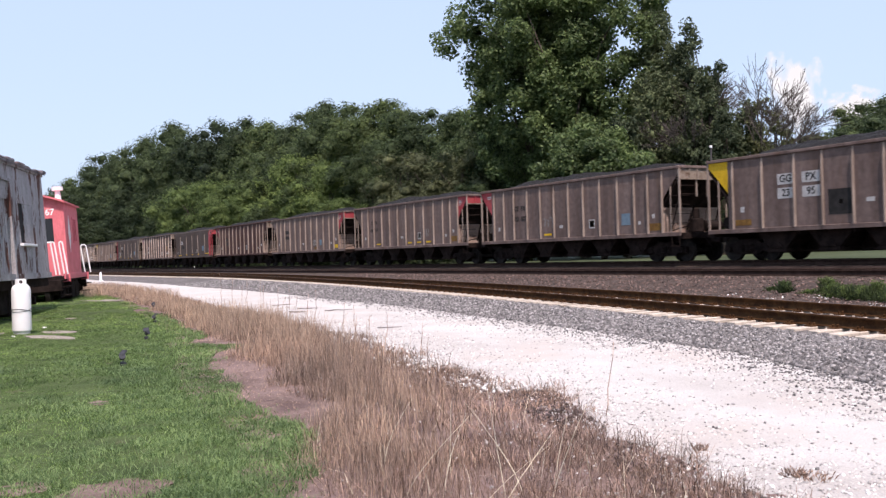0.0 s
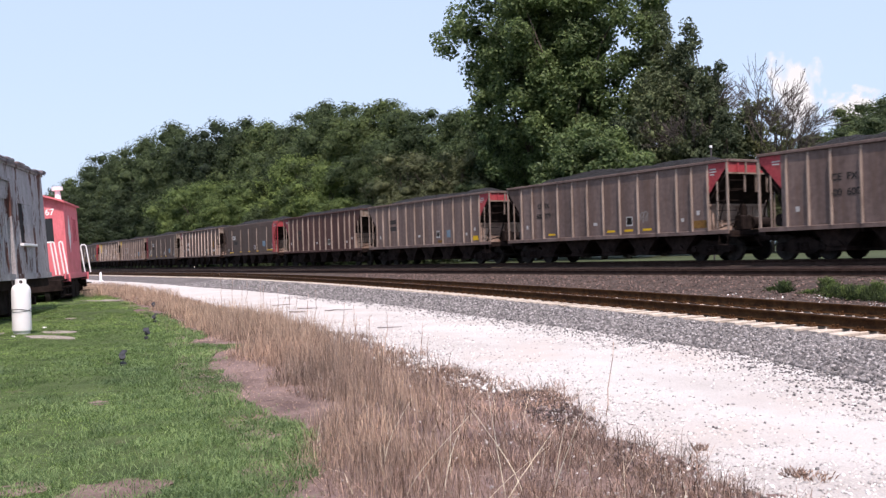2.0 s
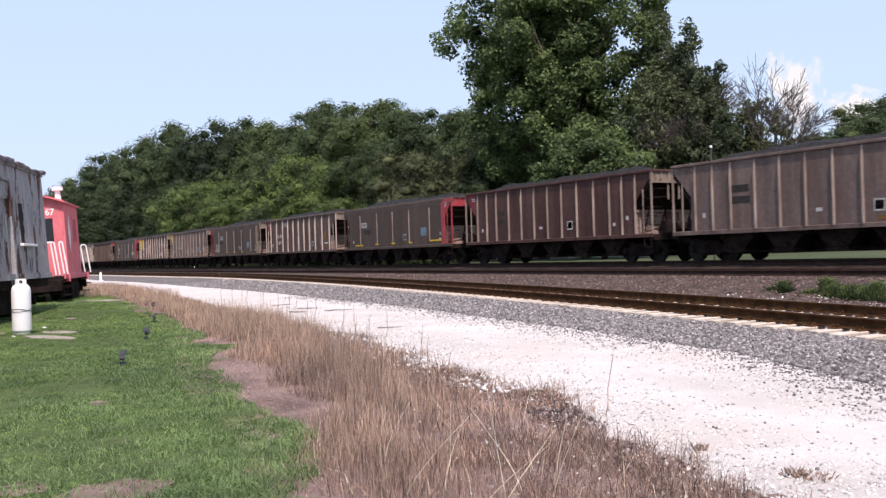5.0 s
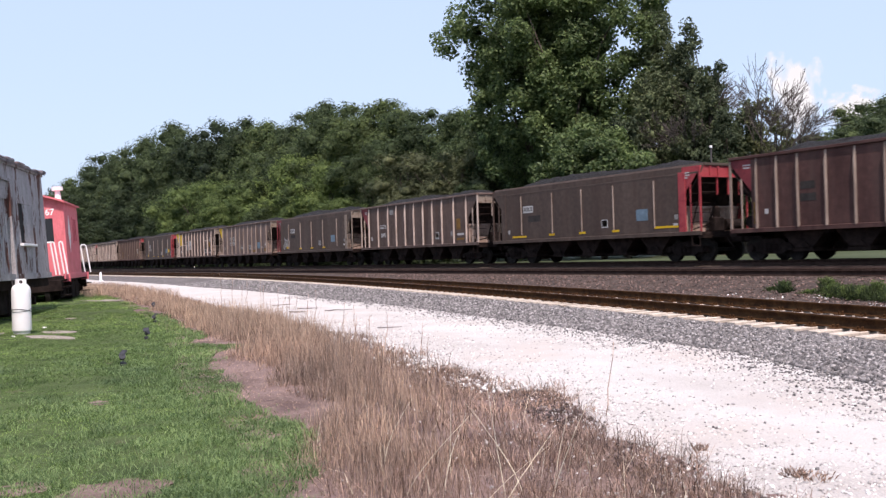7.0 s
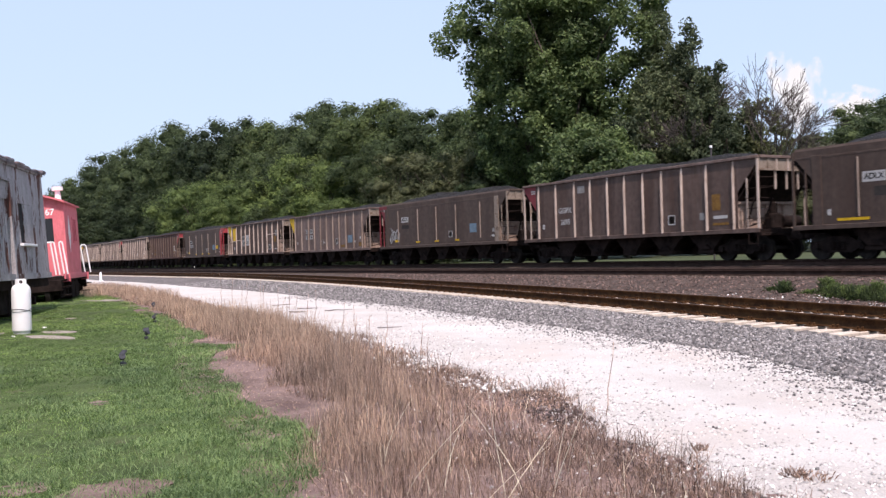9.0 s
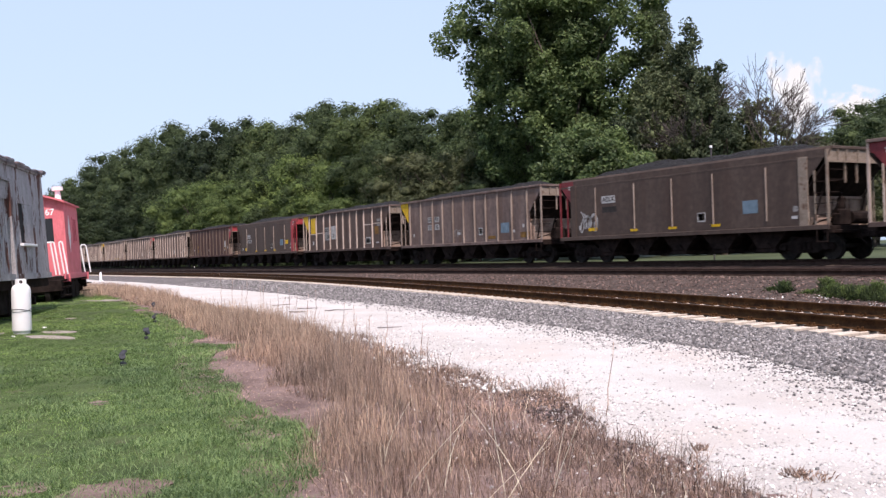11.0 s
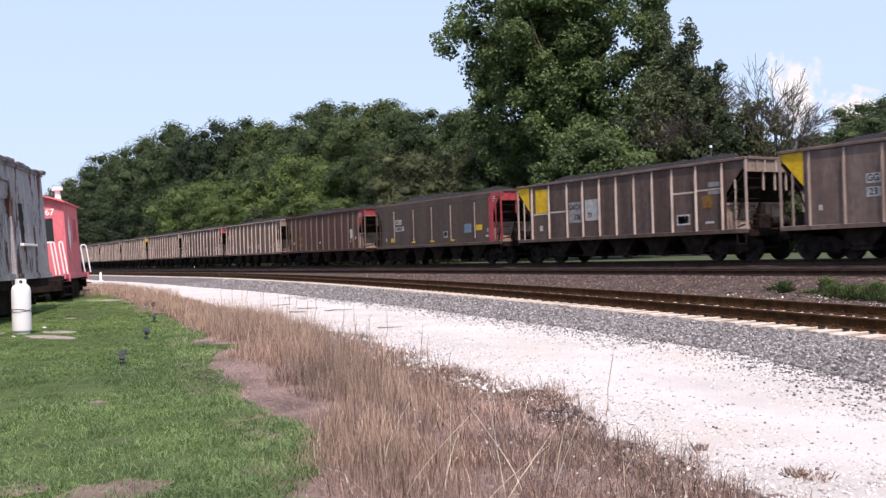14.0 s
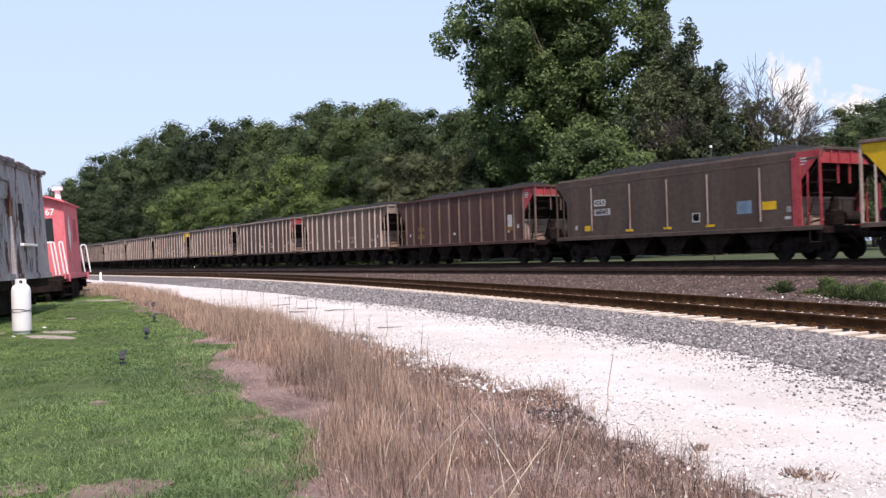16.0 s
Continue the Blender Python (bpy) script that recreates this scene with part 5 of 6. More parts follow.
def tree_clumps(rng, height, radius, base, n, lump, top_heavy=0.0, flat=0.75):
    """Clump centres through an uneven egg-shaped crown, most of them near its skin."""
    out, rad = [], []
    mid, half = (height + base) / 2, (height - base) / 2
    while len(out) < n:
        d = rng.randn(3)
        d /= np.linalg.norm(d)
        q = 0.35 + 0.62 * rng.rand() ** 0.5
        k = 1.0 + 0.22 * math.sin(3 * math.atan2(d[1], d[0]) + height) + 0.12 * math.sin(5 * d[2] + radius)
        wide = 1.0 - 0.28 * max(0, d[2]) + top_heavy * d[2]
        out.append((d[0] * radius * q * k * wide, d[1] * radius * q * k * wide, mid + d[2] * half * q * 0.96))
        rad.append(radius * rng.uniform(*lump))
    c, r = np.array(out), np.array(rad)
    c[:, 2] *= height / (c[:, 2] + flat * r).max()
    return c, r


def build_tree(name, label, at, height, radius, base, material, seed, clumps, count, size, trunk=0.28, group="", flat=0.75, lump=(0.11, 0.25), out=0.5, loose=0.5, fill=0.0, top_heavy=0.0, pointed=False):
    """fill: how much of each clump a dense body takes up."""
    rng, pr = np.random.RandomState(seed), random.Random(seed)
    ob = thing(name, label, "tree", at, group)
    c, r = tree_clumps(rng, height, radius, base, clumps, lump, top_heavy, flat)
    bm = bmesh.new()
    fork = (0.2, 0.1, height * 0.45)
    limb(bm, (0, 0, -0.3), fork, trunk, trunk * 0.6, pr, 4, 0.03)
    limb(bm, fork, (0.0, 0.3, height * 0.9), trunk * 0.6, 0.03, pr, 4, 0.05)
    for k in range(0, clumps, max(1, clumps // 16)):
        z = pr.uniform(base * 0.7, height * 0.55)
        limb(bm, (0.1, 0.05, max(0.6, min(z, c[k][2] - 0.5))), c[k], trunk * 0.32, 0.025, pr, 4, 0.10)
    part("trunk", bm, M["bark"], ob, "dark bark trunk and limbs")
    cores = clump_cores(rng, c, r, flat, fill) if fill else None
    part("crown", crown_mesh("crown", leaves(rng, c, r, count, size, flat, 0.5, out, loose, fill), M[material], cores, pointed), None, ob)
    return ob


def z_at(x, y):
    return float(ground_z(np.array([x]), np.array([y]))[0])


# the tall broad-leaved trees behind the train
TALL = "tall dense broad-leaved tree in full leaf"
THIN = "tall dark tree with thin grey-green foliage"
CEDAR = "dull grey-green cedar with bare lower twigs"
build_tree("oak_tree", TALL, pose(-56.3, 41.6, z_at(-56, 42)), 27.0, 6.2, 3.0, "leaf", 11, 310, 94000, 0.145, 0.45, "tall trees", 0.8, (0.10, 0.21), 0.6, 0.5, 0.5, -0.06)
build_tree("oak_tree", TALL, pose(-52.4, 42.4, z_at(-52, 42)), 25.0, 5.3, 2.0, "leaf", 12, 260, 70000, 0.145, 0.42, "tall trees", 0.8, (0.10, 0.21), 0.6, 0.5, 0.5, 0.04)
build_tree("oak_tree", "spreading broad-leaved tree with light green leaves", pose(-46.6, 39.2, z_at(-46, 40)), 8.8, 4.2, 0.6, "leaf", 13, 150, 30000, 0.135, 0.25, "tall trees", 0.6, (0.10, 0.22), 0.6, 0.5, 0.5)
build_tree("oak_tree", "dark shaded tree under taller oaks", pose(-62.0, 43.5, z_at(-62, 43)), 12.0, 4.4, 0.6, "leaf_wood", 27, 110, 18000, 0.15, 0.25, "tall trees", 0.8, (0.12, 0.26), 0.8, 0.4, 0.6)
for x, y, h, wide, seed, count in ((-47.5, 45.4, 17.0, 2.4, 14, 24000), (-45.0, 45.7, 15.7, 1.8, 15, 18000), (-46.4, 44.2, 13.0, 2.3, 28, 15000)):
    build_tree("oak_tree", THIN, pose(x, y, z_at(x, y)), h, wide, 1.5, "leaf_grey", seed, 150, count, 0.105, 0.26, "tall trees", 1.3, (0.16, 0.32), 0.4, 0.7, 0.5)
for x, y, h, wide, seed, count in ((-42.9, 44.8, 11.8, 2.0, 16, 15000), (-41.3, 44.4, 9.2, 2.2, 17, 12000), (-47.0, 41.5, 9.5, 2.5, 18, 11000), (-43.9, 46.6, 12.8, 1.5, 19, 11000), (-41.7, 46.6, 10.0, 1.9, 20, 9500)):
    build_tree("cedar_tree", CEDAR, pose(x, y, z_at(x, y)), h, wide, 0.6, "leaf_grey", seed, 110, count, 0.105, 0.22, "cedars", 1.2, (0.12, 0.26), 0.4, 0.7, 0.5)
build_tree("young_tree", "thin young tree with sparse pale olive leaves", pose(-39.8, 47.0, z_at(-40, 47)), 9.8, 1.7, 2.0, "leaf_olive", 26, 60, 3600, 0.10, 0.12, "tall trees")

# the wood along the far side of the tracks: a few trees, repeated with other turns and sizes
DARK = "rounded dark green tree in a dense wood"
WOOD_H = (20.5, 22.5, 18.5, 11.8, 9.0)
WOOD = []
for k, (label, x, y, wide, base, mat, clumps, count, size) in enumerate((
        (DARK, -111.0, 48, 6.4, 1.0, "leaf_wood", 95, 26000, 0.215), (DARK, -137.0, 47, 7.0, 1.0, "leaf_dark", 95, 26000, 0.225),
        (DARK, -95.0, 48, 5.8, 1.0, "leaf_wood", 90, 25000, 0.20), ("lighter green tree at the forest edge", -131.7, 36, 5.4, 0.4, "leaf_light", 80, 21000, 0.175),
        ("low olive-green tree at the forest edge", -63.0, 38.5, 3.6, 0.3, "leaf_olive", 70, 16000, 0.125))):
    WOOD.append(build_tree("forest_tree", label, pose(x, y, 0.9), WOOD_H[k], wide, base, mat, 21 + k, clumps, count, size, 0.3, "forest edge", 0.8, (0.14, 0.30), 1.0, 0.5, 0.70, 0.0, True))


def again(k, x, y, height, turn, wide=1.0):
    ob = copy_thing(WOOD[k], pose(x, y, z_at(x, y), 0, 0, turn))
    s = height / WOOD_H[k]
    ob.scale = (s * wide, s * wide, s)
    return ob


rng = random.Random(5)
SKYLINE = [(1, -320, 43, 26.5), (0, -270, 43, 25.0), (1, -228, 42, 27.0), (1, -200, 42, 25.0), (0, -180, 42, 24.8), (0, -160, 42, 24.8), (1, -147, 43, 23.6), (0, -146, 48, 21.8), (0, -133, 48, 21.4),
           (2, -122.5, 47, 19.4), (1, -113, 47, 20.2), (0, -105, 47, 20.0), (2, -98.4, 47, 18.6), (0, -90.5, 48, 16.6), (2, -84, 47, 15.8), (0, -78, 48, 14.8), (2, -72.5, 47, 13.8)]
for k, x, y, h in SKYLINE:
    again(k, x, y, h, rng.uniform(0, 360), rng.uniform(0.95, 1.15))
EDGE = [(1, -199, 39, 16.5), (1, -222, 37, 17), (1, -255, 37, 18), (1, -175, 38, 16), (0, -160, 38, 15.5), (0, -146, 38, 13), (3, -121, 37, 11.4), (0, -116.5, 41, 13.0), (2, -108, 41, 13.6), (3, -101, 40, 12.6),
        (2, -95.7, 40, 11.4), (3, -89, 39, 10.6), (2, -84.0, 41, 12.0), (4, -76.7, 41, 10.4), (4, -70.8, 41, 9.6), (4, -66, 41, 8.4),
        (1, -150, 35, 8.6), (1, -165, 35, 9.0), (1, -185, 35, 9.5), (1, -210, 35, 11), (1, -140, 35.4, 7.6), (3, -111, 36, 8.6), (2, -101, 36, 7.4), (3, -91.7, 36, 6.4), (3, -79.5, 35.4, 6.2), (4, -70.3, 36, 5.6), (4, -64.0, 36, 5.6), (2, -58, 37, 5.8)]
for k, x, y, h in EDGE:
    again(k, x, y, h, rng.uniform(0, 360), rng.uniform(1.0, 1.3))
for k, x, y, h in ((2, -45.3, 60, 8.6), (0, -42.5, 61, 9.6), (2, -48.6, 70, 12.2), (0, -45.0, 71, 12.6), (2, -46.5, 76, 12.0), (0, -40, 74, 13.0), (2, -33, 72, 12), (0, -62, 66, 9.5), (4, -41.0, 50, 7.6), (4, -36.8, 50, 6.0), (4, -39.0, 48.5, 7.0), (4, -44, 39, 4.5), (3, -53, 38, 4.6)):
    again(k, x, y, h, rng.uniform(0, 360), rng.uniform(1.2, 1.5))


def bare_tree(x, y, height, seed, lean):
    """A dead tree: limbs that fork again and again into twigs."""
    pr = random.Random(seed)
    ob = thing("bare_tree", "leafless dead tree with fine grey twigs", "tree", pose(x, y, z_at(x, y)), "dead trees")
    segs = []

    def grow(a, d, length, r, depth):
        b = a + d * length
        segs.append((a, b, r, r * 0.7, depth))
        if depth == 0:
            return
        for _ in range(3 if depth > 1 else 4):
            turn = Vector((pr.uniform(-1, 1), pr.uniform(-1, 1), pr.uniform(-0.45, 0.5)))
            nd = (d + turn * 0.78 + Vector((0, 0, 0.06))).normalized()
            grow(a.lerp(b, pr.uniform(0.55, 1.0)), nd, length * pr.uniform(0.6, 0.85), r * 0.6, depth - 1)
    grow(Vector((0, 0, -0.2)), Vector((lean, 0, 1)).normalized(), height * 0.26, 0.15, 6)
    for name, lo, hi in (("trunk", 4, 9), ("twig_crown", 0, 3)):
        V, F = [], []
        for a, b, r0, r1, depth in segs:
            if not lo <= depth <= hi:
                continue
            d = (b - a).normalized()
            u = d.orthogonal().normalized()
            w = d.cross(u)
            n = len(V)
            for p, r in ((a, r0), (b, r1)):
                V += [tuple(p + (u * math.cos(k * math.tau / 4) + w * math.sin(k * math.tau / 4)) * max(r, 0.011)) for k in range(4)]
            F += [(n + k, n + (k + 1) % 4, n + 4 + (k + 1) % 4, n + 4 + k) for k in range(4)]
        part(name, made(name, V, F, 4, M["dead_wood"]), None, ob)
    return ob


bare_tree(-43.0, 46.5, 19.4, 4, 0.12)
bare_tree(-45.0, 48.5, 19.6, 9, 0.02)
bare_tree(-41.9, 46.8, 15.0, 15, 0.40)


# low brush added at the foot of the wood, dark leaves standing for shade
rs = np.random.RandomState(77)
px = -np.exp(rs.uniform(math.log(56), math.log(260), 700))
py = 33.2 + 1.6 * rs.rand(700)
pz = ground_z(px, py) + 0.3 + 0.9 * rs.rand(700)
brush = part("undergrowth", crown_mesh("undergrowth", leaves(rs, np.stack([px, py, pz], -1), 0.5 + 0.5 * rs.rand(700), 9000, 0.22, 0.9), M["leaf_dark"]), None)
tagged(brush, "low brush added along the wood's foot, dark for its shade", "undergrowth", "", "stuff")


# ---------------------------------------------------------------- cloud
def cloud(x, y, z, wide, high):
    """A far soft patch of vapour, square to the line of sight."""
    bm = bmesh.new()
    vs = [bm.verts.new(p) for p in ((-1, 0, -1), (1, 0, -1), (1, 0, 1), (-1, 0, 1))]
    bm.faces.new(vs)
    ob = part("backdrop", bm, M["cloud"], at=Matrix.Translation((x, y, z)) @ Matrix.Rotation(math.atan2(-x, y), 4, "Z") @ Matrix.Diagonal((wide, 1, high, 1)))
    ob.visible_shadow = False
    tagged(ob, "soft white summer cloud low over the trees", "cloud", "clouds", "structure")


cloud(-1494, 1856, 352, 85, 140)
cloud(-1410, 1962, 318, 75, 70)


# ---------------------------------------------------------------- grass, weeds, stones
def blades(name, xy, h, w, material, label, category, seed, bend=0.35, lift=0.0, twist=None):
    """Many thin bent blades: two segments and a tip each."""
    rng = np.random.RandomState(seed)
    n = len(xy)
    a = rng.rand(n) * math.tau
    side = np.stack([np.cos(a), np.sin(a), 0 * a], -1)
    b = rng.rand(n) * math.tau
    lean = np.stack([np.cos(b), np.sin(b), 0 * b], -1) * (bend * h * (0.15 + rng.rand(n)))[:, None]
    root = np.concatenate([xy, (ground_z(xy[:, 0], xy[:, 1]) + lift)[:, None]], 1)
    up = np.array([0, 0, 1.0])
    m = root + lean * 0.3 + up * (h * 0.55)[:, None]
    t = root + lean + up * (h * (1 - 0.25 * bend))[:, None]
    hw = side * (w * 0.5)[:, None]
    V = np.stack([root - hw, root + hw, m + hw * 0.8, m - hw * 0.8, t], 1).reshape(-1, 3)
    i = np.arange(n)[:, None] * 5
    tri = np.concatenate([i + [0, 1, 2], i + [0, 2, 3], i + [3, 2, 4]], 1).reshape(-1, 3)
    return tagged(new(name, made(name, V, tri, 3, material)), label, category, "", "stuff")


def pebbles(name, xy, size, material, label, seed, lift=0.0):
    """Many rough eight-sided stones."""
    rng = np.random.RandomState(seed)
    n = len(xy)
    base = np.array([[1, 0, 0], [0, 1, 0], [-1, 0, 0], [0, -1, 0], [0, 0, 0.8], [0, 0, -0.6]])
    V = base[None] * (size[:, None, None] * (0.55 + 0.8 * rng.rand(n, 6, 1)))
    a = rng.rand(n) * math.tau
    c, s = np.cos(a), np.sin(a)
    tilt = rng.randn(n) * 0.5
    y2 = V[..., 1] * np.cos(tilt)[:, None] - V[..., 2] * np.sin(tilt)[:, None]
    z2 = V[..., 1] * np.sin(tilt)[:, None] + V[..., 2] * np.cos(tilt)[:, None]
    x2 = V[..., 0] * c[:, None] - y2 * s[:, None]
    y3 = V[..., 0] * s[:, None] + y2 * c[:, None]
    z = ground_z(xy[:, 0], xy[:, 1]) + lift
    P = np.stack([x2 + xy[:, :1], y3 + xy[:, 1:], z2 + z[:, None] + 0.25 * size[:, None]], -1).reshape(-1, 3)
    f = np.array([[0, 1, 4], [1, 2, 4], [2, 3, 4], [3, 0, 4], [1, 0, 5], [2, 1, 5], [3, 2, 5], [0, 3, 5]])
    tri = (np.arange(n)[:, None, None] * 6 + f[None]).reshape(-1, 3)
    return tagged(new(name, made(name, P, tri, 3, material)), label, "stones", "", "stuff")


def scatter(n, s0, s1, near, far, seed, power=1.0):
    """Places strewn between two lines, thinning out with distance."""
    rng = np.random.RandomState(seed)
    s = s0 * (s1 / s0) ** (rng.rand(n) ** power)
    a, b = near(-s), far(-s)
    f = rng.rand(n)
    return np.stack([-s, a + (b - a) * f], -1), f, s


def patchy(xy, scale, seed):
    """A smooth value from 0 to 1 that changes from place to place, at three sizes."""
    grid = np.random.RandomState(int(seed * 97) + 5).rand(64, 64)

    def level(f):
        u = xy * f + seed
        i = np.floor(u).astype(int)
        w = u - i
        w = w * w * (3 - 2 * w)
        a, b = i % 64, (i + 1) % 64
        lo = grid[a[:, 0], a[:, 1]] * (1 - w[:, 0]) + grid[b[:, 0], a[:, 1]] * w[:, 0]
        hi = grid[a[:, 0], b[:, 1]] * (1 - w[:, 0]) + grid[b[:, 0], b[:, 1]] * w[:, 0]
        return lo * (1 - w[:, 1]) + hi * w[:, 1]
    v = 0.5 * level(scale * 0.7) + 0.3 * level(scale * 1.7) + 0.2 * level(scale * 4.1)
    return np.clip((v - 0.5) * 1.6 + 0.5, 0, 1)


rs = np.random.RandomState(1)
BARE = [(-6.15, 1.15, 0.36, 0.34), (-6.62, 0.66, 0.22, 0.16), (-10.2, 1.75, 0.16, 0.10)]


def off_bare(xy):
    """True away from the worn patches of the lawn."""
    ok = np.ones(len(xy), bool)
    for x, y, a, b in BARE:
        ok &= ((xy[:, 0] - x) / a) ** 2 + ((xy[:, 1] - y) / b) ** 2 > 0.45 + 0.5 * rs.rand(len(xy))
    return ok


for q, (x, y, a, b) in enumerate(BARE):
    pr = random.Random(q + 200)
    bm = bmesh.new()
    prism(bm, [(a * math.cos(k * math.tau / 22) * pr.uniform(0.75, 1.2), b * math.sin(k * math.tau / 22) * pr.uniform(0.75, 1.2)) for k in range(22)], "z", -0.03, 0.004)
    ob = part("bare_patch", bm, M["dirt"], at=pose(x, y, z_at(x, y) + 0.014))
    tagged(ob, "worn bare brown earth in the lawn", "bare ground", "bare patches", "structure")
lawn_near = lambda x: -0.084 * x - 1.2
lawn_far = lambda x: along(LAWN, x) + wobble(x, 0.15, 1.0) + 0.05
xy, f, s = scatter(150000, 5.0, 46, lawn_near, lawn_far, 31, 0.8)
bare = patchy(xy, 0.8, 2.0)
keep = bare - 0.3 * np.clip((4.9 - s) / 1.2, 0, 1) > 0.16 + 0.2 * rs.rand(len(xy))
keep &= off_bare(xy)
xy, s, bare = xy[keep], s[keep], bare[keep]
k = np.clip(0.9 * patchy(xy, 1.2, 5.0) + 0.9 * patchy(xy, 3.1, 3.0) - 0.5, 0, 1.3)
blades("lawn_grass", xy, (0.014 + 0.050 * k * rs.rand(len(xy)) ** 1.2) * (1 + 0.025 * s), 0.0026 + 0.00045 * s, M["blade"], "short patchy green lawn grass", "grass", 41, 2.0, 0.006)
xy, f, s = scatter(26000, 5.0, 26, lambda x: lawn_far(x) - 1.3, lambda x: lawn_far(x) + 0.10, 32)
k = 0.5 * patchy(xy, 1.3, 1.0) + 0.5 * patchy(xy, 3.5, 4.0)
keep = (k > 0.40) & (rs.rand(len(xy)) < 0.1 + 0.9 * f ** 2)
xy, s, k = xy[keep], s[keep], k[keep]
blades("grass_tufts", xy, 0.035 + 0.20 * (k - 0.38) * (0.4 + rs.rand(len(xy))), 0.0040 + 0.00045 * s, M["clover"], "taller green tufts along the lawn's edge", "grass", 42, 1.6, 0.006)
hubs, f, s = scatter(420, 5.2, 17, lawn_near, lambda x: lawn_far(x) - 0.02, 38)
hubs = hubs[0.6 * patchy(hubs, 0.7, 4.0) + 0.5 * f + 0.35 * np.clip((9 - s) / 4, 0, 1) > 0.52]
pick = rs.randint(0, len(hubs), 38000)
spread = 0.06 + 0.09 * rs.rand(len(hubs))
xy = hubs[pick] + rs.randn(38000, 2) * spread[pick][:, None]
blades("grass_rosettes", xy, 0.024 + 0.075 * rs.rand(38000), 0.0026 + 0.0004 * np.abs(xy[:, 0]), M["rosette"], "darker coarse grass tufts in the lawn", "grass", 48, 1.7)
xy, f, s = scatter(24000, 5.0, 24, lawn_near, lawn_far, 36)
keep = 0.5 * patchy(xy, 0.7, 9.0) + 0.5 * patchy(xy, 2.4, 2.0) > 0.54
xy, s = xy[keep], s[keep]
blades("clover_patches", xy, 0.014 + 0.03 * rs.rand(len(xy)), 0.0034 + 0.0004 * s, M["clover"], "broad-leaved clover patches in the lawn", "grass", 43, 2.4)

DRY = ([0, 5, 7, 8, 9, 11, 13.9, 14.6, 15.3, 15.7, 16.5, 17.4, 18.9, 60], [0.0, 0.08, 0.16, 0.4, 0.66, 0.75, 0.5, 0.5, 0.02, 0.15, 0.65, 0.35, 0.1, 0.1])
dry_near = lambda x: along(LAWN, x) + along(DRY, x) + wobble(x, 0.25, 3.0)
dry_far = lambda x: along(ROAD_NEAR, x) + 0.05 + wobble(x, 0.3, 2.0)
# a dense band of fine tall stalks beside the lawn, thinning out into low brown thatch towards the road
xy, f, s = scatter(125000, 2.6, 48, dry_near, dry_far, 33, 0.95)
reach = 0.34 + 0.5 * np.clip((s - 5) / 16, 0, 1)
band = np.clip(f / 0.10, 0.25, 1) * np.clip((reach + 0.18 - f) / 0.3, 0, 1)
clump = patchy(xy, 1.5, 8.0)
keep = rs.rand(len(xy)) < (0.10 + 0.9 * band) * np.clip(-0.15 + 1.5 * clump, 0.06, 1) * np.clip(0.45 + 0.04 * (s - 5), 0.45, 0.9)
xy, s, band, clump = xy[keep], s[keep], band[keep], clump[keep]
tall = (0.25 + 0.75 * band) * (0.55 + 0.7 * patchy(xy, 0.9, 7.0)) * np.clip(1.1 - 0.035 * np.maximum(s - 16, 0), 0.4, 1.1)
h = 0.60 * tall * (0.15 + 0.85 * rs.rand(len(xy)) ** 1.3) * np.clip(0.62 + 0.05 * (s - 5), 0.6, 1)
pale = rs.rand(len(xy)) < np.clip((s - 13) / 9, 0, 0.85)
for name, pick, mat, label, seed in (("dry_grass", ~pale, "straw", "dense fine dead grass beside the gravel road", 44), ("pale_dry_grass", pale, "tan_stalk", "paler dead grass farther along the gravel road", 51)):
    blades(name, xy[pick], h[pick], 0.0018 + 0.00025 * s[pick], M[mat], label, "dry grass", seed, 0.42)
xy, f, s = scatter(95000, 2.6, 42, dry_near, lambda x: dry_far(x) + 0.1, 34)
k = 0.5 * patchy(xy, 1.3, 4.0) + 0.5 * patchy(xy, 4.1, 1.0)
keep = (rs.rand(len(xy)) < 0.35 + 0.65 * f) & (k > 0.36 + 0.2 * rs.rand(len(xy)))
xy, s, f, k = xy[keep], s[keep], f[keep], k[keep]
blades("brown_weeds", xy, (0.02 + 0.20 * rs.rand(len(xy)) ** 1.8) * (0.5 + 1.0 * k), 0.0022 + 0.00032 * s, M["twig"], "tangled low brown dead weeds at the road's edge", "weeds", 45, 1.6)
xy, f, s = scatter(8000, 5, 44, lambda x: dry_near(x) + 0.1, lambda x: dry_far(x) + 0.25, 37)
keep = rs.rand(len(xy)) < np.clip((0.62 + 0.4 * np.clip((s - 8) / 10, 0, 1) - f) / 0.35, 0.03, 1) * np.clip(4 * f, 0.1, 1) * np.clip(2.2 * patchy(xy, 1.4, 6.0) - 0.5, 0.1, 1)
xy, s = xy[keep], s[keep]
blades("tan_stalks", xy, (0.30 + 0.40 * rs.rand(len(xy))) * np.clip((s - 3) / 8, 0.5, 1.0) * np.clip(1.0 - 0.03 * (s - 20), 0.45, 1.0), 0.0015 + 0.00024 * s, M["tan_stalk"], "upright tan seed stalks in the dry verge", "dry grass", 47, 0.34)
xy, f, s = scatter(9000, 3.6, 36, lambda x: dry_near(x) + 0.1, lambda x: dry_far(x) - 0.05, 39)
keep = rs.rand(len(xy)) < np.clip(2.0 * patchy(xy, 2.1, 2.0) - 0.3, 0.1, 1)
xy, s = xy[keep], s[keep]
blades("dead_stems", xy, (0.08 + 0.28 * rs.rand(len(xy)) ** 1.9) * np.clip(1.0 - 0.02 * (s - 15), 0.6, 1.0), 0.0026 + 0.00028 * s, M["dead_stem"], "thin dark dead stems among the dry grass", "weeds", 49, 0.6)
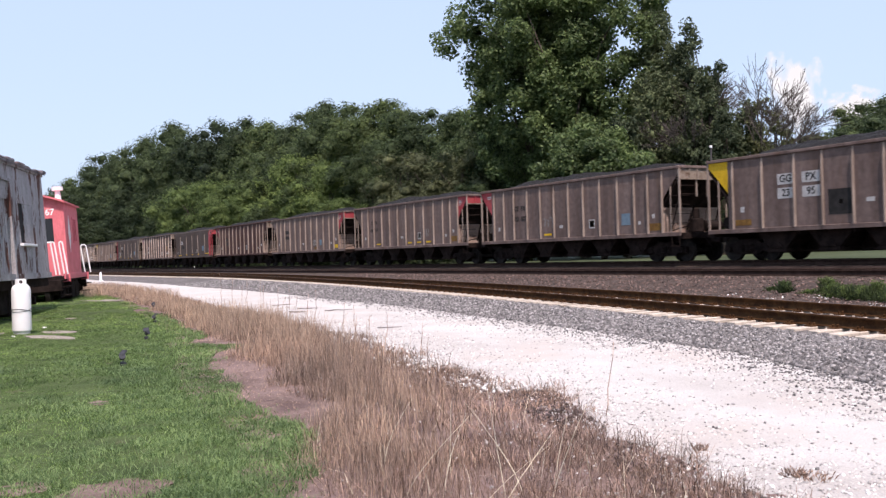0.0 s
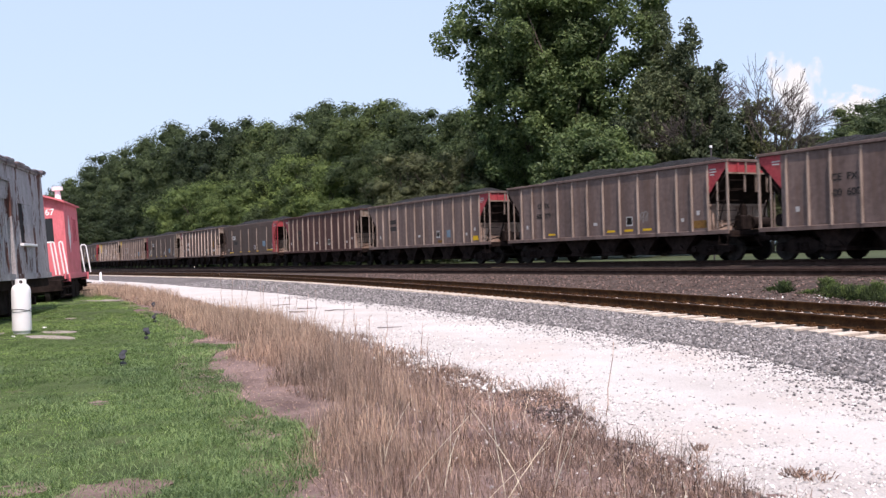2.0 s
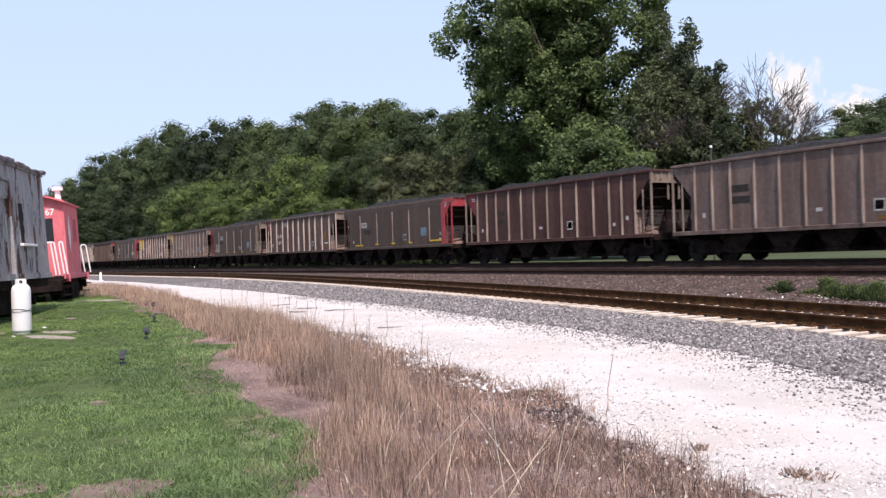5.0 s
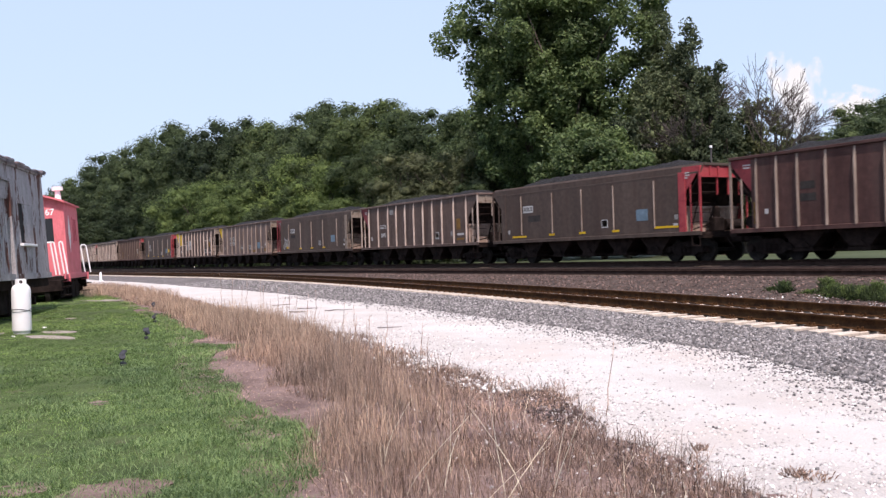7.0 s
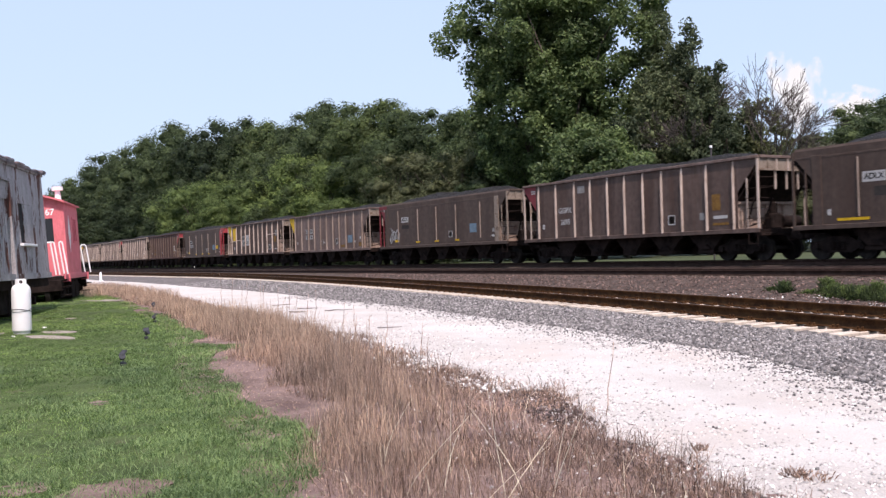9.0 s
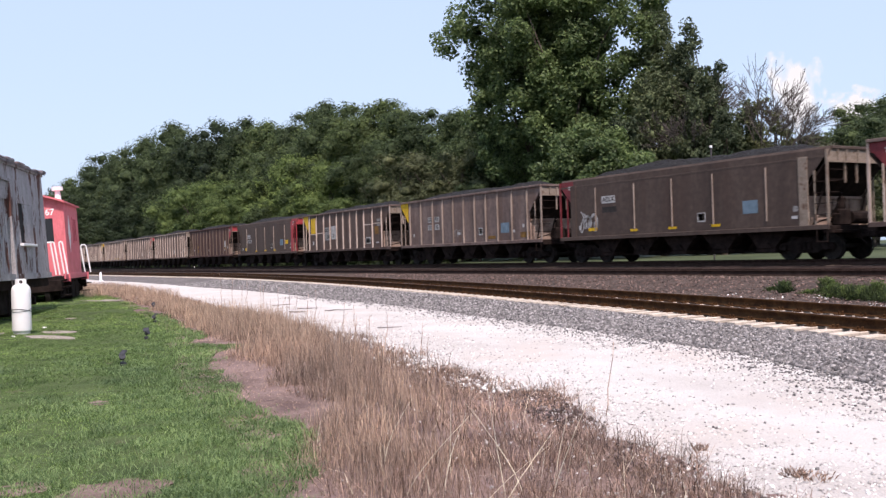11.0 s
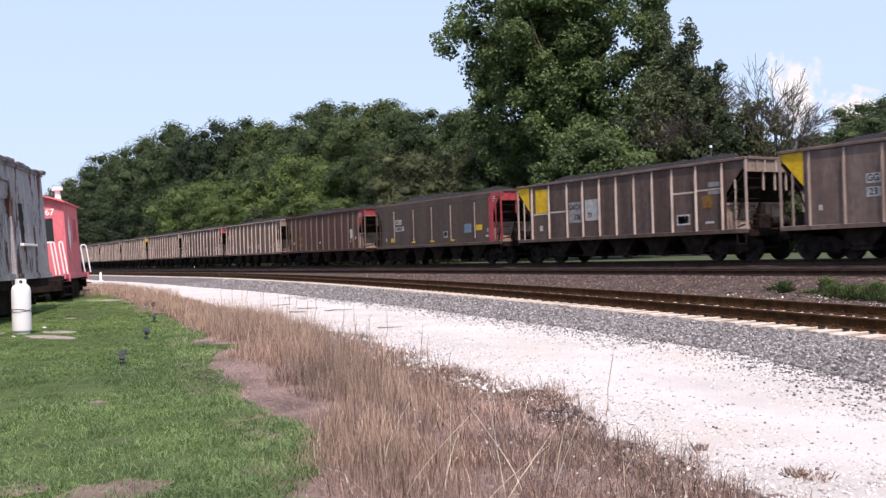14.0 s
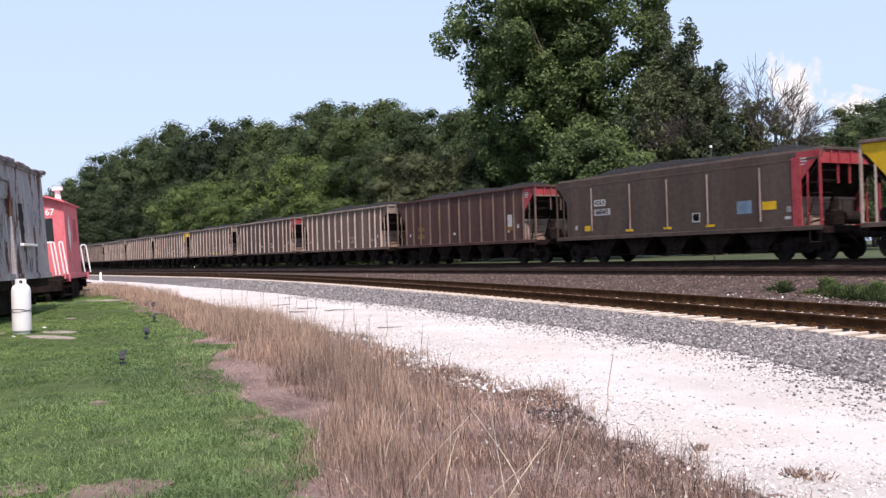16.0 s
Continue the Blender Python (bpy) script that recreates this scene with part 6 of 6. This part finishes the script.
xy, f, s = scatter(5200, 5, 26, lambda x: lawn_far(x) - 0.1, lambda x: dry_near(x) + 0.5, 40)
blades("straw_litter", xy, 0.010 + 0.02 * rs.rand(len(xy)), 0.0035 + 0.0003 * s, M["straw"], "bits of dead straw lying on bare dirt", "dry grass", 50, 4.0, 0.008)
xy, f, s = scatter(150, 2.8, 8, lambda x: dry_near(x) + 0.1, lambda x: dry_far(x) - 0.5, 35)
blades("pale_straws", xy, 0.14 + 0.30 * rs.rand(len(xy)), 0.0026 + 0 * s, M["straw_pale"], "long pale bent straws", "dry grass", 46, 1.3)
# a mound of paler uncut grass where the lawn ends beyond the caboose
xy, f, s = scatter(9000, 38, 60, lambda x: along(LAWN, x) - 0.9, lambda x: along(ROAD_NEAR, x) + 0.1, 57)
keep = rs.rand(len(xy)) < 0.3 + 0.7 * patchy(xy, 0.6, 3.0)
xy, s = xy[keep], s[keep]
blades("uncut_grass", xy, 0.16 + 0.42 * rs.rand(len(xy)), 0.011 + 0 * s, M["tan_stalk"], "pale uncut dry grass at the end of the lawn", "dry grass", 58, 0.6)


def stem(x, y, height, lean, seed):
    """One tall dead stalk with a few short twigs."""
    pr = random.Random(seed)
    bm = bmesh.new()
    pts = limb(bm, (0, 0, -0.02), (lean[0], lean[1], height), 0.0042 + 0.00012 * abs(x), 0.002 + 0.00008 * abs(x), pr, 5, 0.03)
    for p in pts[2:] if seed else ():
        for _ in range(2):
            rod(bm, p, p + Vector((pr.uniform(-0.05, 0.05), pr.uniform(-0.05, 0.05), pr.uniform(0.02, 0.09))), 0.0022, 0.0012, 4)
    ob = part("weed_stalk", bm, M["twig"], at=pose(x, y, z_at(x, y)))
    tagged(ob, "thin upright dead weed stalk", "weed", "dead stalks")


for q, (x, y, h, lx, ly) in enumerate(((-6.42, 5.354, 0.67, 0.06, 0.07), (-7.45, 5.70, 0.19, 0, 0), (-4.39, 4.41, 0.16, 0.0, 0.0), (-11.0, 6.0, 0.5, 0.05, 0.03), (-13.0, 6.5, 0.55, 0.0, 0.05), (-15.0, 6.9, 0.6, -0.06, 0.02), (-17.5, 7.2, 0.8, 0.0, 0.02),
                                        (-19.0, 7.6, 0.7, 0.05, 0.05), (-21.0, 8.0, 0.85, -0.04, 0.0), (-23.5, 8.2, 0.8, 0.02, 0.03), (-12.0, 5.5, 0.6, 0.02, 0.05), (-9.0, 5.0, 0.5, 0.02, 0.01), (-26, 8.6, 0.9, 0.03, 0.0), (-29, 9.1, 0.9, 0.0, 0.04), (-27.4, 8.9, 0.7, 0.05, 0.0), (-24.6, 8.5, 0.9, -0.03, 0.04), (-22.1, 8.1, 0.75, 0.04, 0.0), (-20.2, 7.8, 0.6, 0.0, 0.06), (-16.1, 7.15, 0.62, 0.03, 0.05), (-14.2, 6.8, 0.45, -0.05, 0.04), (-31.5, 9.5, 1.0, 0.04, 0.0))):
    stem(x, y, h, (lx, ly), q)


def straw_stalk(x, y, tip, seed):
    """A long pale straw that bends over, in one piece."""
    pr = random.Random(seed)
    bm = bmesh.new()
    tip, rings, n = Vector(tip), [], 9
    drift = Vector((pr.uniform(-0.025, 0.025), pr.uniform(-0.025, 0.025), 0))
    for k in range(n + 1):
        u = k / n
        c = Vector((tip.x * u ** 1.15, tip.y * u ** 1.15, -0.02 + (tip.z + 0.02) * u ** 0.92)) + drift * math.sin(u * math.pi) + Vector((pr.uniform(-1, 1), pr.uniform(-1, 1), 0)) * 0.003
        r = 0.0026 - 0.0014 * u
        rings.append([bm.verts.new(c + Vector((r * math.cos(a * math.tau / 5), r * math.sin(a * math.tau / 5), 0))) for a in range(5)])
    for lo, hi in zip(rings[:-1], rings[1:]):
        for a in range(5):
            bm.faces.new((lo[a], lo[(a + 1) % 5], hi[(a + 1) % 5], hi[a]))
    bm.faces.new(rings[-1])
    ob = part("straw_stalk", bm, M["straw_pale"], at=pose(x, y, z_at(x, y)))
    tagged(ob, "long pale bent straw in the dead weeds", "straw", "pale straws")


for q, (x, y, tip) in enumerate(((-4.5, 3.0, (-0.25, 0.05, 0.62)), (-4.35, 2.85, (0.05, 0.35, 0.42)), (-4.6, 3.2, (-0.5, -0.1, 0.5)), (-4.4, 3.25, (0.1, 0.2, 0.55)), (-4.8, 2.75, (-0.2, 0.3, 0.45)), (-5.0, 2.6, (0.2, 0.4, 0.5)),
                                  (-4.7, 3.5, (-0.05, 0.15, 0.4)), (-5.3, 3.1, (-0.3, 0.2, 0.42)), (-4.3, 2.6, (0.15, 0.45, 0.38)), (-5.6, 2.75, (-0.1, 0.3, 0.46)), (-4.45, 3.6, (0.2, -0.2, 0.35)))):
    straw_stalk(x, y, tip, q + 300)


def fallen_branch(x, y, length, turn, seed):
    pr = random.Random(seed)
    bm = bmesh.new()
    pts = limb(bm, (-length / 2, 0, 0.03), (length / 2, 0, 0.03), 0.011, 0.005, pr, 6, 0.05)
    for p in pts[1:-1]:
        rod(bm, p, p + Vector((pr.uniform(-0.1, 0.3), pr.uniform(-0.2, 0.2), 0.0)), 0.008, 0.004, 5)
    ob = part("fallen_branch", bm, M["bark"], at=pose(x, y, z_at(x, y) + 0.02, 0, 0, turn))
    tagged(ob, "dark fallen branch on the white gravel", "branch", "fallen branches")


for q, (x, y, l, t) in enumerate(((-27.9, 10.35, 0.75, 107), (-23.8, 9.25, 0.7, 15), (-23.5, 10.35, 0.75, 78), (-25.2, 10.1, 0.55, 60), (-16.8, 8.4, 0.3, 60))):
    fallen_branch(x, y, l, t, q)


def weed_clump(x, y, height, width, count, seed):
    """A tuft of upright grassy weeds with small leaves."""
    rng = np.random.RandomState(seed)
    ob = thing("weed_clump", "green weed clump in the ballast between tracks", "weed", pose(x, y, z_at(x, y)), "green weeds")
    n = count // 4
    p = np.stack([rng.randn(n) * width * 0.42, rng.randn(n) * width * 0.35, 0 * rng.rand(n)], -1)
    h = height * np.exp(-((p[:, 0] / width) ** 2)) * (0.35 + 0.75 * rng.rand(n))
    tip = p + np.stack([rng.randn(n) * 0.10, rng.randn(n) * 0.10, h], -1)
    a = rng.rand(n) * math.tau
    side = np.stack([np.cos(a), np.sin(a), 0 * a], -1) * 0.009
    mid = p * 0.4 + tip * 0.6 + np.array([0, 0, 0.02])
    part("blade_tuft", crown_mesh("blade_tuft", np.stack([p, mid - side, tip, mid + side], 1), M["leaf_wood"]), None, ob)
    c = p[rng.choice(n, 26)] * 0.9 + np.array([0, 0, 1.0]) * height * (0.12 + 0.68 * rng.rand(26, 1))
    part("leaf_mass", crown_mesh("leaf_mass", leaves(rng, c, np.full(26, height * 0.17), int(count * 1.4), 0.021, 1.2, 0.6), M["leaf_light"]), None, ob)


for q, (x, y, h, w, n) in enumerate(((-15.85, 19.1, 0.36, 0.2, 1100), (-16.6, 19.5, 0.14, 0.14, 300), (-15.0, 18.95, 0.15, 0.22, 400), (-14.4, 18.9, 0.46, 0.24, 1200), (-13.75, 18.4, 0.34, 0.34, 1100), (-13.05, 18.05, 0.40, 0.34, 1200), (-12.45, 17.85, 0.48, 0.3, 1300), (-11.85, 17.6, 0.46, 0.4, 1300))):
    weed_clump(x, y, h, w, n, q + 60)

road_far = lambda x: along(ROAD_FAR, x)
xy, f, s = scatter(40000, 5, 60, lambda x: road_far(x) - 0.05, lambda x: siding_edge(x) - 0.03, 51)
pebbles("ballast_stones", xy, 0.014 + 0.024 * rs.rand(len(xy)) ** 1.5 + 0.0005 * s, M["stone_grey"], "grey crushed ballast stones", 71, 0.02)
xy, f, s = scatter(20000, 5, 34, lambda x: road_far(x) - 1.5, lambda x: road_far(x) + 0.35, 52)
keep = rs.rand(len(xy)) < f ** 2.2 * (0.4 + 0.9 * patchy(xy, 1.3, 6.0))
pebbles("stray_stones", xy[keep], 0.008 + 0.014 * rs.rand(keep.sum()) + 0.0003 * s[keep], M["stone_grey"], "grey ballast stones strayed onto the gravel road", 72, 0.015)
xy, f, s = scatter(9000, 8, 50, lambda x: siding_edge(x) + 2.5, lambda x: np.full_like(x, 23.3), 53)
pebbles("brown_ballast_stones", xy, 0.025 + 0.025 * rs.rand(len(xy)) + 0.0004 * s, M["stone_brown"], "brown ballast stones between two tracks", 73, 0.02)
xy, f, s = scatter(5000, 8, 40, lambda x: siding_edge(x) + 0.5, lambda x: siding_edge(x) + 2.6, 54)
pebbles("crib_stones", xy, 0.025 + 0.02 * rs.rand(len(xy)), M["stone_grey"], "ballast stones between the siding's ties", 74, 0.0)
xy, f, s = scatter(17000, 3, 20, lambda x: along(ROAD_NEAR, x) - 0.25, lambda x: road_far(x) + 0.5, 55)
keep = np.abs(f - 0.45) > 0.18 * rs.rand(len(xy))
xy, s = xy[keep], s[keep]
pebbles("limestone_chips", xy, 0.005 + 0.013 * rs.rand(len(xy)) ** 1.6 + 0.0003 * s, M["stone_white"], "small white limestone chips", 75, 0.012)
rr = np.random.RandomState(64)
xy = np.stack([-10.0 - 7.0 * rr.rand(620), 16.2 + 2.4 * rr.rand(620)], -1)
xy = xy[(patchy(xy, 0.9, 4.0) > 0.45) & (xy[:, 1] > siding_edge(xy[:, 0]) + 2.75)]
pebbles("pale_ballast_chips", xy, 0.014 + 0.022 * rr.rand(len(xy)), M["stone_white"], "pale stone chips among weeds in the ballast", 80, 0.03)
xy, f, s = scatter(700, 3.5, 22, lambda x: along(ROAD_NEAR, x), road_far, 58)
pebbles("road_specks", xy, 0.006 + 0.012 * rs.rand(len(xy)) ** 2, M["stone_grey"], "few grey stones lying on the gravel road", 78, 0.014)
xy, f, s = scatter(7500, 3.5, 18, dry_near, lambda x: dry_far(x) + 0.4, 56)
keep = rs.rand(len(xy)) < 0.06 + f * f * (0.1 + 1.1 * patchy(xy, 1.6, 3.0))
pebbles("verge_chips", xy[keep], 0.004 + 0.013 * rs.rand(keep.sum()) ** 2.2, M["stone_white"], "white stone chips among the dead weeds", 76, 0.02)
xy, f, s = scatter(9000, 8, 30, lambda x: along(ROAD_NEAR, x) - 0.75, lambda x: along(ROAD_NEAR, x) + 0.1, 60)
keep = rs.rand(len(xy)) < f ** 1.4 * np.clip(1.8 * patchy(xy, 1.1, 5.5) - 0.3, 0.05, 1)
pebbles("spilled_gravel", xy[keep], 0.010 + 0.022 * rs.rand(keep.sum()) ** 1.6 + 0.0006 * s[keep], M["stone_white"], "white gravel spilled among the roadside weeds", 81, 0.03)
xy, f, s = scatter(3600, 3.8, 12, lambda x: along(ROAD_NEAR, x) - 0.45, lambda x: along(ROAD_NEAR, x) + 0.10, 59)
keep = rs.rand(len(xy)) < np.clip(1.8 * patchy(xy, 1.6, 2.5) - 0.55, 0, 1) * np.clip((9 - s) / 3, 0.1, 1)
pebbles("dark_clods", xy[keep], 0.010 + 0.022 * rs.rand(keep.sum()) ** 1.5, M["clod"], "dark crumbled earth at the road's broken edge", 79, 0.016)


def lone_stone(x, y, size, seed):
    """One pale stone lying in the lawn."""
    pr = random.Random(seed)
    bm = bmesh.new()
    bmesh.ops.create_icosphere(bm, subdivisions=2, radius=size)
    for v in bm.verts:
        v.co *= pr.uniform(0.8, 1.15)
        v.co.z *= 0.6
    ob = part("stone", bm, M["stone_white"], at=pose(x, y, z_at(x, y) + 0.35 * size, 0, 0, seed * 40))
    tagged(ob, "small white stone lying in the grass", "stone", "loose stones")


for q, (x, y, r) in enumerate(((-6.26, 1.32, 0.02), (-10.9, 3.35, 0.010), (-8.3, 3.2, 0.012), (-23.6, 2.9, 0.045), (-21.2, 2.0, 0.04))):
    lone_stone(x, y, r, q)


def road_tuft(x, y, size, seed):
    """A dry reddish weed sprawling on the gravel."""
    rng = np.random.RandomState(seed)
    n = 70
    a = rng.rand(n) * math.tau
    r = size * np.sqrt(rng.rand(n))
    p = np.stack([r * np.cos(a), r * np.sin(a), 0 * a], -1)
    tip = p * 1.25 + np.stack([rng.randn(n) * 0.02, rng.randn(n) * 0.02, 0.015 + 0.06 * rng.rand(n)], -1)
    b = rng.rand(n) * math.tau
    side = np.stack([np.cos(b), np.sin(b), 0 * b], -1) * 0.0016
    mid = (p + tip) / 2 + np.array([0, 0, 0.012])
    ob = part("dry_tuft", crown_mesh("dry_tuft", np.stack([p, mid - side, tip, mid + side], 1), M["twig"]), None, at=pose(x, y, z_at(x, y) + 0.012))
    tagged(ob, "low reddish dead weed on the white gravel", "weed", "dry tufts")


for q, (x, y, r) in enumerate(((-3.88, 4.9, 0.12), (-4.0, 4.87, 0.08), (-4.9, 4.95, 0.05))):
    road_tuft(x, y, r, q + 90)


# a slim marker mast beyond the main track, its white cap catching the sun
mast = thing("marker_mast", "slim dark mast with a white cap beside the track", "post", pose(-31.32, 33.0, z_at(-31.32, 33.0)))
bm = bmesh.new()
rod(bm, (0, 0, -0.2), (0, 0, 5.33), 0.04, 0.035, 8)
part("pole", bm, M["wire"], mast)
bm = bmesh.new()
box(bm, -0.06, 0.06, -0.05, 0.05, 5.33 - 0.03, 5.33 + 0.09, 0.02)
part("cap", bm, M["white_paint"], mast, "white cap")


# a low white-headed post added between the main tracks, for one far bright spot
SPOT_POST = (-96.5, 26.4)
low = thing("track_marker", "low white-headed post added for a bright spot", "post", pose(*SPOT_POST, z_at(*SPOT_POST)))
bm = bmesh.new()
rod(bm, (0, 0, -0.1), (0, 0, 0.40), 0.03, 0.03, 8)
part("stand", bm, M["wire"], low)
bm = bmesh.new()
rod(bm, (0, 0, 0.40), (0, 0, 0.50), 0.06, 0.05, 10)
part("head", bm, M["white_paint"], low, "white painted head")


# ---------------------------------------------------------------- what moves
def motions():
    """The train rolls past; its wheels turn with it."""
    spin = []
    for k in range(241):
        t = k / 15
        spin.append((t, travelled(t) / WHEEL_R))
    for i, car, wheels in TRAIN:
        walk(car, [(t, pose(car_x(i, t), TRAIN_Y, RAIL_TOP)) for t in range(17)])
        for w in wheels:
            at = Matrix.Translation(w.location)
            walk(w, [(t, at @ Matrix.Rotation(a, 4, "Y")) for t, a in spin])


motions()
